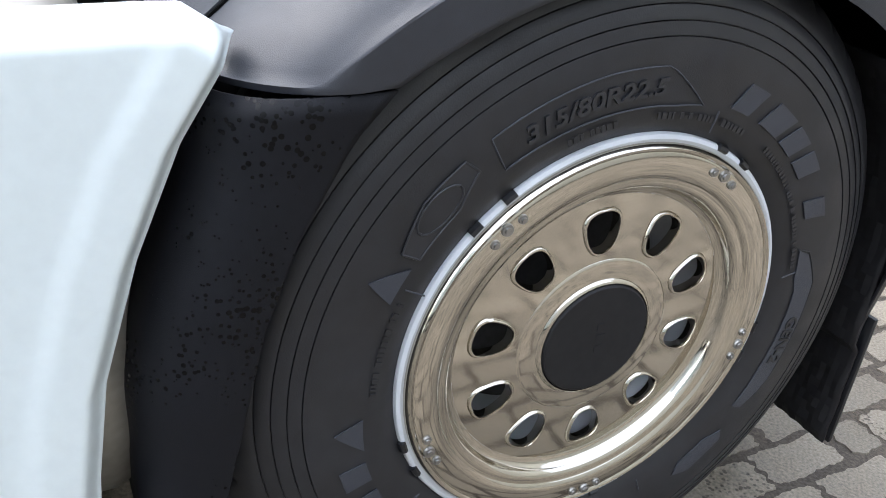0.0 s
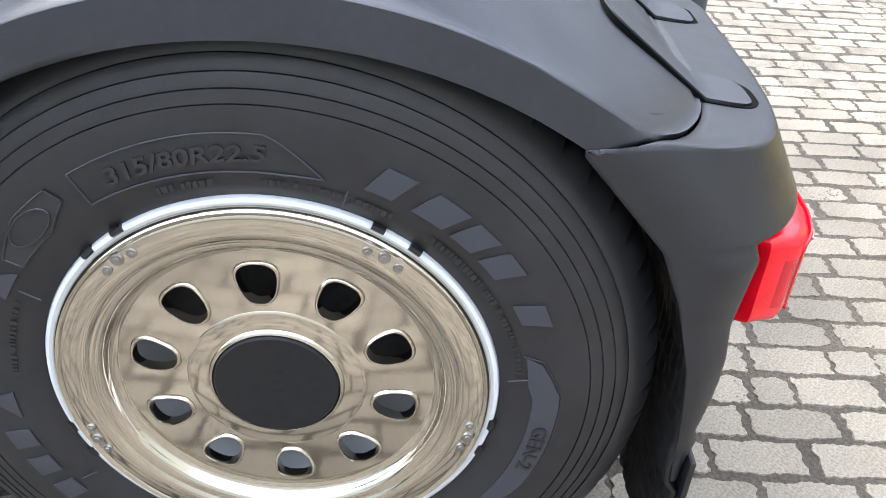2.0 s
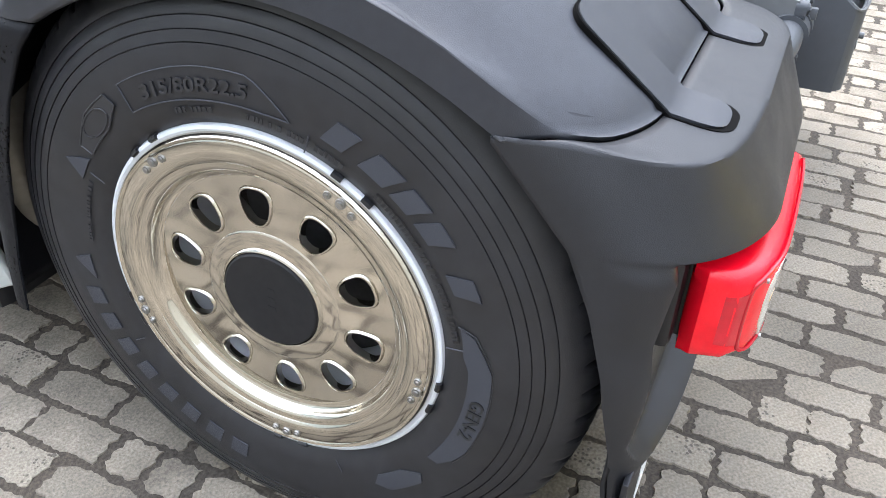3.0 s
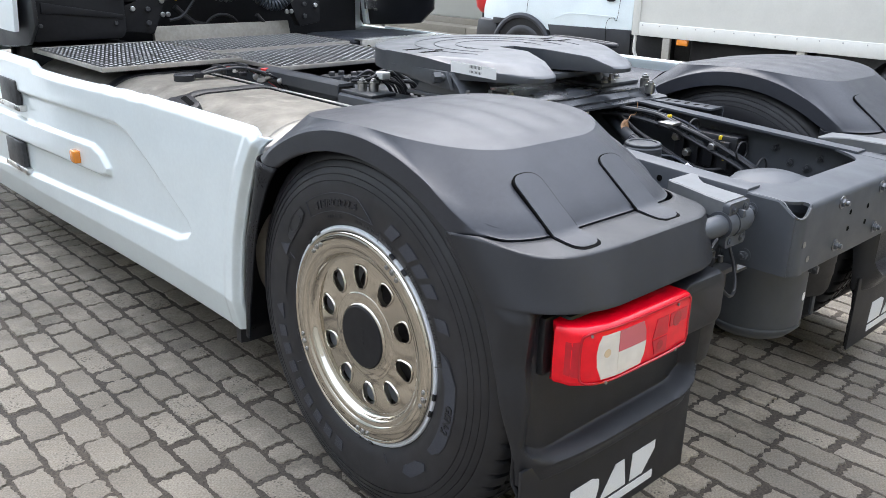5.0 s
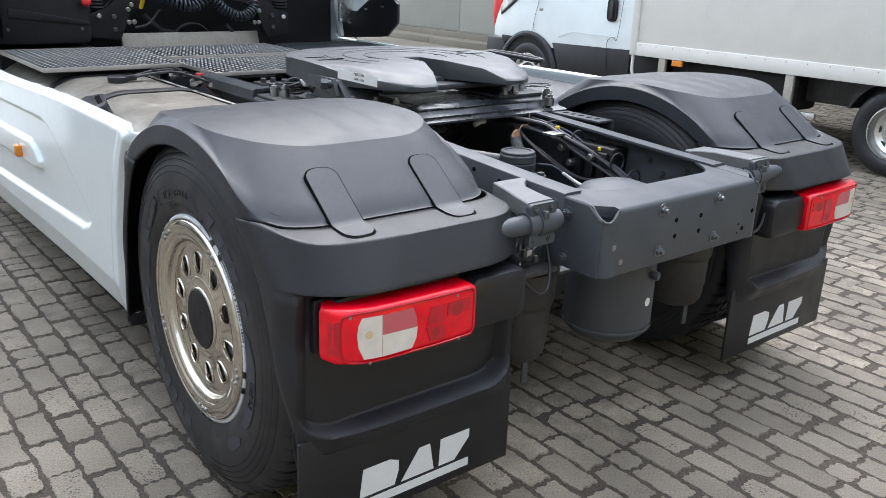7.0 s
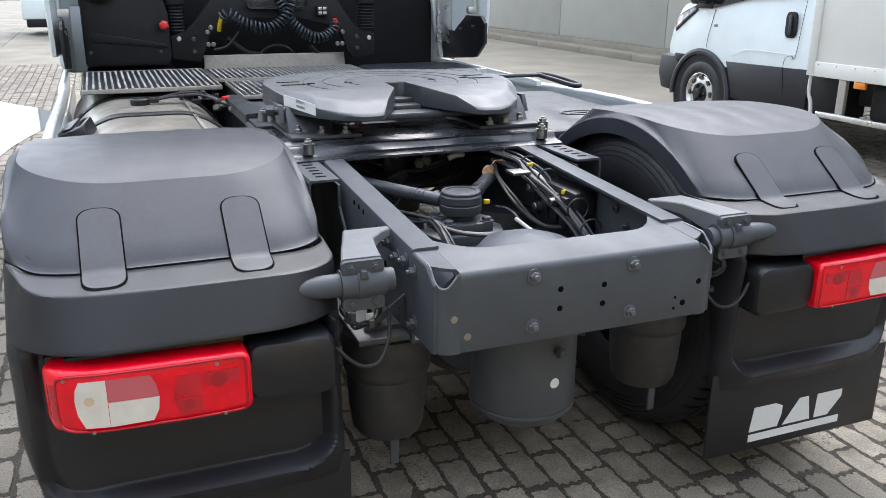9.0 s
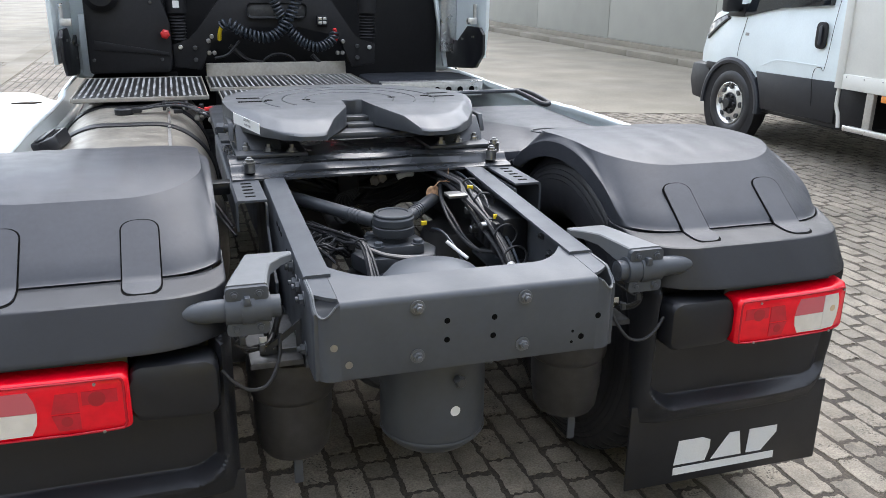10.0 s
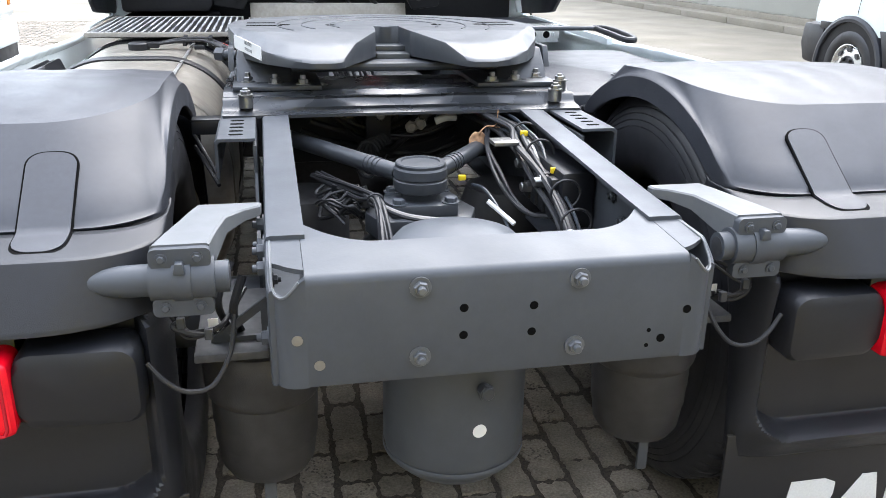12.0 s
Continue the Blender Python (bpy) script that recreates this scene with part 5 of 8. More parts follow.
# sliding face is bare; dark paint on walls and underside also holds their shade
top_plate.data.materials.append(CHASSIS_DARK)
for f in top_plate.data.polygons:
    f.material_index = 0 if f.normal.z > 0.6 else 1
for s in (-1, 1):
    bm = new_bm()
    prism(bm, [(0.42, 0.992), (0.70, 0.992), (0.66, 1.04), (0.60, 1.085), (0.50, 1.085), (0.46, 1.04)], "x", CX + s * 0.30, CX + s * 0.45, 0.006)
    box(bm, min(CX + s * 0.22, CX + s * 0.46), max(CX + s * 0.22, CX + s * 0.46), 0.35, 0.72, 0.991, 1.004, 0.003)
    prism(bm, [(0.47, 1.03), (0.70, 1.05), (0.80, 1.09), (0.50, 1.09)], "x", CX + s * 0.455, CX + s * 0.472, 0.002)
    part("pedestal", bm, CHASSIS_DARK, coupling, "dark cast pedestal under the plate")
bm = new_bm()
box(bm, CX - 0.05, CX + 0.05, 0.50, 0.56, 1.045, 1.07, 0.004)
box(bm, CX - 0.06, CX + 0.06, 0.57, 0.63, 1.06, 1.085, 0.004)
box(bm, CX - 0.30, CX + 0.30, 0.42, 0.90, 1.03, 1.055, 0.01)
part("lock_jaw", bm, CHASSIS_DARK, coupling)
for s in (-1, 1):
    for x0, x1, y in ((0.333, 0.42, 0.78), (0.315, 0.42, 0.69)):
        bm = new_bm()
        box(bm, min(CX + s * x0, CX + s * x1), max(CX + s * x0, CX + s * x1), y - 0.012, y + 0.012, FW_Z - 0.001, FW_Z + 0.0008)
        part("grease_slot", bm, GAPMAT, coupling)
    for x, y, r in ((0.305, 0.715, 0.016), (0.167, 0.70, 0.016)):
        bm = new_bm()
        cyl(bm, (CX + s * x, y, FW_Z - 0.001), (CX + s * x, y, FW_Z + 0.0009), r, seg=20)
        part("grease_hole", bm, GAPMAT, coupling)
bm = new_bm()
for r in (0.17, 0.255, 0.33):
    pts = [Vector((CX + r * math.cos(radians(a)), 0.70 + r * 1.02 * math.sin(radians(a)), FW_Z)) for a in range(-30, 211, 6)]
    tube(bm, pts, 0.0025, 6, raw=True)
part("grease_groove", bm, CHASSIS_DARK, coupling)
# label on the plate's edge
bm = new_bm()
e0, e1 = Vector((-0.452, 0.500, 1.090)), Vector((-0.380, 0.352, 1.072))
nrm = Vector((-0.85, -0.5, 0.1)).normalized() * 0.012
q = [e0 + nrm, e1 + nrm, e1 + nrm + Vector((0, 0, 0.036)), e0 + nrm + Vector((0, 0, 0.036))]
rings(bm, [[p - nrm * 0.2 for p in q], q], True, True, True)
part("label", bm, LABEL, coupling, "white bar-code label")
bm = new_bm()
for k in range(9):
    t = 0.42 + 0.03 * k
    a = e0.lerp(e1, t) + nrm * 1.05
    b = e0.lerp(e1, t + 0.014) + nrm * 1.05
    up = Vector((0, 0, 1))
    for z0, z1 in ((0.008, 0.016), (0.024, 0.034)):
        bm.faces.new([bm.verts.new(v) for v in (a + up * z0, b + up * z0, b + up * z1, a + up * z1)])
part("label_print", bm, INK, coupling)
# release handle
bm = new_bm()
tube(bm, [(0.40, 1.08, 1.072), (0.60, 1.19, 1.074), (0.75, 1.20, 1.075), (0.90, 1.195, 1.075)], 0.009, 8)
part("release_bar", bm, CHASSIS, coupling)
bm = new_bm()
tube(bm, [(0.885, 1.205, 1.075), (0.918, 1.18, 1.077), (0.915, 1.05, 1.078), (0.896, 0.90, 1.077), (0.876, 0.795, 1.075), (0.855, 0.772, 1.074), (0.842, 0.80, 1.074), (0.860, 0.93, 1.074), (0.880, 1.08, 1.074), (0.888, 1.18, 1.075)], 0.011, 10)
part("handle_grip", bm, CABLE, coupling, "black rubber grip of the release handle")
bm = new_bm()
cyl(bm, (-0.50, 0.52, 1.07), (-0.455, 0.50, 1.07), 0.014, seg=12, bevel=0.002)
cyl(bm, (-0.515, 0.527, 1.07), (-0.49, 0.515, 1.07), 0.02, seg=6, bevel=0.002)
part("edge_bolt", bm, CHASSIS_DARK, coupling)

# side skirts
def poly_dist(p, poly):
    """Signed distance to a polygon, inside positive."""
    x, y = p
    best, inside = 1e9, False
    for (ax, ay), (bx, by) in zip(poly, poly[1:] + poly[:1]):
        dx, dy = bx - ax, by - ay
        t = max(0, min(1, ((x - ax) * dx + (y - ay) * dy) / (dx * dx + dy * dy)))
        best = min(best, math.hypot(x - ax - t * dx, y - ay - t * dy))
        if (ay > y) != (by > y) and x < (bx - ax) * (y - ay) / (by - ay) + ax:
            inside = not inside
    return best if inside else -best


def step01(a, b, v):
    t = min(1, max(0, (v - a) / (b - a)))
    return t * t * (3 - 2 * t)


PANEL = [(4.6, 0.80), (2.5, 0.817), (1.52, 0.846), (1.42, 0.828), (1.25, 0.745), (0.965, 0.590), (0.945, 0.562), (0.975, 0.533), (1.06, 0.505), (2.27, 0.434), (4.6, 0.31)]
BAND = [(4.6, 0.64), (2.5, 0.685), (1.79, 0.710), (1.71, 0.688), (1.645, 0.640), (1.655, 0.612), (1.75, 0.596), (4.6, 0.50)]

def skirt_rear(z):
    pts = ((1.0, 0.468), (0.957, 0.468), (0.932, 0.483), (0.863, 0.528), (0.749, 0.579), (0.613, 0.624), (0.488, 0.646), (0.284, 0.668), (0.2, 0.675))
    for (za, ya), (zb, yb) in zip(pts, pts[1:]):
        if z >= zb:
            return ya + (yb - ya) * (za - z) / (za - zb)
    return 0.675


for right in (False, True):
    P = mirror(right)
    bm = new_bm()
    rows = []
    nu, nv = (60, 24) if right else (400, 120)
    for i in range(nu + 1):
        u = i / nu
        row = []
        for k in range(nv + 1):
            v = k / nv
            y_here = 0.47 + 3.2 * u ** 1.3
            zt = 0.957 + 0.035 * min(1.0, max(0.0, (y_here - 0.47) / 0.05)) - 0.036 * step01(0.9, 2.3, y_here) + 0.026 * step01(2.38, 2.46, y_here)
            zt += 0.0028 * sum(step01(0.06, 0.02, abs(y_here - q)) for q in (1.22, 1.42, 1.62))
            zb = 0.276 - 0.06 * step01(0.7, 3.4, y_here)
            z = zb + (zt - zb) * v
            y = skirt_rear(z) + 3.2 * u ** 1.3
            x = -1.247
            x += 0.020 * step01(-0.008, 0.014, poly_dist((y, z), PANEL))
            x -= 0.019 * step01(-0.009, 0.009, poly_dist((y, z), BAND))
            # the lower sill turns under, the upper edge turns in
            x += 0.030 * max(0.0, (0.16 - v) / 0.16) + 0.022 * step01(0.955, 1.0, v)
            # flange along the rear edge
            x += 0.024 * step01(0.022, 0.0, y - skirt_rear(z)) - 0.004 * step01(0.085, 0.055, y - skirt_rear(z))
            row.append(P(x, y, z))
        rows.append(row)
    rings(bm, rows, False)
    ob = part("side_skirt", bm, WHITE, truck, "glossy white side skirt with raised panels", angle=40)
    sol = ob.modifiers.new("thickness", "SOLIDIFY")
    sol.thickness, sol.offset = 0.022, -1.0 if not right else -1.0
    skirt = ob
    if not right:
        bm = new_bm()
        box(bm, -1.272, -1.240, 1.925, 1.985, 0.608, 0.662, 0.008)
        part("side_marker", bm, AMBER, skirt, "small amber side marker lamp")
        for y0, y1, z0, z1 in ((2.66, 2.90, 0.735, 0.865), (2.70, 2.94, 0.42, 0.56)):
            bm = new_bm()
            box(bm, -1.256, -1.230, y0, y1, z0, z1, 0.006)
            part("step_opening", bm, DARK, skirt, "dark step opening")
            bm = new_bm()
            box(bm, -1.262, -1.225, y0 - 0.04, y1 + 0.03, z0 - 0.012, z0 + 0.016, 0.004)
            part("step_tread", bm, ALU_BRIGHT, skirt)
        # black inner post behind the rear edge of the skirt
        bm = new_bm()
        rows = []
        for k in range(16):
            z = 0.22 + 0.66 * k / 15
            y = skirt_rear(max(z, 0.27)) + 0.030
            rows.append([(-1.215, y, z), (-1.19, y - 0.008, z), (-0.95, y - 0.008, z), (-0.95, y + 0.03, z), (-1.215, y + 0.03, z)])
        rings(bm, rows, True, True, True)
        part("skirt_post", bm, GUARD_DARK, skirt)
        bm = new_bm()
        box(bm, -1.21, -1.12, 0.53, 0.60, 0.84, 0.905, 0.01)
        cyl(bm, (-1.19, 0.545, 0.85), (-1.10, 0.545, 0.85), 0.02)
        part("skirt_hinge", bm, GUARD_DARK, skirt)

# fuel tank with two straps, filler cap
tank_ob = new("fuel_tank")
tank_ob.parent = truck
tagged(tank_ob, "dull aluminium fuel tank with black straps")
sec = rounded_rect(-1.205, -0.50, 0.30, 0.955, 0.255, 16)
bm = new_bm()
rows = []
for y, g in ((0.56, 0.12), (0.575, 0.05), (0.60, 0.012), (0.63, 0.0), (0.66, 0.0), (0.663, -0.004), (0.667, -0.004), (0.67, 0.0), (2.75, 0.0)):
    cx, cz = -0.8525, 0.6275
    rows.append([(cx + (x - cx) * (1 - g / 0.35), y, cz + (z - cz) * (1 - g / 0.33)) for x, z in sec])
rings(bm, rows, True, True, True)
part("tank_body", bm, TANK, tank_ob, "dull aluminium tank shell", angle=40)
for y in (1.335, 1.92):
    bm = new_bm()
    rows = []
    for yy, g in ((y - 0.030, 0.0), (y - 0.030, 0.006), (y - 0.012, 0.012), (y + 0.012, 0.012), (y + 0.030, 0.006), (y + 0.030, 0.0)):
        cx, cz = -0.8525, 0.6275
        rows.append([(cx + (x - cx) * (1 + g / 0.35), yy, cz + (z - cz) * (1 + g / 0.33)) for x, z in sec])
    rings(bm, rows)
    part("tank_strap", bm, GUARD_DARK, tank_ob, "black tank strap")
latch = Matrix.Translation((-1.135, 1.15, 0.925)) @ Matrix.Rotation(radians(-22), 4, "Y") @ Matrix.Rotation(radians(-12), 4, "Z")
bm = new_bm()
prism(bm, rounded_rect(-0.055, 0.055, -0.105, 0.105, 0.05, 8), "z", -0.02, 0.034, 0.008)
bmesh.ops.transform(bm, matrix=latch, verts=bm.verts)
cap = part("filler_cap", bm, GUARD_DARK, tank_ob, "black elongated filler cap")
bm = new_bm()
prism(bm, rounded_rect(-0.030, 0.012, -0.085, 0.085, 0.018, 6), "z", 0.034, 0.043, 0.004)
bmesh.ops.transform(bm, matrix=latch, verts=bm.verts)
part("latch_rib", bm, GUARD_DARK, cap)
bm = new_bm()
prism(bm, rounded_rect(0.020, 0.040, -0.06, 0.06, 0.009, 5), "z", 0.0335, 0.0355)
bmesh.ops.transform(bm, matrix=latch, verts=bm.verts)
part("latch_slot", bm, GAPMAT, cap)
bm = new_bm()
for y0, y1 in ((0.62, 1.30), (1.37, 1.885)):
    box(bm, -0.688, -0.676, y0, y1, 0.9535, 0.9565)
part("tank_seam", bm, ALU_BRIGHT, tank_ob)
# sender plug and its cable loom across the tank
bm = new_bm()
cyl(bm, (-0.88, 1.66, 0.95), (-0.88, 1.66, 0.985), 0.042, seg=24, bevel=0.006)
box(bm, -0.86, -0.80, 1.64, 1.68, 0.962, 0.985, 0.005)
part("sender_plug", bm, GUARD_DARK, tank_ob, "black sender plug")
for k, (dy, dz, m) in enumerate(((0.0, 0.0, CABLE), (0.02, 0.008, CABLE), (-0.02, 0.004, CABLE), (0.035, 0.0, RED_PLASTIC), (-0.04, 0.006, CABLE))):
    bm = new_bm()
    tube(bm, [(-0.82, 1.66 + dy * 0.3, 0.975), (-0.72, 1.67 + dy, 0.985 + dz), (-0.62, 1.68 + dy * 1.3, 0.985 + dz), (-0.54, 1.64 + dy * 2, 0.965), (-0.47, 1.64 + dy * 2, 0.92), (-0.44, 1.5, 0.85)], 0.0055 if m is CABLE else 0.0035, 8)
    part("loom_cable", bm, m, tank_ob)
for (x, y) in ((-0.70, 1.69), (-0.60, 1.68)):
    bm = new_bm()
    box(bm, x - 0.008, x + 0.008, y - 0.045, y + 0.05, 0.968, 1.004, 0.003)
    part("cable_tie", bm, CABLE, tank_ob)
for k, (x, y) in enumerate(((-0.64, 1.61), (-0.60, 1.74), (-0.545, 1.58), (-0.57, 1.71), (-0.50, 1.66), (-0.53, 1.76))):
    bm = new_bm()
    box(bm, -0.020, 0.020, -0.009, 0.009, -0.009, 0.009, 0.003, m=Matrix.Translation((x, y, 0.968)) @ Matrix.Rotation(0.9 * k, 4, "Z"))
    part("loom_plug", bm, (GUARD_DARK, LABEL, GUARD_DARK, ZINC, RED_PLASTIC, GUARD_DARK)[k], tank_ob)
for x, y in ((-0.56, 1.62), (-0.52, 1.72), (-0.50, 1.55)):
    bm = new_bm()
    cyl(bm, (x, y, 0.93), (x + 0.04, y - 0.05, 0.955), 0.014, seg=12, bevel=0.002)
    cyl(bm, (x + 0.01, y - 0.012, 0.937), (x + 0.025, y - 0.03, 0.945), 0.02, seg=6)
    part("pipe_fitting", bm, ZINC, tank_ob)

# battery and storage cover on the other side
bm = new_bm()
rows = []
poly = rounded_rect(0.47, 1.18, 0.50, 1.62, 0.06, 6)
cx, cy = 0.825, 1.06
for z, g in ((0.50, 0.0), (0.915, 0.0), (0.935, 0.01), (0.942, 0.03)):
    rows.append([(cx + (x - cx) * (1 - g), cy + (y - cy) * (1 - g), z) for x, y in poly])
rings(bm, rows, True, True, True)
cover = part("battery_cover", bm, GUARD, truck, "dark grey plastic cover with an oval emblem", angle=40)
bm = new_bm()
pts = [Vector((0.92 + 0.085 * math.cos(a), 0.86 + 0.05 * math.sin(a), 0.943)) for a in [2 * math.pi * k / 40 for k in range(41)]]
tube(bm, pts, 0.004, 6, raw=True)
box(bm, 0.88, 0.96, 0.855, 0.865, 0.942, 0.945)
part("emblem", bm, GUARD_DARK, cover)

# walkway gratings
def grating(x0, x1, y0, y1, z, nx, ny):
    bm = new_bm()
    box(bm, x0 + 0.012, x1 - 0.012, y0 + 0.012, y1 - 0.012, z - 0.022, z, 0.002)
    plate = part("walkway_grating", bm, GRATE, truck, "aluminium walkway grating with raised dimples")
    bm = new_bm()
    for a, b, c, d in ((x0, x1, y0, y0 + 0.007), (x0, x1, y1 - 0.007, y1), (x0, x0 + 0.007, y0 + 0.007, y1 - 0.007), (x1 - 0.007, x1, y0 + 0.007, y1 - 0.007)):
        box(bm, a, b, c, d, z - 0.018, z + 0.002, 0.002)
    part("grating_frame", bm, ALU, plate)
    bm = new_bm()
    for i in range(nx):
        for j in range(ny):
            x = x0 + 0.03 + (x1 - x0 - 0.06) * i / (nx - 1)
            y = y0 + 0.03 + (y1 - y0 - 0.06) * (j + 0.5 * (i % 2)) / (ny - 0.5)
            w, d = (0.0070, 0.0062) if (i + j // 3) % 4 else (0.005, 0.004)
            lo = [bm.verts.new((x + a * w, y + b * d, z - 0.001)) for a, b in ((-1, -1), (1, -1), (1, 1), (-1, 1))]
            hi = [bm.verts.new((x + a * w * 0.6, y + b * d * 0.6, z + 0.003)) for a, b in ((-1, -1), (1, -1), (1, 1), (-1, 1))]
            bm.faces.new(hi)
            for k in range(4):
                bm.faces.new((lo[k], lo[(k + 1) % 4], hi[(k + 1) % 4], hi[k]))
    tagged(part("dimple", bm, STUD, plate), kind="stuff")
    return plate


grating(-1.13, -0.485, 1.88, 2.74, 1.0, 21, 17)
grating(-0.46, 0.44, 2.30, 2.86, 0.985, 29, 11)
grating(-0.42, 0.42, 1.66, 2.28, 0.975, 27, 12)
bm = new_bm()
prism(bm, [(2.86, 0.965), (2.90, 0.965), (2.905, 1.055), (2.895, 1.062), (2.885, 1.055)], "x", CX - 0.44, CX + 0.42, 0.003)
part("kick_plate", bm, ALU, truck, "brushed aluminium kick plate")
bm = new_bm()
prism(bm, rounded_rect(0.47, 1.13, 2.30, 2.85, 0.10, 6), "z", 0.955, 0.985, 0.008)
part("step_cover", bm, GUARD, truck, "dark plastic cover beside the walkway")
bm = new_bm()
box(bm, 0.50, 1.12, 2.262, 2.285, 0.905, 0.992, 0.006)
box(bm, 0.50, 1.12, 2.262, 2.34, 0.986, 0.994, 0.003)
edge_strip = part("step_edge", bm, ALU_BRIGHT, truck, "silver step edge with a row of holes")
for k in range(8):
    bm = new_bm()
    cyl(bm, (0.545 + 0.072 * k, 2.263, 0.945), (0.545 + 0.072 * k, 2.2605, 0.945), 0.018, seg=16)
    part("step_hole", bm, GAPMAT, edge_strip)
bm = new_bm()
prism(bm, [(1.66, 0.985), (1.71, 0.99), (2.85, 0.995), (2.85, 0.975), (1.66, 0.96)], "x", 1.135, 1.16)
part("cover_edge", bm, WHITE, truck)

# cab, seen from behind
cab = new("cab")
cab.parent = truck
tagged(cab, "white cab with a dark rear wall")
bm = new_bm()
box(bm, CX - 1.24, CX + 1.24, 3.16, 5.25, 0.95, 3.45, 0.06, 3)
part("cab_shell", bm, WHITE, cab)
bm = new_bm()
box(bm, CX - 1.10, CX + 1.10, 3.10, 3.17, 0.60, 3.2, 0.02)
part("rear_wall", bm, INNER, cab, "black rear wall of the cab")
for right in (False, True):
    P = mirror(right)
    bm = new_bm()
    rows = []
    for z in (1.10, 1.3, 1.8, 2.6, 3.4):
        k = step01(1.05, 1.3, z)
        rows.append([P(-1.262, 2.60 - 0.05 * k, z), P(-1.255, 2.54 - 0.05 * k, z), P(-1.235, 2.54 - 0.05 * k, z), P(-1.215, 2.72, z), P(-1.205, 3.16, z), P(-1.240, 3.18, z)])
    rings(bm, rows, True, True, True)
    fairing = part("side_fairing", bm, WHITE, cab, "white side fairing at the cab corner")
    if right:
        bm = new_bm()
        box(bm, P(-1.10, 0, 0).x, P(-1.204, 0, 0).x, 2.98, 3.0, 1.10, 3.3, 0.004)
        part("fairing_plate", bm, ALU_BRIGHT, fairing, "ribbed aluminium plate inside the fairing")
    flap_edge = [(3.28, 1.115), (3.25, 1.165), (3.14, 1.218), (3.02, 1.175), (2.89, 1.172), (2.86, 1.20), (2.70, 1.285), (2.47, 1.288), (2.445, 1.265), (2.41, 1.25), (2.41, 1.13), (2.53, 1.040), (2.60, 1.030), (3.06, 0.990), (3.13, 0.990)]
    bm = new_bm()
    prism(bm, flap_edge, "x", P(-1.204, 0, 0).x, P(-1.186, 0, 0).x, 0.004)
    part("rubber_flap", bm, GUARD_DARK, fairing, "black rubber flap with small metal hooks")
    for y, z in ((3.12, 1.16), (3.03, 1.163), (2.78, 1.20), (2.58, 1.225), (2.98, 1.095), (2.90, 1.00)):
        bm = new_bm()
        box(bm, min(P(-1.1855, 0, 0).x, P(-1.178, 0, 0).x), max(P(-1.1855, 0, 0).x, P(-1.178, 0, 0).x), y - 0.016, y + 0.016, z - 0.006, z + 0.006, 0.002)
        part("flap_hook", bm, ZINC, fairing)
    bm = new_bm()
    cyl(bm, P(-1.20, 2.60, 1.30), P(-1.20, 2.60, 1.42), 0.012, seg=12)
    box(bm, min(P(-1.21, 0, 0).x, P(-1.15, 0, 0).x), max(P(-1.21, 0, 0).x, P(-1.15, 0, 0).x), 2.58, 2.62, 1.30, 1.34, 0.004)
    part("fairing_hinge", bm, ALU_BRIGHT, fairing)
    bm = new_bm()
    if right:
        prism(bm, [(1.02, 1.62), (1.04, 1.62), (1.145, 1.00), (1.115, 1.00)], "y", 3.02, 3.06, 0.004)
    else:
        prism(bm, [(3.02, 0.98), (3.12, 0.98), (3.12, 1.34), (3.06, 1.34), (3.02, 1.14)], "x", -1.16, -1.06, 0.006)
    part("corner_panel", bm, WHITE, cab)
# intake housing
bm = new_bm()
prism(bm, [(-1.10, 1.02), (-0.66, 1.02), (-0.64, 1.06), (-0.64, 1.30), (-0.70, 1.52), (-0.80, 1.56), (-1.06, 1.56), (-1.10, 1.50)], "y", 2.76, 3.10, 0.02)
prism(bm, [(-1.10, 0.86), (-0.62, 0.86), (-0.62, 1.00), (-1.10, 1.00)], "y", 2.82, 3.10, 0.01)
housing = part("intake_housing", bm, INNER, cab, "black plastic air intake housing")
bm = new_bm()
prism(bm, [(-1.06, 1.16), (-0.66, 1.12), (-0.66, 1.14), (-1.06, 1.21)], "y", 2.752, 2.765, 0.003)
part("housing_rib", bm, INNER, housing)
bm = new_bm()
cyl(bm, (-1.00, 2.70, 1.47), (-1.00, 3.10, 1.47), 0.10, seg=32, bevel=0.03)
part("intake_duct", bm, INNER, housing)
bm = new_bm()
cyl(bm, (-1.06, 2.66, 1.49), (-1.06, 2.72, 1.49), 0.025, seg=20, bevel=0.004)
part("blue_cap", bm, material("blue_plastic", (0.06, 0.16, 0.34), 0.4), housing)
for x, z in ((-1.07, 1.10), (-0.70, 1.10), (-0.74, 1.42)):
    bm = new_bm()
    cyl(bm, (x, 2.758, z), (x, 2.75, z), 0.010, seg=16, bevel=0.002)
    part("housing_screw", bm, DARK, housing)
bm = new_bm()
lathe(bm, [(0.014, 0.0), (0.026, 0.004), (0.028, 0.02), (0.016, 0.03), (0.0005, 0.032)], (-0.672, 2.745, 1.245), (0, -1, 0), 6)
lathe(bm, [(0.012, -0.1), (0.012, 0.0)], (-0.672, 2.745, 1.245), (0, -1, 0), 10)
part("red_knob", bm, RED_PLASTIC, cab, "red plastic coupling cap")
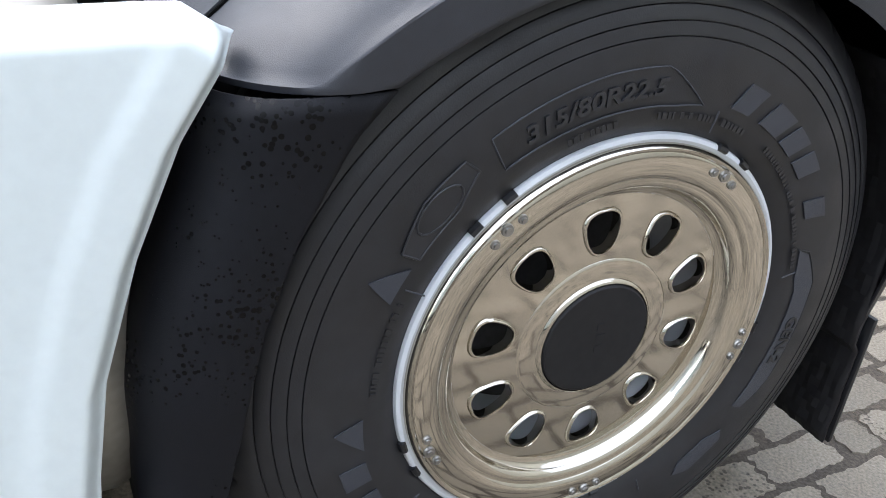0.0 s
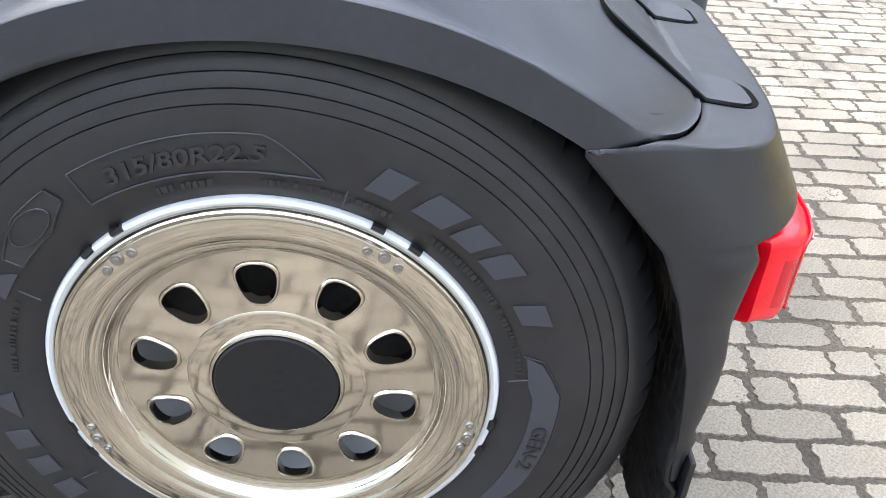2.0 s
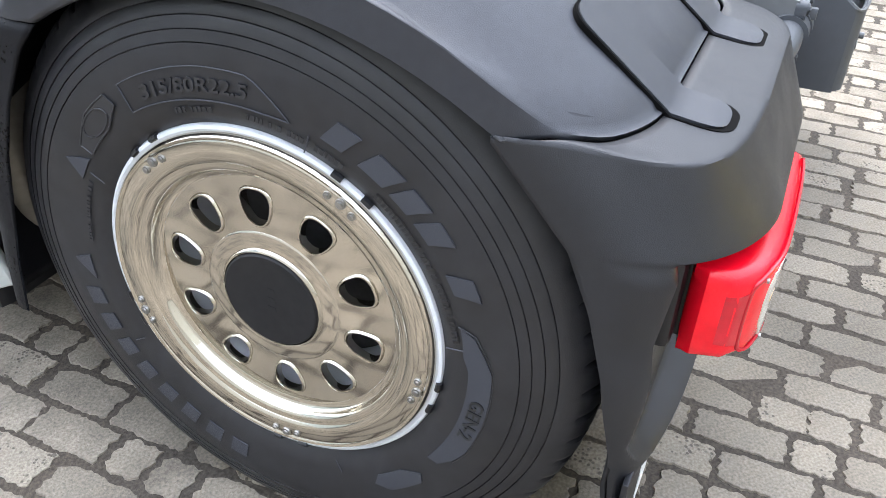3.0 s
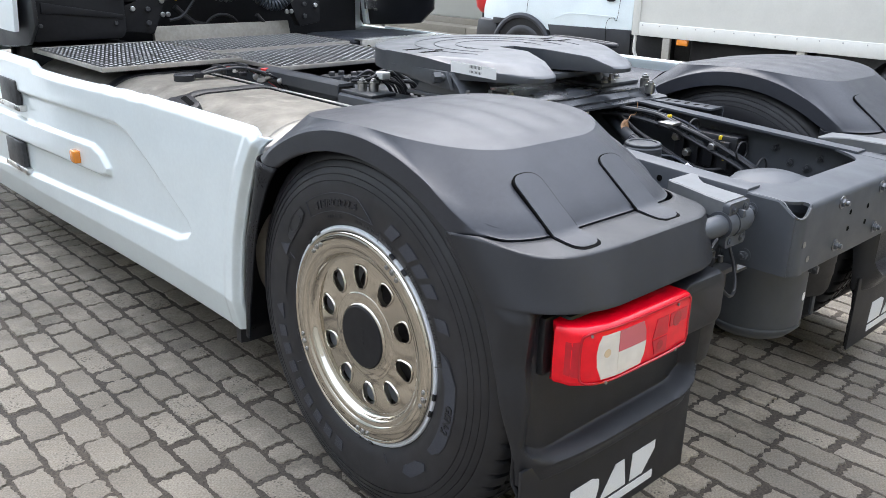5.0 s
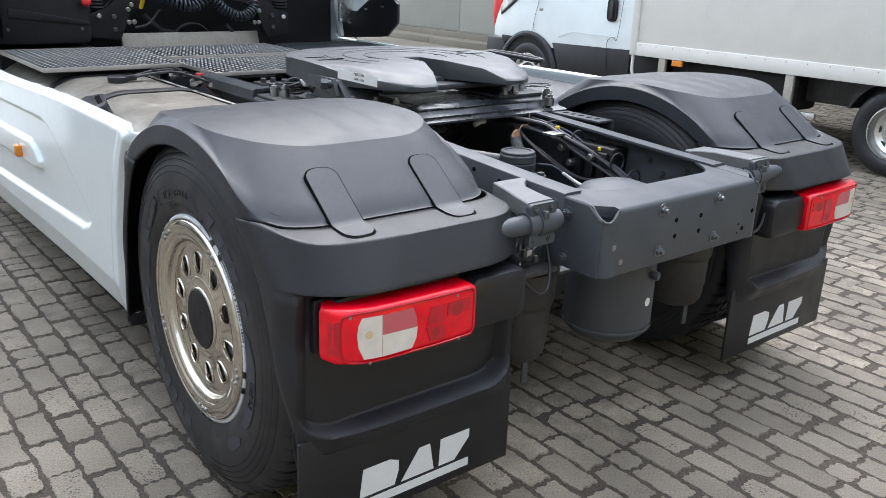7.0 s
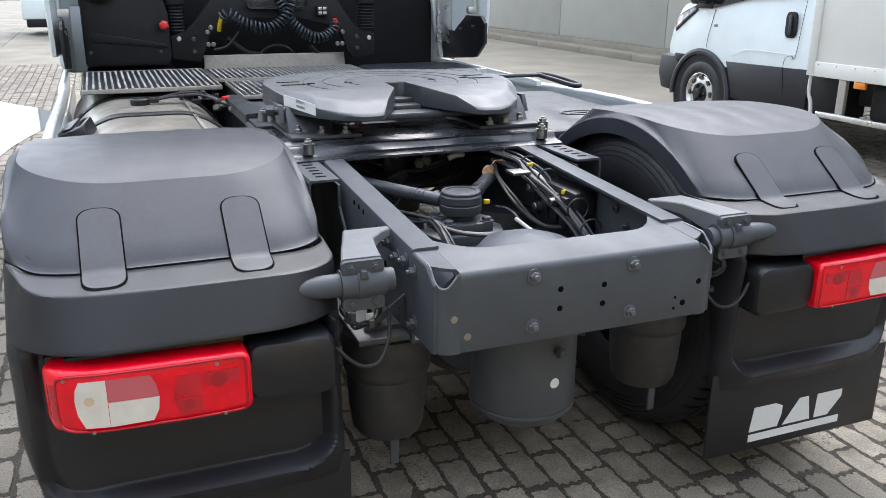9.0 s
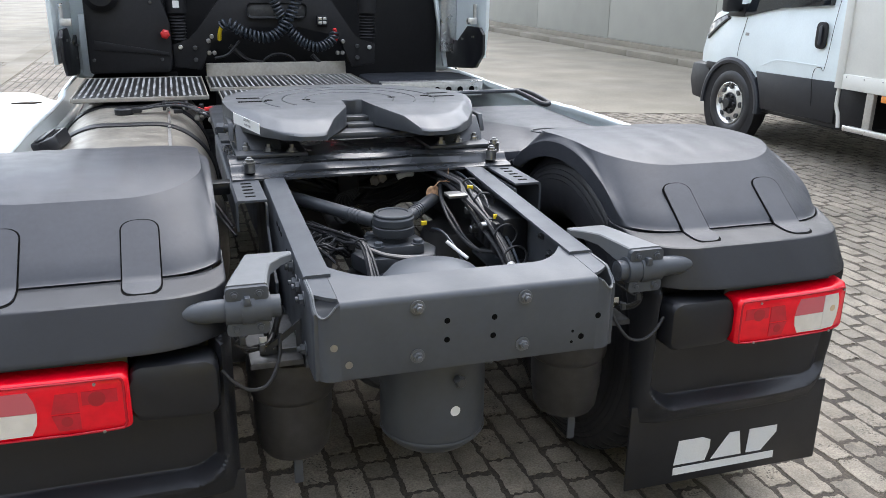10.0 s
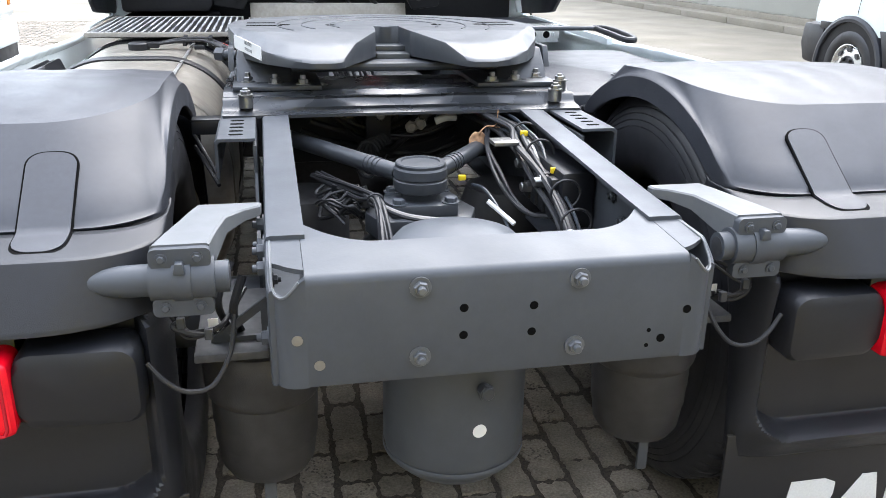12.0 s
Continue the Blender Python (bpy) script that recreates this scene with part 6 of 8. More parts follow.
# frame behind the cab
bm = new_bm()
prism(bm, [(-0.635, 1.05), (-0.635, 1.185), (-0.54, 1.205), (-0.49, 1.25), (-0.36, 1.43), (-0.30, 1.50), (0.26, 1.50), (0.32, 1.43), (0.44, 1.24), (0.49, 1.195), (0.585, 1.175), (0.585, 1.05), (0.44, 1.03), (0.40, 1.10),
           (0.375, 1.19), (0.30, 1.24), (0.12, 1.28), (-0.16, 1.28), (-0.34, 1.25), (-0.42, 1.19), (-0.45, 1.10), (-0.48, 1.03)], "y", 2.80, 2.86, 0.006)
tower = part("cab_frame", bm, INNER, cab, "black cast frame behind the cab")
bm = new_bm()
box(bm, -0.20, 0.16, 2.79, 2.805, 1.33, 1.42, 0.03)
part("frame_opening", bm, DARK, tower)
for x, z, m in ((-0.592, 1.165, ALU_BRIGHT), (0.548, 1.152, ALU_BRIGHT), (-0.43, 1.20, ZINC), (-0.41, 1.225, ZINC), (-0.43, 1.13, ZINC), (-0.40, 1.13, ZINC), (0.375, 1.12, ZINC), (0.345, 1.12, ZINC), (0.38, 1.19, ZINC), (-0.51, 1.16, DARK), (-0.51, 1.09, DARK), (0.47, 1.16, DARK), (0.47, 1.09, DARK)):
    bm = new_bm()
    cyl(bm, (x, 2.80, z), (x, 2.785, z), 0.0135, seg=16, bevel=0.003)
    part("frame_bolt", bm, m, tower)
for x in (-0.60, 0.545):
    bm = new_bm()
    cyl(bm, (x, 2.84, 1.36), (x, 2.84, 1.75), 0.058, seg=24)
    prof = []
    for k in range(9):
        prof += [(0.044, 1.20 + 0.018 * k), (0.052, 1.209 + 0.018 * k)]
    lathe(bm, prof, (x, 2.84, 0), (0, 0, 1), 24)
    part("cab_damper", bm, INNER, cab, "black cab damper with bellows", angle=60)
    bm = new_bm()
    box(bm, x - 0.018, x + 0.018, 2.778, 2.784, 1.39, 1.43)
    if x < 0:
        part("damper_label", bm, LABEL, cab)
    else:
        bm.free()


def coil(path, radius, wire, turns, mat, name):
    pts = spline(path, 24)
    lens = [0.0]
    for a, b in zip(pts, pts[1:]):
        lens.append(lens[-1] + (b - a).length)
    total = lens[-1]
    n = int(turns * 12)
    out = []
    j = 0
    side = Vector((0, 1, 0))
    for i in range(n + 1):
        s = total * i / n
        while j < len(lens) - 2 and lens[j + 1] < s:
            j += 1
        t = (s - lens[j]) / max(1e-6, lens[j + 1] - lens[j])
        p = pts[j].lerp(pts[j + 1], t)
        d = (pts[j + 1] - pts[j]).normalized()
        a = (side - d * side.dot(d)).normalized()
        b = d.cross(a)
        w = 2 * math.pi * turns * i / n
        out.append(p + (a * math.cos(w) + b * math.sin(w)) * radius)
    bm = new_bm()
    tube(bm, out, wire, 6, raw=True)
    return part(name, bm, mat, cab, "dark spiral air hose")


coil([(-0.355, 2.72, 1.285), (-0.31, 2.70, 1.305), (-0.23, 2.68, 1.255), (-0.11, 2.67, 1.225), (-0.02, 2.68, 1.26), (0.04, 2.69, 1.34), (0.09, 2.70, 1.45), (0.12, 2.72, 1.60)], 0.027, 0.0075, 30, HOSE, "spiral_hose")
coil([(0.315, 2.72, 1.25), (0.29, 2.70, 1.20), (0.20, 2.68, 1.165), (0.11, 2.69, 1.20), (0.04, 2.70, 1.27), (-0.02, 2.71, 1.38), (-0.07, 2.72, 1.55)], 0.025, 0.0075, 30, HOSE, "spiral_hose")
bm = new_bm()
tube(bm, [(-0.355, 2.72, 1.285), (-0.365, 2.73, 1.25), (-0.368, 2.76, 1.21)], 0.012, 10)
part("yellow_fitting", bm, YELLOW, cab, "yellow hose fitting")
bm = new_bm()
tube(bm, [(0.315, 2.72, 1.27), (0.325, 2.73, 1.24), (0.328, 2.76, 1.20)], 0.012, 10)
part("red_fitting", bm, RED_PLASTIC, cab, "red hose fitting")
bm = new_bm()
box(bm, 0.215, 0.285, 2.765, 2.80, 1.285, 1.345, 0.008)
lampo = part("work_lamp", bm, GUARD_DARK, cab, "small square work lamp")
for x in (0.236, 0.264):
    for z in (1.303, 1.328):
        bm = new_bm()
        box(bm, x - 0.011, x + 0.011, 2.760, 2.766, z - 0.009, z + 0.009, 0.002)
        part("lamp_cell", bm, ALU_BRIGHT, lampo)
for (a, b, r) in (((-0.30, 2.92, 1.16), (-0.1, 2.95, 1.05), 0.016), ((0.2, 2.9, 1.1), (0.35, 2.9, 1.02), 0.014), ((-0.25, 2.78, 1.2), (-0.40, 2.78, 1.10), 0.008)):
    bm = new_bm()
    tube(bm, [a, ((a[0] + b[0]) / 2, a[1], (a[2] + b[2]) / 2 - 0.03), b], r, 8)
    part("rear_pipe", bm, CABLE, cab)
bm = new_bm()
pts = [Vector((0.0 + 0.11 * math.cos(a), 2.95, 1.02 + 0.085 * math.sin(a))) for a in [math.pi * k / 20 for k in range(21)]]
tube(bm, pts, 0.009, 8, raw=True)
part("hose_arch", bm, CABLE, cab)
# dark gearbox and engine mass under the walkway, between the rails
bm = new_bm()
box(bm, -0.32, 0.30, 1.15, 3.4, 0.45, 0.86, 0.06)
cyl(bm, (CX, 0.36, 0.52), (CX, 1.2, 0.60), 0.06, seg=20)
part("gearbox", bm, DARK, truck, "dark gearbox and propeller shaft")
bm = new_bm()
box(bm, CX - 0.385, CX + 0.385, 0.78, 0.86, 0.68, 0.90, 0.01)
part("middle_crossmember", bm, CHASSIS_DARK, truck, "dark crossmember under the coupling")
bm = new_bm()
box(bm, -1.0, 1.0, 2.2, 4.8, 0.35, 0.62, 0.05)
part("underbody", bm, DARK, truck)

# wiring inside the frame
rnd = random.Random(11)


def cable(pts, r, mat=CABLE, name="chassis_cable", label=""):
    bm = new_bm()
    tube(bm, pts, r, 7, 7)
    return part(name, bm, mat, truck, label)


for k in range(13):
    o = rnd.uniform(-0.028, 0.028)
    q = rnd.uniform(-0.018, 0.018)
    o2, o3 = o + rnd.uniform(-0.02, 0.02), o + rnd.uniform(-0.014, 0.014)
    cable([(0.22 + o, 0.42, 0.915 + q), (0.245 + o2, 0.24, 0.915 + q), (0.265 + o3, 0.12, 0.905 + q), (0.262 + o2, 0.02, 0.885 + q), (0.268 + o3 * 0.7, -0.10, 0.845 + q), (0.277 + o * 0.6, -0.22, 0.80 + q), (0.275 + o * 0.6, -0.33, 0.745 + q), (0.272 + o, -0.42, 0.68)],
          rnd.choice((0.0045, 0.006, 0.0075)), CABLE if k % 4 else HOSE)
for k in range(2):
    cable([(0.215 + 0.012 * k, 0.26, 0.90), (0.195 + 0.004 * k, 0.17, 0.86), (0.190 + 0.016 * k, 0.06, 0.815), (0.205 + 0.010 * k, -0.04, 0.775), (0.235 + 0.004 * k, -0.11, 0.755), (0.275, -0.17, 0.765)], 0.0055)
# heap of looped cables and plugs beside the differential
for k in range(15):
    ox, oy, oz = rnd.uniform(-0.23, -0.17), rnd.uniform(0.02, 0.13), rnd.uniform(0.735, 0.785)
    ph, ra, rb = rnd.uniform(0, 6.3), rnd.uniform(0.025, 0.060), rnd.uniform(0.02, 0.045)
    cable([(ox + ra * math.cos(ph + 0.8 * q), oy + rb * math.sin(ph + 0.8 * q), oz + 0.014 * math.sin(1.7 * q + ph) - 0.002 * q) for q in range(7)], rnd.choice((0.0035, 0.0045, 0.006)))
for k in range(9):
    x, y, z = rnd.uniform(-0.24, -0.15), rnd.uniform(0.0, 0.14), rnd.uniform(0.735, 0.785)
    bm = new_bm()
    box(bm, -0.022, 0.022, -0.010, 0.010, -0.010, 0.010, 0.003, m=Matrix.Translation((x, y, z)) @ Matrix.Rotation(rnd.uniform(0, 3), 4, "Z") @ Matrix.Rotation(rnd.uniform(-0.4, 0.4), 4, "Y"))
    part("cable_plug", bm, GUARD_DARK, truck)
# hoses that sag between the rails under the coupling
for k in range(16):
    x0, x1 = rnd.uniform(-0.30, -0.08), rnd.uniform(0.02, 0.24)
    y, z, sag = rnd.uniform(0.52, 0.74), rnd.uniform(0.79, 0.90), rnd.uniform(0.02, 0.09)
    cable([(x0 + (x1 - x0) * q / 6, y + 0.02 * math.sin(q + k), z - sag * math.sin(math.pi * q / 6) + 0.004 * math.sin(3 * q + k)) for q in range(7)], rnd.choice((0.005, 0.007, 0.010)))
for k in range(5):
    cx, cz, ra = -0.10 + 0.012 * k, 0.775 + 0.006 * k, 0.055 - 0.004 * k
    cable([(cx + ra * 0.6 * math.cos(0.75 * q + 0.4), 0.42 + 0.01 * k, cz + ra * math.sin(0.75 * q + 0.4)) for q in range(8)], 0.0055)
for k in range(7):
    x, z = rnd.uniform(-0.22, 0.16), rnd.uniform(0.82, 0.91)
    bm = new_bm()
    cyl(bm, (x, 0.58, z), (x, 0.545, z), 0.014, seg=12, bevel=0.002)
    cyl(bm, (x, 0.56, z), (x, 0.55, z), 0.020, seg=6)
    part("pipe_union", bm, ZINC if k % 3 == 0 else CHASSIS_DARK, truck)
bm = new_bm()
box(bm, -0.09, -0.01, 0.55, 0.62, 0.79, 0.91, 0.008)
part("relay_box", bm, GUARD_DARK, truck, "black relay box")
bm = new_bm()
cyl(bm, (0.262, -0.315, 0.775), (0.262, -0.36, 0.745), 0.012, seg=12)
part("cable_sleeve", bm, LABEL, truck, "white sleeve on the cable bundle")
bm = new_bm()
tube(bm, [(0.13, -0.10, 0.79), (0.16, -0.12, 0.765), (0.185, -0.15, 0.745)], 0.006, 8)
part("white_tag", bm, LABEL, truck, "white tag on a loose cable")
bm = new_bm()
tube(bm, [(0.09, 0.36, 0.895), (0.12, 0.36, 0.905), (0.15, 0.37, 0.903)], 0.011, 10)
part("hose_end", bm, LABEL, truck, "white wrapped hose end")
# small black bracket between tank and frame, with its struts
bm = new_bm()
box(bm, -0.575, -0.500, 0.235, 0.250, 0.900, 0.938, 0.003)
box(bm, -0.575, -0.500, 0.235, 0.29, 0.934, 0.940, 0.002)
part("tank_bracket", bm, GUARD_DARK, truck, "black ribbed bracket beside the frame")
for p, q in (((-0.57, 0.24, 0.90), (-0.51, 0.10, 0.83)), ((-0.57, 0.24, 0.87), (-0.505, 0.05, 0.815))):
    bm = new_bm()
    cyl(bm, p, q, 0.005, seg=8)
    part("strut", bm, GUARD_DARK, truck)
# loom that leaves the heap, is tied, and parts over the axle
for k in range(6):
    o, q = rnd.uniform(-0.010, 0.010), rnd.uniform(-0.008, 0.008)
    run = [(-0.27 + o * 2, 0.20, 0.79 + q), (-0.21 + o, 0.10, 0.785 + q), (-0.165 + o, 0.0, 0.79 + q), (-0.140 + o * 0.6, -0.085, 0.80 + q * 0.6), (-0.137 + o, -0.17, 0.775 + q), (-0.145 + o * 2, -0.26, 0.73 + q), (-0.15 + o * 2, -0.34, 0.67)]
    cable([(x + rnd.uniform(-0.007, 0.007), y, z + rnd.uniform(-0.006, 0.006)) for x, y, z in run], rnd.choice((0.0035, 0.0045, 0.0055)))
for k in range(3):
    cable([(-0.16, -0.02, 0.795), (-0.135, -0.10 - 0.008 * k, 0.795), (-0.08, -0.155 - 0.008 * k, 0.782), (0.0, -0.17 - 0.008 * k, 0.772), (0.07, -0.15, 0.765)], 0.0055, CABLE if k else HOSE)
bm = new_bm()
tube(bm, [Vector((-0.1415 + 0.018 * math.cos(a), -0.085, 0.80 + 0.016 * math.sin(a))) for a in [2 * math.pi * k / 20 for k in range(21)]], 0.003, 6, raw=True)
part("cable_tie", bm, CABLE, truck)
cable([(0.12, 0.02, 0.80), (0.14, -0.05, 0.80), (0.17, -0.14, 0.74), (0.16, -0.2, 0.70)], 0.004, HOSE)
cable([(0.30, 0.20, 0.89), (0.34, 0.1, 0.86), (0.33, 0.0, 0.80), (0.30, -0.05, 0.74)], 0.007)
for x, y, z in ((0.268, 0.075, 0.915), (0.283, -0.135, 0.87), (0.27, -0.165, 0.80), (0.10, 0.05, 0.81)):
    bm = new_bm()
    box(bm, x - 0.010, x + 0.010, y - 0.005, y + 0.005, z - 0.007, z + 0.007, 0.002)
    part("yellow_tag", bm, YELLOW, truck, "yellow cable tag")
for y, z in ((0.12, 0.90), (-0.02, 0.885), (-0.22, 0.835), (-0.30, 0.79)):
    bm = new_bm()
    pts = [Vector((0.283 + 0.036 * math.cos(a), y, z + 0.034 * math.sin(a))) for a in [2 * math.pi * k / 20 for k in range(21)]]
    tube(bm, pts, 0.0035, 6, raw=True)
    part("cable_tie", bm, CABLE, truck)
bm = new_bm()
box(bm, 0.28, 0.365, -0.20, 0.05, 0.74, 0.88, 0.012)
for k in range(4):
    box(bm, 0.262, 0.282, -0.18 + 0.06 * k, -0.14 + 0.06 * k, 0.76, 0.86, 0.005)
valve = part("valve_block", bm, GUARD_DARK, truck, "black valve block on the rail")
for y, z in ((-0.12, 0.84), (-0.02, 0.80), (0.03, 0.85)):
    bm = new_bm()
    cyl(bm, (0.275, y, z), (0.235, y - 0.005, z), 0.012, seg=12, bevel=0.002)
    cyl(bm, (0.262, y, z), (0.25, y, z), 0.017, seg=6)
    part("valve_port", bm, ZINC, valve)
bm = new_bm()
box(bm, 0.17, 0.235, 0.0, 0.06, 0.90, 0.91, 0.002)
part("cable_bracket", bm, ZINC, truck)
bm = new_bm()
box(bm, -0.06, 0.04, 0.70, 0.78, 0.80, 0.90, 0.01)
for k in range(3):
    cyl(bm, (-0.02 + 0.03 * k, 0.70, 0.85), (-0.02 + 0.03 * k, 0.66, 0.85), 0.014, seg=12)
part("junction_valve", bm, CHASSIS_DARK, truck)
for s in (-1, 1):
    bm = new_bm()
    tube(bm, [(CX + s * 0.43, -0.52, 0.80), (CX + s * 0.45, -0.54, 0.74), (CX + s * 0.44, -0.50, 0.68)], 0.008, 8)
    tube(bm, [(CX + s * 0.45, -0.50, 0.82), (CX + s * 0.475, -0.54, 0.76), (CX + s * 0.46, -0.50, 0.68)], 0.007, 8)
    part("outer_cable", bm, CABLE, truck)
    bm = new_bm()
    box(bm, min(CX + s * 0.475, CX + s * 0.493), max(CX + s * 0.475, CX + s * 0.493), -0.575, -0.572, 0.716, 0.742)
    part("cable_label", bm, LABEL, truck)

# fittings between the fuel tank and the rails
for x, y in ((-0.445, 1.02), (-0.415, 0.985)):
    bm = new_bm()
    cyl(bm, (x, y, 0.940), (x, y, 0.988), 0.019, seg=20, bevel=0.003)
    hexbolt(bm, (x, y, 0.988), (0, 0, 1), 0.014, 0.012, stud=0.006)
    part("spacer_bolt", bm, ZINC, truck)
bm = new_bm()
prism(bm, [(-0.49, 0.90), (-0.37, 0.90), (-0.37, 1.10), (-0.49, 1.10)], "z", 0.945, 0.955, 0.002)
part("end_plate", bm, CHASSIS_DARK, truck, "dark end plate on the angle iron")
bm = new_bm()
prism(bm, [(-0.50, 0.925), (-0.50, 0.968), (-0.49, 0.974), (-0.425, 0.974), (-0.415, 0.965), (-0.415, 0.925), (-0.423, 0.925), (-0.423, 0.962), (-0.492, 0.962), (-0.492, 0.925)], "y", 1.11, 1.72)
part("cable_channel", bm, CHASSIS_DARK, truck, "dark grey folded cable channel")
for x, y, w in ((-0.24, 1.50, 0.05), (-0.17, 1.44, 0.035), (-0.29, 1.33, 0.04)):
    bm = new_bm()
    box(bm, x - w, x + w, y - 0.04, y + 0.04, 0.86, 0.945, 0.008)
    for q in (-0.5, 0.5):
        cyl(bm, (x + q * w, y - 0.02, 0.94), (x + q * w, y - 0.02, 0.965), 0.014, seg=12, bevel=0.003)
    valve_box = part("relay_valve", bm, DARK, truck, "dark relay valve between the rails")
    for q in (-0.5, 0.5):
        bm = new_bm()
        cyl(bm, (x + q * w, y - 0.04, 0.915), (x + q * w, y - 0.075, 0.92), 0.011, seg=12, bevel=0.002)
        part("valve_port", bm, ZINC, valve_box)
for k in range(10):
    x0, y0, z0 = rnd.uniform(-0.31, -0.15), rnd.uniform(1.28, 1.46), rnd.uniform(0.90, 0.95)
    x1, y1 = rnd.uniform(-0.14, 0.04), rnd.uniform(1.18, 1.32)
    cable([(x0, y0, z0), (x0 + 0.03, y0 - 0.07, z0 + rnd.uniform(0.0, 0.04)), ((x0 + x1) / 2, (y0 + y1) / 2 - 0.03, z0 + rnd.uniform(0.0, 0.05)), (x1 - 0.03, y1 + 0.03, 0.95 + rnd.uniform(-0.02, 0.02)), (x1, y1, 0.92), (x1 + 0.02, y1 - 0.02, 0.86)], rnd.choice((0.005, 0.007, 0.009)))
bm = new_bm()
box(bm, -0.20, -0.155, 1.20, 1.25, 0.955, 0.985, 0.004)
part("cable_connector", bm, LABEL, truck, "white cable connector")
bm = new_bm()
cyl(bm, (0.02, 1.42, 0.985), (0.06, 1.40, 0.99), 0.016, seg=14, bevel=0.003)
part("red_cap", bm, RED_PLASTIC, truck, "red protective cap on a pipe end")

# a dry leaf caught on a twig
leaf = thing("dry_leaf", "dry curled brown leaf caught on a cable", "leaf", (0.18, 0.195, 0.865))
bm = new_bm()
rows = []
for i in range(9):
    t = i / 8
    w = 0.026 * math.sin(math.pi * min(1, t * 0.92 + 0.08)) ** 0.7
    row = []
    for k in range(5):
        s = k / 4 * 2 - 1
        row.append((s * w, 0.012 * s * s + 0.004 * math.sin(6 * t), 0.03 - 0.06 * t))
    rows.append(row)
rings(bm, rows, False)
ob = part("blade", bm, LEAF, leaf)
sol = ob.modifiers.new("thickness", "SOLIDIFY")
sol.thickness = 0.001
bm = new_bm()
tube(bm, [(0.0, 0.0, 0.03), (0.02, 0.005, 0.045), (0.045, 0.0, 0.05), (0.05, 0.0, 0.09)], 0.0016, 6)
tube(bm, [(0.02, 0.005, 0.045), (0.06, 0.01, 0.04)], 0.0012, 6)
part("stalk", bm, LEAF, leaf)

# ---- surroundings ----
WALL_X = 9.3
bm = new_bm()
box(bm, WALL_X, WALL_X + 0.3, -30, 62, 0.22, 7.0)
wall = tagged(part("wall_east", bm, CLADDING), "pale grey panelled hall wall", "wall", kind="structure")
for k in range(22):
    y0 = -29.9 + 4.15 * k
    bm = new_bm()
    box(bm, WALL_X - 0.012, WALL_X - 0.001, y0 + 0.012, y0 + 4.138, 0.24, 6.9, 0.003)
    part("wall_panel", bm, CLADDING, wall)
bm = new_bm()
box(bm, WALL_X - 0.06, WALL_X + 0.3, -30, 62, GROUND - 0.1, 0.215, 0.01)
tagged(part("wall_plinth", bm, CONCRETE), "low concrete plinth under the hall wall", "plinth", kind="structure")
for k in range(26):
    bm = new_bm()
    box(bm, WALL_X - 0.50, WALL_X - 0.07, -6 + 2.0 * k, -6 + 2.0 * k + 1.985, GROUND - 0.1, 0.10, 0.012)
    tagged(part("kerb_stone", bm, CONCRETE), "weathered concrete kerb stone along the hall", "kerb", "kerb stones along the hall")

# unseen walls, added to keep low sky light off the rear and left sides
bm = new_bm()
box(bm, -11, WALL_X, -12.3, -12.0, GROUND - 0.1, 10.0)
tagged(part("wall_south", bm, CLADDING), "unseen grey wall added to block low sky from behind", "wall", kind="structure")
bm = new_bm()
box(bm, -11.3, -11.0, -12.3, 30, GROUND - 0.1, 8.0)
tagged(part("wall_west", bm, CLADDING), "unseen grey wall added to block low sky from the left", "wall", kind="structure")

# ---- box van ----
van = thing("box_van", "white box van with black lower cladding parked beside the truck", "van", (0.022, -0.02, 0))
VX = 4.99


def slab_part(name, poly, x0, x1, mat, parent, label="", bevel=0.02):
    bm = new_bm()
    prism(bm, poly, "x", x0, x1, bevel)
    return part(name, bm, mat, parent, label)


def van_side_x(y, z):
    # the body tucks in towards the roof and the nose
    return VX + 0.05 * step01(1.2, 2.1, z) * 3 + 0.20 * step01(5.45, 6.1, y) + 0.03 * math.cos(min(1.0, abs(z - 0.85) / 0.5) * math.pi) * -0.5


bm = new_bm()
prof = [(3.62, 0.64), (3.62, 2.20), (4.25, 2.24), (4.55, 2.10), (5.06, 1.50), (5.30, 1.33), (5.56, 1.24), (5.72, 1.12), (5.84, 0.98), (5.93, 0.82), (5.95, 0.66)]
dense = []
for (ya, za), (yb, zb) in zip(prof, prof[1:] + prof[:1]):
    for k in range(8):
        dense.append((ya + (yb - ya) * k / 8, za + (zb - za) * k / 8))
near = [(van_side_x(y, z), y, z) for y, z in dense]
far = [(2 * 6.0 - van_side_x(y, z), y, z) for y, z in dense]
cen = (4.8, 1.2)
inner = [(van_side_x(y, z) + 0.03, cen[0] + (y - cen[0]) * 0.99, cen[1] + (z - cen[1]) * 0.985) for y, z in dense]
vs = rings(bm, [near, far], True, False, True)
# near side as a grid of nested rings so that it can bulge
prev = vs[0]
for s in (0.94, 0.85, 0.7, 0.5, 0.3, 0.1):
    row = []
    for y, z in dense:
        yy, zz = cen[0] + (y - cen[0]) * s, cen[1] + (z - cen[1]) * s
        row.append(bm.verts.new((van_side_x(yy, zz) - 0.02 * (1 - s), yy, zz)))
    for i in range(len(dense)):
        j = (i + 1) % len(dense)
        bm.faces.new((prev[i], prev[j], row[j], row[i]))
    prev = row
bm.faces.new(prev)
part("cab_body", bm, WHITE, van, "white van cab", angle=45)
side = VX - 0.012
slab_part("lower_cladding", [(3.62, 0.36), (4.63, 0.35), (4.66, 0.52), (4.76, 0.71), (3.62, 0.73)], side - 0.008, side + 0.2, GUARD_REAR, van, "black plastic door cladding", 0.010)
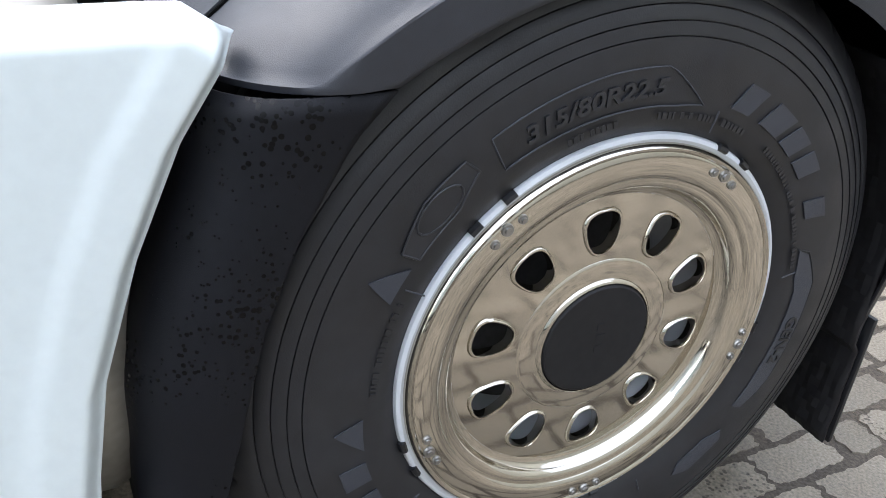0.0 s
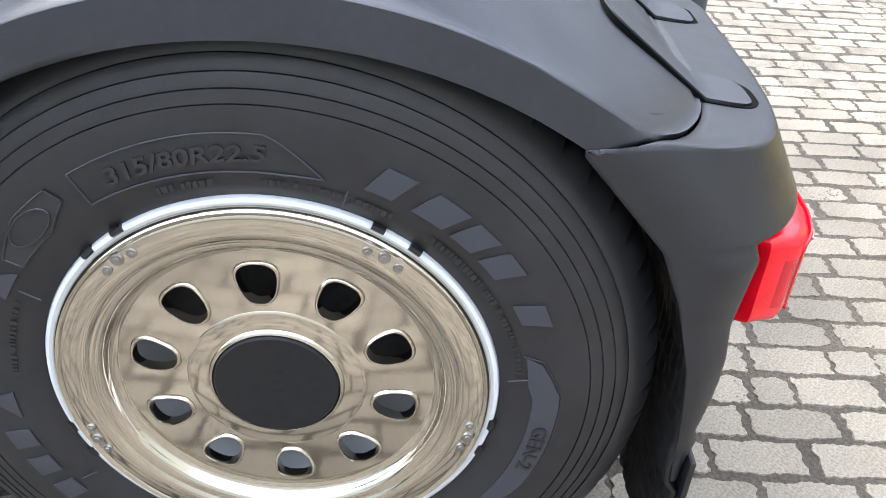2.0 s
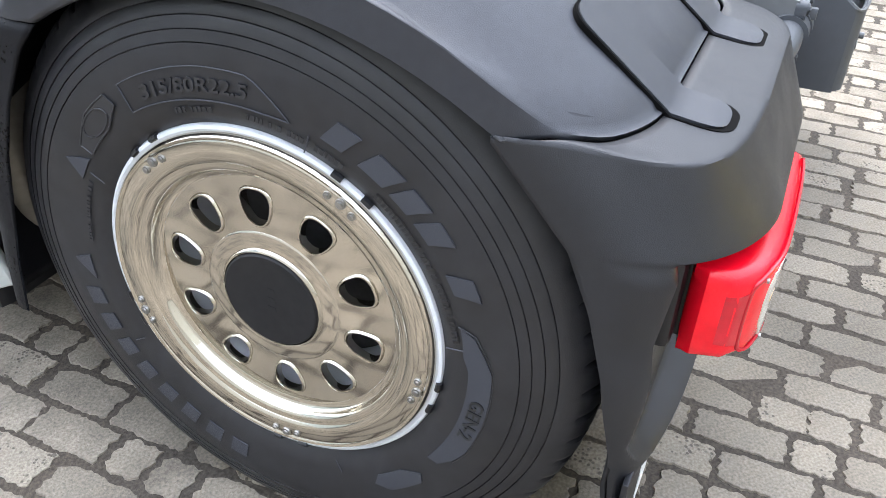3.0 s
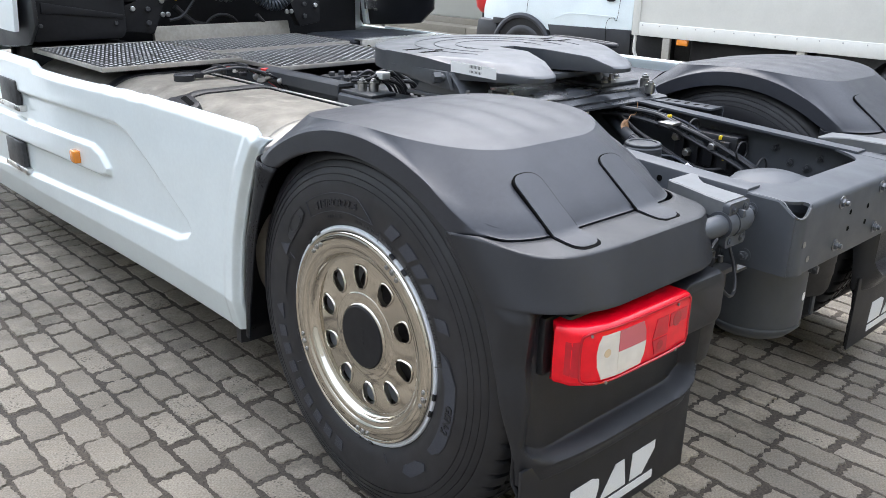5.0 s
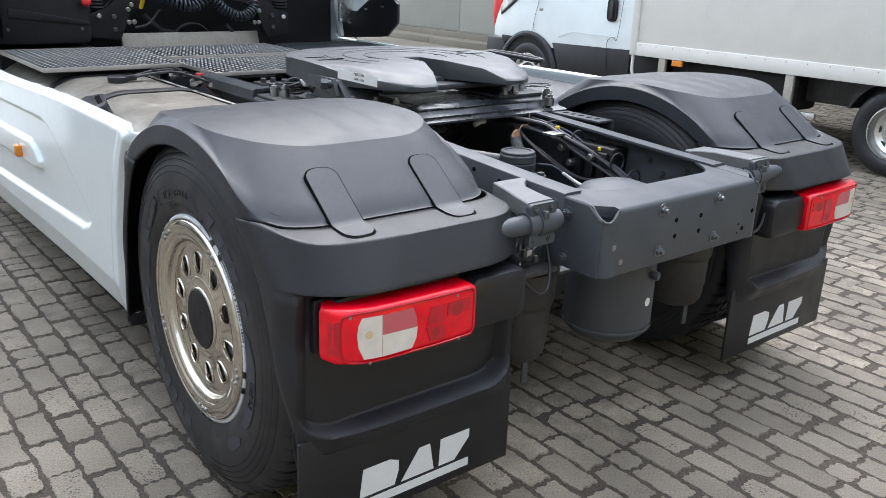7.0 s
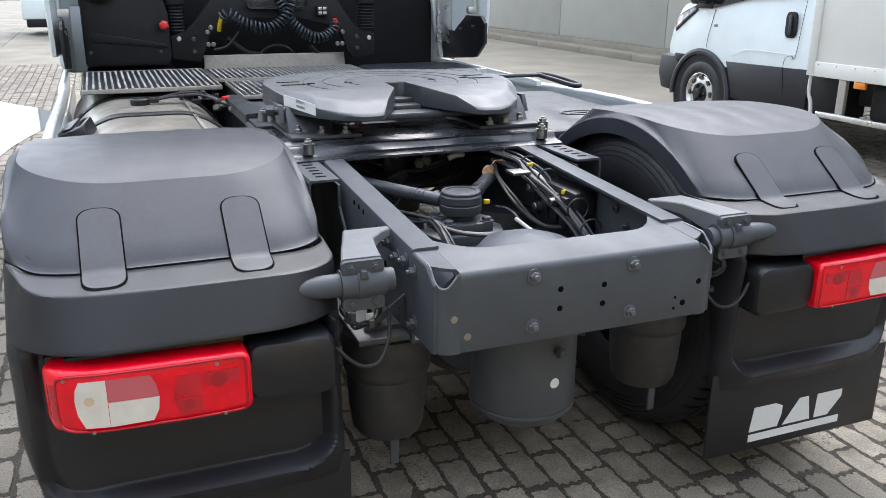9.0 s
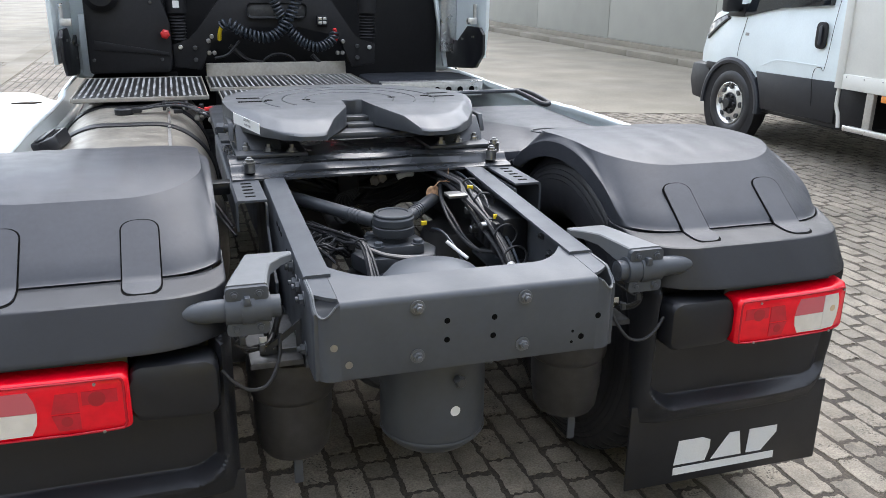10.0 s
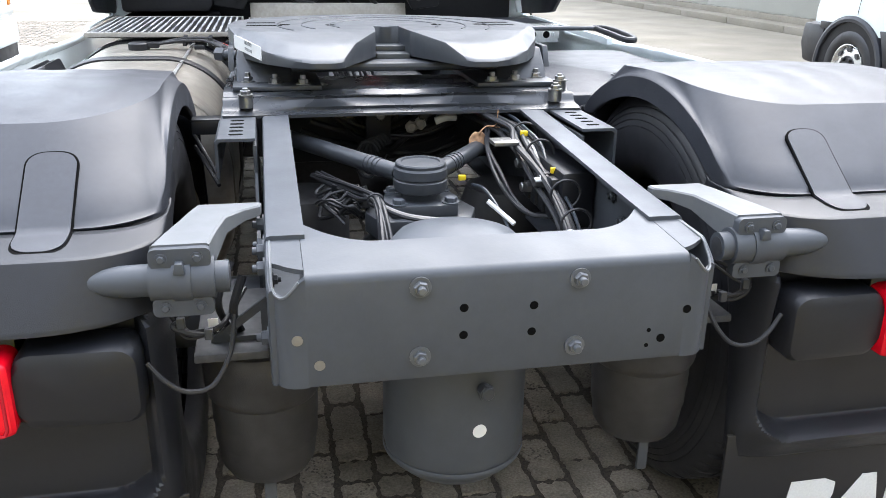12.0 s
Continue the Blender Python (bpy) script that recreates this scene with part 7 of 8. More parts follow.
slab_part("sill", [(3.20, 0.30), (4.72, 0.31), (4.72, 0.36), (3.20, 0.37)], side + 0.03, side + 0.25, GUARD_DARK, van)
slab_part("bumper", [(5.55, 0.30), (6.00, 0.32), (6.03, 0.50), (5.99, 0.70), (5.60, 0.70), (5.60, 0.50)], VX + 0.10, VX + 1.90, GUARD_REAR, van, "dark grey van bumper", 0.04)
slab_part("bumper_fill", [(5.46, 0.66), (5.62, 0.66), (5.62, 0.73), (5.42, 0.73)], VX - 0.012, VX + 0.2, GUARD_REAR, van, "", 0.006)
slab_part("bumper_corner", [(5.60, 0.30), (5.86, 0.32), (5.93, 0.50), (5.90, 0.70), (5.52, 0.70), (5.60, 0.50)], VX + 0.0, VX + 0.3, GUARD_REAR, van, "", 0.035)
WY, WZ = 5.14, 0.32
bm = new_bm()
rows = []
for k in range(33):
    a = radians(-4 + 188 * k / 32)
    c, s = math.cos(a), math.sin(a)
    rows.append([(side - 0.024, WY + 0.435 * c, WZ + 0.435 * s), (side - 0.030, WY + 0.465 * c, WZ + 0.465 * s), (side - 0.018, WY + 0.492 * c, WZ + 0.492 * s), (side + 0.12, WY + 0.50 * c, WZ + 0.50 * s), (side + 0.12, WY + 0.43 * c, WZ + 0.43 * s)])
rings(bm, rows, True, True, True)
part("wheel_arch", bm, GUARD, van, "black plastic wheel arch trim")
bm = new_bm()
lathe(bm, [(0.437, -0.1), (0.437, 0.016), (0.33, 0.016), (0.33, -0.1)], (VX, WY, WZ), (-1, 0, 0), 48)
part("wheel_well", bm, INNER, van)
# door lines, window, handle
for line in (((3.77, 1.95), (3.77, 1.35), (3.79, 0.85), (3.84, 0.84), (3.89, 0.83), (3.92, 0.80), (3.93, 0.71), (3.91, 0.40)), ((5.00, 1.22), (5.02, 1.10), (5.05, 0.95), (5.06, 0.83))):
    bm = new_bm()
    tube(bm, [(van_side_x(y, z) - 0.0215 - (0.005 if z < 0.74 else 0), y, z) for y, z in line], 0.0025, 6, 6)
    part("door_gap", bm, GAPMAT, van)
bm = new_bm()
tube(bm, [(van_side_x(y, z) - 0.017, y, z) for y, z in ((4.66, 0.78), (4.56, 0.815), (4.45, 0.848), (4.2, 0.853), (3.82, 0.85))], 0.0035, 8, 6)
part("door_crease", bm, WHITE, van)
slab_part("side_window", [(3.85, 1.38), (4.49, 1.335), (5.05, 1.225), (5.0, 1.32), (4.60, 1.98), (3.90, 2.02)], VX - 0.02, VX + 0.12, GLASS_DARK, van, "dark side window", 0.006)
slab_part("pillar_trim", [(5.05, 1.225), (5.34, 1.225), (5.28, 1.31), (5.02, 1.36)], VX - 0.018, VX + 0.10, GUARD_DARK, van, "black pillar base trim", 0.006)
slab_part("windscreen", [(5.28, 1.36), (5.08, 1.58), (4.60, 2.06), (4.56, 2.04), (5.05, 1.54)], VX + 0.16, VX + 1.86, GLASS_DARK, van, "dark windscreen", 0.004)
bm = new_bm()
prism(bm, rounded_rect(3.835, 3.965, 1.00, 1.235, 0.045, 6), "x", VX - 0.036, VX - 0.015, 0.004)
handle = part("door_handle", bm, INNER, van, "black door handle")
bm = new_bm()
prism(bm, rounded_rect(3.875, 3.915, 1.03, 1.205, 0.018, 5), "x", VX - 0.052, VX - 0.037, 0.004)
part("grip", bm, GUARD, handle)
bm = new_bm()
box(bm, VX - 0.022, VX - 0.01, 4.93, 4.99, 1.045, 1.075, 0.003)
part("badge", bm, ZINC, van)


def skin_patch(name, poly, lift, mat, label=""):
    """A shallow panel that follows the curved side of the cab."""
    pts = []
    for (ya, za), (yb, zb) in zip(poly, poly[1:] + poly[:1]):
        pts += [(ya + (yb - ya) * k / 5, za + (zb - za) * k / 5) for k in range(5)]
    cy, cz = sum(p[0] for p in pts) / len(pts), sum(p[1] for p in pts) / len(pts)
    rows = [[(van_side_x(y, z) + 0.05, y, z) for y, z in pts]]
    for s in (1.0, 0.9, 0.5, 0.05):
        row = [(cy + (y - cy) * s, cz + (z - cz) * s) for y, z in pts]
        rows.append([(van_side_x(y, z) - lift - (0.006 if s < 1 else 0), y, z) for y, z in row])
    bm = new_bm()
    rings(bm, rows, True, False, True)
    return part(name, bm, mat, van, label)


skin_patch("headlight_trim", [(5.70, 0.965), (5.75, 1.03), (5.63, 1.14), (5.33, 1.25), (5.29, 1.20), (5.53, 1.04)], 0.020, GUARD_DARK)
skin_patch("headlight", [(5.69, 0.985), (5.73, 1.03), (5.62, 1.125), (5.34, 1.235), (5.32, 1.205), (5.54, 1.06)], 0.025, LAMP_GLASS, "clear elongated headlight")
bm = new_bm()
box(bm, VX - 0.20, VX - 0.02, 5.08, 5.20, 1.27, 1.60, 0.03, 3)
part("door_mirror", bm, GUARD_DARK, van, "black door mirror")
slab_part("mirror_arm", [(5.08, 1.30), (5.15, 1.30), (5.13, 1.35), (5.08, 1.35)], VX - 0.05, VX + 0.06, GUARD_DARK, van, "", 0.005)
# body box
bm = new_bm()
box(bm, VX - 0.13, VX + 2.13, -2.4, 3.49, 0.80, 3.1, 0.015)
part("body_box", bm, BOX_WHITE, van, "white box body panel")
bm = new_bm()
box(bm, VX - 0.142, VX + 0.05, -2.42, 3.49, 0.70, 0.828, 0.006)
railb = part("lower_rail", bm, BOX_WHITE, van, "riveted pale lower rail")
bm = new_bm()
box(bm, VX - 0.146, VX + 0.02, 3.44, 3.525, 0.70, 3.1, 0.006)
part("corner_post", bm, BOX_WHITE, van)
for k in range(28):
    bm = new_bm()
    y = 3.40 - 0.2 * k
    cyl(bm, (VX - 0.142, y, 0.805), (VX - 0.147, y, 0.805), 0.007, 0.004, 8)
    part("rivet", bm, ZINC, railb)
bm = new_bm()
box(bm, VX - 0.135, VX - 0.10, 2.88, 3.00, 0.64, 0.698, 0.008)
part("side_marker", bm, AMBER, van, "amber side marker lamp")
bm = new_bm()
box(bm, VX + 0.2, VX + 1.8, -2.2, 3.6, 0.45, 0.78, 0.03)
part("van_chassis", bm, DARK, van)
for y in (3.12, 1.75):
    bm = new_bm()
    box(bm, VX - 0.13, VX - 0.09, y - 0.04, y + 0.04, 0.36, 0.70, 0.004)
    part("guard_post", bm, ALU, van)
bm = new_bm()
box(bm, VX + 0.02, VX + 0.42, 1.75, 2.95, 0.36, 0.70, 0.05, 3)
part("underbody_box", bm, INNER, van, "black storage box under the body")
bm = new_bm()
box(bm, VX + 0.0, VX + 0.30, 3.22, 3.64, 0.34, 0.70, 0.02)
part("splash_panel", bm, INNER, van)
bm = new_bm()
box(bm, VX - 0.17, VX - 0.131, 1.45, 3.34, 0.355, 0.405, 0.008)
part("side_guard", bm, ALU_BRIGHT, van, "aluminium side guard rail")
bm = new_bm()
tube(bm, [(VX - 0.12, 3.49, 0.70), (VX - 0.12, 3.49, 0.55), (VX - 0.115, 3.46, 0.47), (VX - 0.115, 3.44, 0.36)], 0.017, 10)
part("down_tube", bm, BOX_WHITE, van, "pale bent down tube")
bm = new_bm()
rows = []
for k in range(21):
    a = radians(20 + 140 * k / 20)
    c, s = math.cos(a), math.sin(a)
    rows.append([(VX - 0.02, 0.82 + 0.44 * c, 0.33 + 0.42 * s), (VX - 0.02, 0.82 + 0.46 * c, 0.33 + 0.44 * s), (VX + 0.4, 0.82 + 0.46 * c, 0.33 + 0.44 * s), (VX + 0.4, 0.82 + 0.44 * c, 0.33 + 0.42 * s)])
rings(bm, rows, True, True, True)
part("rear_mudguard", bm, GUARD, van, "black van mudguard")


def van_wheel(y, deep):
    w = new("van_wheel")
    w.parent = van
    bm = new_bm()
    o = (VX - (0.062 if deep else 0.018), y, GROUND + 0.365)
    lathe(bm, [(0.215, -0.02), (0.235, 0.0), (0.27, 0.012), (0.31, 0.010), (0.345, -0.005), (0.360, -0.035), (0.365, -0.07), (0.365, -0.17), (0.355, -0.21), (0.30, -0.23), (0.21, -0.22)], o, (-1, 0, 0), 64)
    part("tyre", bm, RUBBER, w, angle=50)
    bm = new_bm()
    if deep:
        prof = [(0.222, -0.012), (0.222, 0.0), (0.214, 0.002), (0.205, -0.02), (0.195, -0.09), (0.150, -0.12), (0.085, -0.115), (0.0005, -0.115)]
    else:
        prof = [(0.222, -0.012), (0.222, 0.0), (0.214, 0.002), (0.200, -0.015), (0.185, -0.030), (0.150, -0.015), (0.110, -0.010), (0.0005, -0.010)]
    lathe(bm, prof, o, (-1, 0, 0), 48)
    part("rim", bm, ALU_BRIGHT, w, "silver steel rim")
    h = prof[4][1] + 0.002
    for k in range(8):
        a = 2 * math.pi * k / 8
        bm = new_bm()
        c = Vector(o) + Vector((-(prof[5][1]) - 0.0, 0.168 * math.cos(a), 0.168 * math.sin(a)))
        pts = [(0.020 * math.cos(t), 0.030 * math.sin(t)) for t in [2 * math.pi * q / 16 for q in range(16)]]
        ca, sa = math.cos(a), math.sin(a)
        ring0 = [c + Vector((-0.012, u * ca - v * sa, u * sa + v * ca)) for u, v in pts]
        ring1 = [c + Vector((0.02, u * ca - v * sa, u * sa + v * ca)) for u, v in pts]
        rings(bm, [ring0, ring1], True, True, True)
        part("rim_slot", bm, DARK, w)
    bm = new_bm()
    base = -prof[-1][1]
    cyl(bm, (o[0] + base + 0.01, y, o[2]), (o[0] + base - 0.05, y, o[2]), 0.06, 0.05, seg=24, bevel=0.006)
    cyl(bm, (o[0] + base + 0.01, y, o[2]), (o[0] + base - 0.008, y, o[2]), 0.118, 0.112, seg=32, bevel=0.004)
    for k in range(6):
        a = 2 * math.pi * k / 6
        cyl(bm, (o[0] + base + 0.01, y + 0.088 * math.cos(a), o[2] + 0.088 * math.sin(a)), (o[0] + base - 0.03, y + 0.088 * math.cos(a), o[2] + 0.088 * math.sin(a)), 0.019, seg=12, bevel=0.004)
    part("hub", bm, GUARD_DARK, w, "black hub and wheel nuts")


van_wheel(5.13, False)
van_wheel(0.82, True)

# red cover hanging behind the van
bag = thing("red_cover", "red fabric cover hanging in front of the hall wall", "cover", (6.30, 7.05, 0.93))
bm = new_bm()
lathe(bm, [(0.02, 0.29), (0.075, 0.265), (0.11, 0.16), (0.118, -0.05), (0.10, -0.20), (0.045, -0.27), (0.0005, -0.29)], (0, 0, 0), (0, 0, 1), 20, True)
part("fabric", bm, RED_PLASTIC, bag)
bm = new_bm()
cyl(bm, (0, 0, -0.96), (0, 0, 0.1), 0.02, seg=12)
part("pole", bm, GUARD_DARK, bag)
bm = new_bm()
for k in range(3):
    box(bm, -0.04, 0.04, -0.124, -0.119, 0.03 - 0.035 * k, 0.05 - 0.035 * k)
part("print_bar", bm, LABEL, bag)

# ---- neighbouring truck ----
other = thing("parked_truck", "white parked truck cab with black steps beside the puddle", "truck", (-2.87, 3.6, 0))
bm = new_bm()
box(bm, -2.4, 0.0, 0.0, 3.98, 0.62, 3.3, 0.08, 3)
part("body", bm, WHITE, other)
bm = new_bm()
box(bm, -2.36, 0.006, 3.15, 3.99, 0.36, 0.615, 0.05, 3)
part("lower_body", bm, WHITE, other)
bm = new_bm()
box(bm, -0.6, -0.012, 3.12, 3.93, 0.07, 0.40, 0.02)
part("step_well", bm, INNER, other)
bm = new_bm()
box(bm, -0.26, 0.01, 3.35, 3.95, 0.03, 0.075, 0.008)
part("step", bm, ALU_BRIGHT, other, "slotted aluminium step")
for k in range(6):
    bm = new_bm()
    box(bm, -0.20, -0.02, 3.42 + 0.085 * k, 3.46 + 0.085 * k, 0.074, 0.077)
    part("step_slot", bm, GAPMAT, other)
bm = new_bm()
box(bm, -2.3, -0.05, 0.1, 3.6, 0.35, 0.60, 0.03)
part("chassis", bm, DARK, other)
bm = new_bm()
lathe(bm, [(0.28, 0.0), (0.32, 0.01), (0.46, 0.01), (0.50, -0.03), (0.51, -0.15), (0.5, -0.28), (0.28, -0.3)], (-0.05, 2.62, 0.48), (1, 0, 0), 48)
part("tyre", bm, RUBBER, other, angle=50)
bm = new_bm()
lathe(bm, [(0.28, -0.02), (0.24, -0.08), (0.0005, -0.08)], (-0.05, 2.62, 0.48), (1, 0, 0), 32)
part("rim", bm, WHITE_RIM, other)
bm = new_bm()
box(bm, -0.02, 0.012, 3.72, 3.80, 0.75, 0.82, 0.01)
part("side_marker", bm, AMBER, other, "amber side marker")

# a further truck far off across the yard, side on
far_truck = thing("distant_truck", "white truck parked far off across the yard", "truck", (-1.43, 23.0, GROUND))
bm = new_bm()
box(bm, -1.35, 0.9, 0.1, 2.5, 0.95, 3.7, 0.1, 3)
part("cab_shell", bm, WHITE, far_truck)
bm = new_bm()
box(bm, -1.38, -0.62, 0.06, 2.5, 0.42, 1.0, 0.06, 3)
part("bumper", bm, WHITE, far_truck)
bm = new_bm()
box(bm, -1.30, -0.56, 0.08, 2.4, 0.22, 0.45, 0.03)
part("step", bm, INNER, far_truck)
bm = new_bm()
box(bm, -0.60, 5.0, 0.25, 2.4, 0.45, 1.05, 0.04)
part("chassis", bm, INNER, far_truck)
for x in (0.0, 3.6):
    bm = new_bm()
    lathe(bm, [(0.29, 0.0), (0.33, 0.012), (0.45, 0.012), (0.49, -0.03), (0.50, -0.15), (0.49, -0.28), (0.29, -0.3)], (x, 0.1, 0.50), (0, -1, 0), 48)
    wheel_far = part("wheel", bm, RUBBER, far_truck, angle=50)
    bm = new_bm()
    lathe(bm, [(0.295, 0.0), (0.27, -0.02), (0.24, -0.06), (0.14, -0.05), (0.12, 0.03), (0.0005, 0.035)], (x, 0.1, 0.50), (0, -1, 0), 32)
    part("rim", bm, ALU_BRIGHT, wheel_far)

# puddle and gutter on the far pavement
bm = new_bm()
rnd = random.Random(8)
pts = []
for k in range(40):
    a = 2 * math.pi * k / 40
    r = 1 + 0.10 * math.sin(3 * a + 1) + 0.06 * math.sin(7 * a)
    pts.append((-3.2 + 1.45 * r * math.cos(a), 7.4 + 3.4 * r * math.sin(a)))
prism(bm, pts, "z", GROUND - 0.02, GROUND + 0.003)
tagged(part("puddle", bm, WATER), "shallow puddle mirroring the pale sky", "puddle", kind="structure")
bm = new_bm()
prism(bm, [(-0.5, -0.06), (0.1, 0.1), (0.5, 0.03), (0.2, -0.14)], "z", GROUND + 0.002, GROUND + 0.012, 0.003)
st = part("flat_stone", bm, SOIL)
st.location, st.scale = (-2.45, 9.3, 0), (0.35, 0.6, 1)
tagged(st, "dark flat stone lying in the puddle", "stone")
bm = new_bm()
box(bm, -3.45, -3.05, 11.2, 45, GROUND - 0.05, GROUND + 0.012, 0.005)
tagged(part("gutter", bm, CONCRETE), "pale concrete gutter strip", "gutter", kind="structure")

# ---- fence foot, post and yellow machine panel beside the yard ----
foot = thing("fence_foot", "grey concrete fence foot with round holes on the paving", "fence foot", (0.27, -2.64, GROUND))
bm = new_bm()
prism(bm, [(-0.50, 0.0), (-0.42, 0.0), (-0.40, 0.045), (-0.13, 0.045), (-0.11, 0.0), (-0.02, 0.0), (0.0, 0.045), (0.155, 0.045), (0.17, 0.0), (0.265, 0.0), (0.225, 0.145), (-0.50, 0.145)], "y", -0.12, 0.12, 0.006)
part("block", bm, CONCRETE, foot)
for x, y in ((-0.30, 0.02), (-0.22, -0.03), (-0.02, 0.05), (0.05, -0.03), (0.20, 0.03)):
    bm = new_bm()
    cyl(bm, (x, y, 0.143), (x, y, 0.1465), 0.020, seg=16)
    part("socket_hole", bm, DARK, foot)
post = thing("barrier_post", "white square barrier post with a cross rail", "post", (0.43, -2.65, GROUND + 0.145))
bm = new_bm()
box(bm, -0.052, 0.052, -0.05, 0.05, 0.0, 1.15, 0.008)
part("upright", bm, WHITE_RIM, post)
bm = new_bm()
box(bm, -0.65, 0.115, 0.051, 0.075, 0.135, 0.170, 0.006)
part("cross_rail", bm, WHITE_RIM, post)
bm = new_bm()
box(bm, -0.056, 0.056, -0.054, 0.054, 0.172, 0.178)
part("tie_band", bm, CABLE, post)
bm = new_bm()
tube(bm, [(-0.10, 0.095, 0.02), (-0.115, 0.095, 0.4), (-0.13, 0.095, 1.0)], 0.014, 10)
part("slim_rail", bm, WHITE_RIM, post)
machine = thing("yellow_machine", "yellow machine with black tyre standing on the paving", "machine", (0.12, -3.30, GROUND))
bm = new_bm()
box(bm, -0.45, 0.62, -0.25, 0.15, 0.15, 1.5, 0.04, 3)
part("panel", bm, YELLOW, machine)
bm = new_bm()
box(bm, -0.45, 0.66, -0.22, 0.12, 0.0, 0.18, 0.03)
part("base", bm, DARK, machine)
bm = new_bm()
box(bm, 0.50, 0.96, -0.35, 0.10, 0.0, 1.3, 0.06, 3)
tyre_m = part("tyre", bm, RUBBER, machine)
for k in range(14):
    bm = new_bm()
    box(bm, 0.88, 0.975, -0.20, 0.11, 0.03 + 0.085 * k, 0.085 + 0.085 * k, 0.010)
    part("tread_lug", bm, RUBBER, tyre_m)
bm = new_bm()
bmesh.ops.create_icosphere(bm, subdivisions=2, radius=0.032)
rnd = random.Random(4)
for v in bm.verts:
    v.co *= rnd.uniform(0.8, 1.12)
    v.co.z *= 0.8
peb = part("loose_stone", bm, CONCRETE)
peb.location = (0.085, -2.495, GROUND + 0.02)
tagged(peb, "pale loose stone beside the fence foot", "stone")

# ---- paving ----
PL, PW, GAP = 0.213, 0.107, 0.0175
rnd = random.Random(21)


def paver_outline(seed, length, fine):
    """One worn block: long along y, its sides frayed, its ends ragged, now and then a corner gone."""
    r = random.Random(seed)
    a, b = length / 2, (PW - GAP) / 2
    n = (22 if length > 0.15 else 12) if fine else (8 if length > 0.15 else 5)
    m = 9 if fine else 3
    chip = [r.uniform(0.0, 0.016) if r.random() < 0.5 else 0.0 for _ in range(4)]

    def ragged(count, low, high):
        # slow wander with quick teeth on it
        ph, f = r.uniform(0, 6.3), r.uniform(1.2, 2.4)
        return [low * math.sin(ph + f * 6.3 * i / count) + r.uniform(-high, high) for i in range(count)]

    pts = []
    for k, d in enumerate(ragged(n, 0.0022, 0.0030)):
        v = -1 + 2 * k / (n - 1)
        pts.append((b - chip[0] * max(0, -v) ** 5 - chip[1] * max(0, v) ** 5 + d, a * v))
    for k, d in enumerate(ragged(m, 0.0040, 0.0030)):
        pts.append((b - chip[1] - (2 * b - chip[1] - chip[2]) * (k + 1) / (m + 1), a + d - 0.001))
    for k, d in enumerate(ragged(n, 0.0022, 0.0030)):
        v = 1 - 2 * k / (n - 1)
        pts.append((-b + chip[2] * max(0, v) ** 5 + chip[3] * max(0, -v) ** 5 + d, a * v))
    for k, d in enumerate(ragged(m, 0.0040, 0.0030)):
        pts.append((-b + chip[3] + (2 * b - chip[3] - chip[0]) * (k + 1) / (m + 1), -a + d + 0.001))
    return pts


def paver_verts(seed, length, fine):
    o = paver_outline(seed, length, fine)
    low = [(x * 1.04, y * 1.02, -0.007) for x, y in o]
    top = [(x * 0.985, y * 0.992, 0.0) for x, y in o]
    n = len(o)
    faces = [(i, (i + 1) % n, n + (i + 1) % n, n + i) for i in range(n)]
    faces.append(tuple(range(n, 2 * n)))
    return low + top, faces


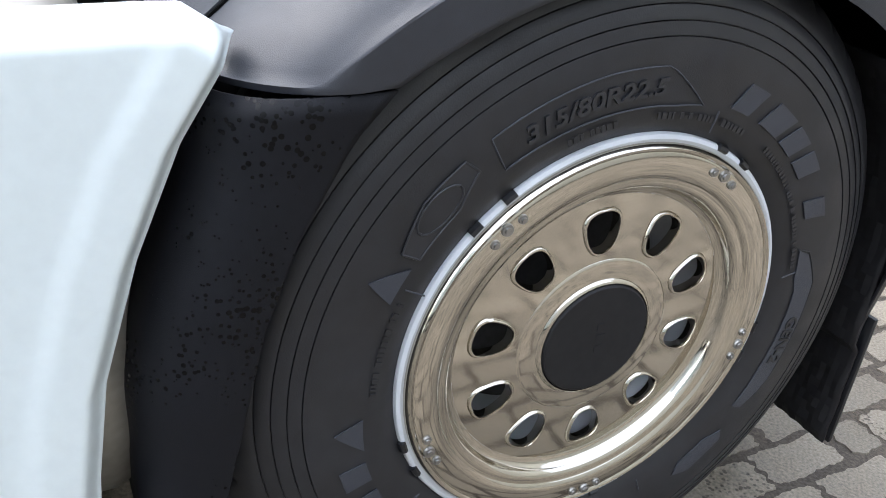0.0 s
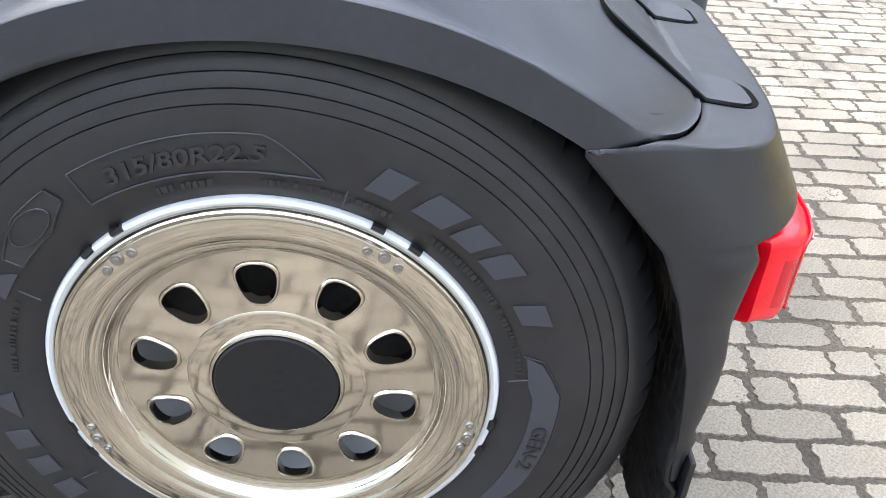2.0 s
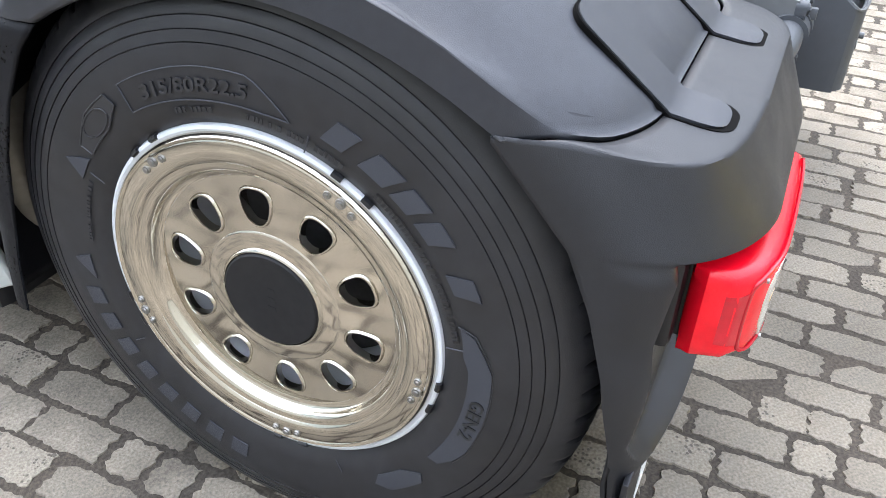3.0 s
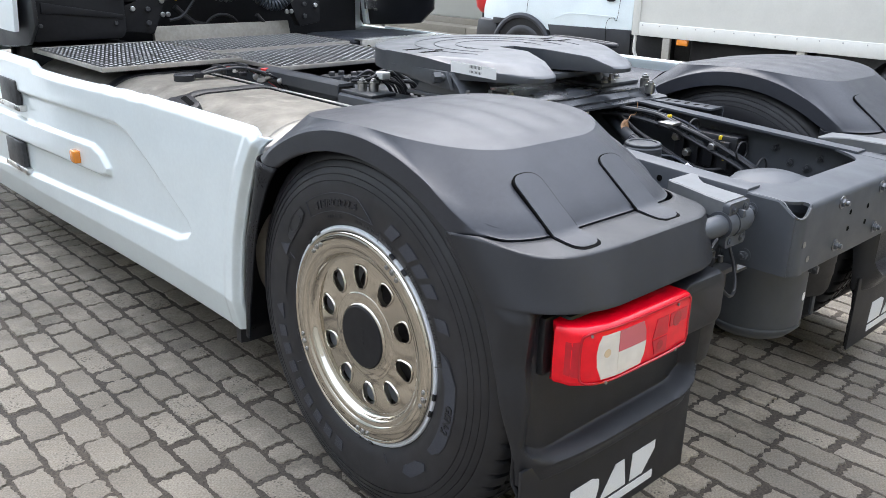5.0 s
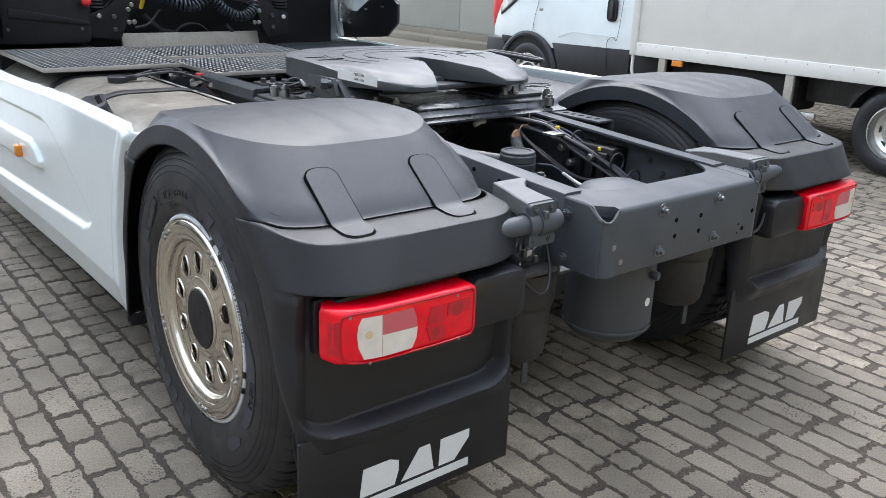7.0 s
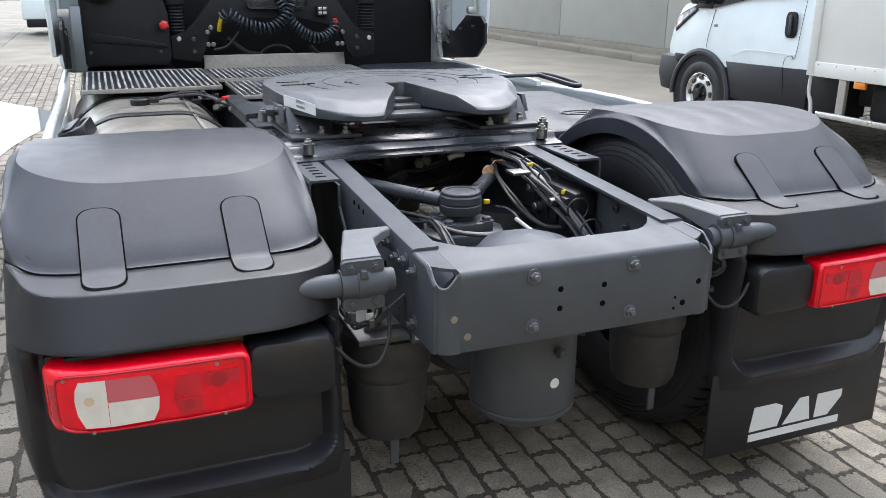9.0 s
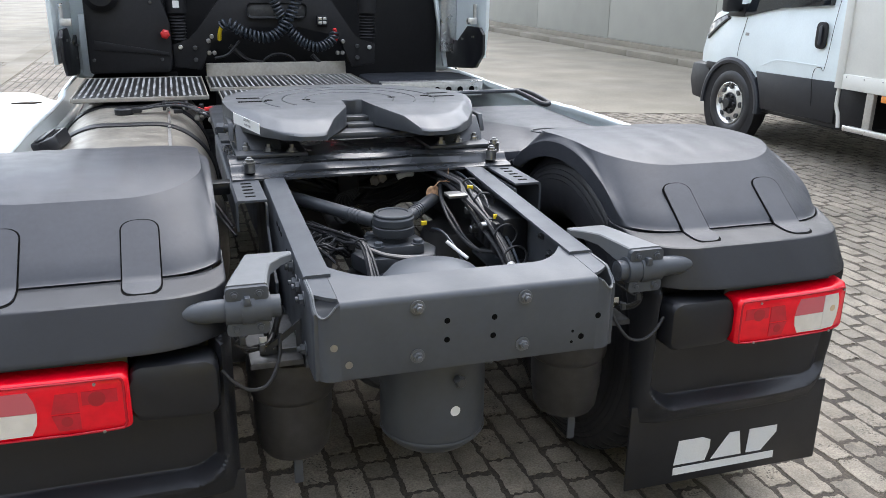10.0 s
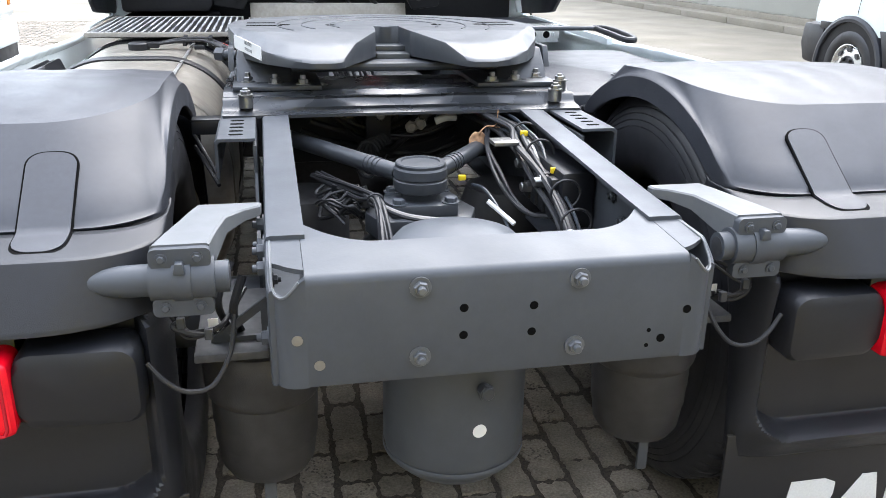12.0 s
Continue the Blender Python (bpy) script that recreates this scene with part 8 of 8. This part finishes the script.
LENGTHS = [0.196] * 9 + [0.190] * 4 + [0.172] * 2 + [0.090] * 3 + [0.108] * 2
kinds, shapes = [], []
for s, length in enumerate(LENGTHS):
    me = bpy.data.meshes.new("paver")
    v, f = paver_verts(s, length, True)
    me.from_pydata(v, [], f)
    me.materials.append(PAVER)
    kinds.append(me)
    shapes.append(((v, f), paver_verts(s, length, False)))
paving = thing("pavement", "worn grey interlocking concrete pavers with sandy joints", "pavement", (0, 0, GROUND), kind="structure")
stuff_v, stuff_f = [], []
count = 0
slots = []
for i in range(-68, 90):
    x = i * PW + 0.02
    y = -8.0 + (PL / 2 if i % 2 else 0) + rnd.uniform(-0.035, 0.035)
    while y < 14.6:
        k = rnd.randrange(15)
        y += PL + rnd.uniform(-0.004, 0.004)
        if y > 9.5 - 0.0 and x > -1.2:
            continue
        if x > 1.6 and y > 7.9 - (x - 1.6) * 0.33:
            continue
        if x > WALL_X - 0.6 or (((x + 3.1) / 1.45) ** 2 + ((y - 7.4) / 3.4) ** 2 < 0.6):
            continue
        if rnd.random() < 0.13:
            # a block in two pieces
            slots.append((x, y - 0.053, rnd.randrange(15, 18)))
            slots.append((x, y + 0.051, rnd.randrange(15, 20)))
        else:
            slots.append((x, y, k))
near_zone = [(x, y) for x, y, _ in slots if (-2.35 < x < -1.32 and -0.9 < y < 1.7) or (-1.3 < x < 1.25 and -1.9 < y < -0.55)]
near_zone = near_zone[:300]
chosen = set(near_zone)
for x, y, k in slots:
    dx, dy, dz = rnd.uniform(-0.0025, 0.0025), rnd.uniform(-0.004, 0.004), rnd.uniform(-0.004, 0.002)
    rot = rnd.uniform(-0.02, 0.02)
    if (x, y) in chosen:
        ob = new("paver", kinds[k])
        ob.parent = paving
        ob.location = (x + dx, y + dy, dz)
        ob.rotation_euler = (rnd.uniform(-0.012, 0.012), rnd.uniform(-0.02, 0.02), rot + (math.pi if rnd.random() < 0.5 else 0))
    else:
        v, f = shapes[k][0 if abs(x + 0.3) < 2.6 and -3.4 < y < 3.2 else 1]
        c, s = math.cos(rot), math.sin(rot)
        tx, ty = rnd.uniform(-0.02, 0.02), rnd.uniform(-0.012, 0.012)
        b = len(stuff_v)
        stuff_v += [(x + dx + c * px - s * py, y + dy + s * px + c * py, pz + dz + px * tx + py * ty) for px, py, pz in v]
        stuff_f += [tuple(q + b for q in face) for face in f]
me = bpy.data.meshes.new("paver_field")
me.from_pydata(stuff_v, [], stuff_f)
me.materials.append(PAVER_STUFF)
field = new("paver_field", me)
field.parent = paving
tagged(field, "worn grey concrete pavers across the yard", kind="stuff")
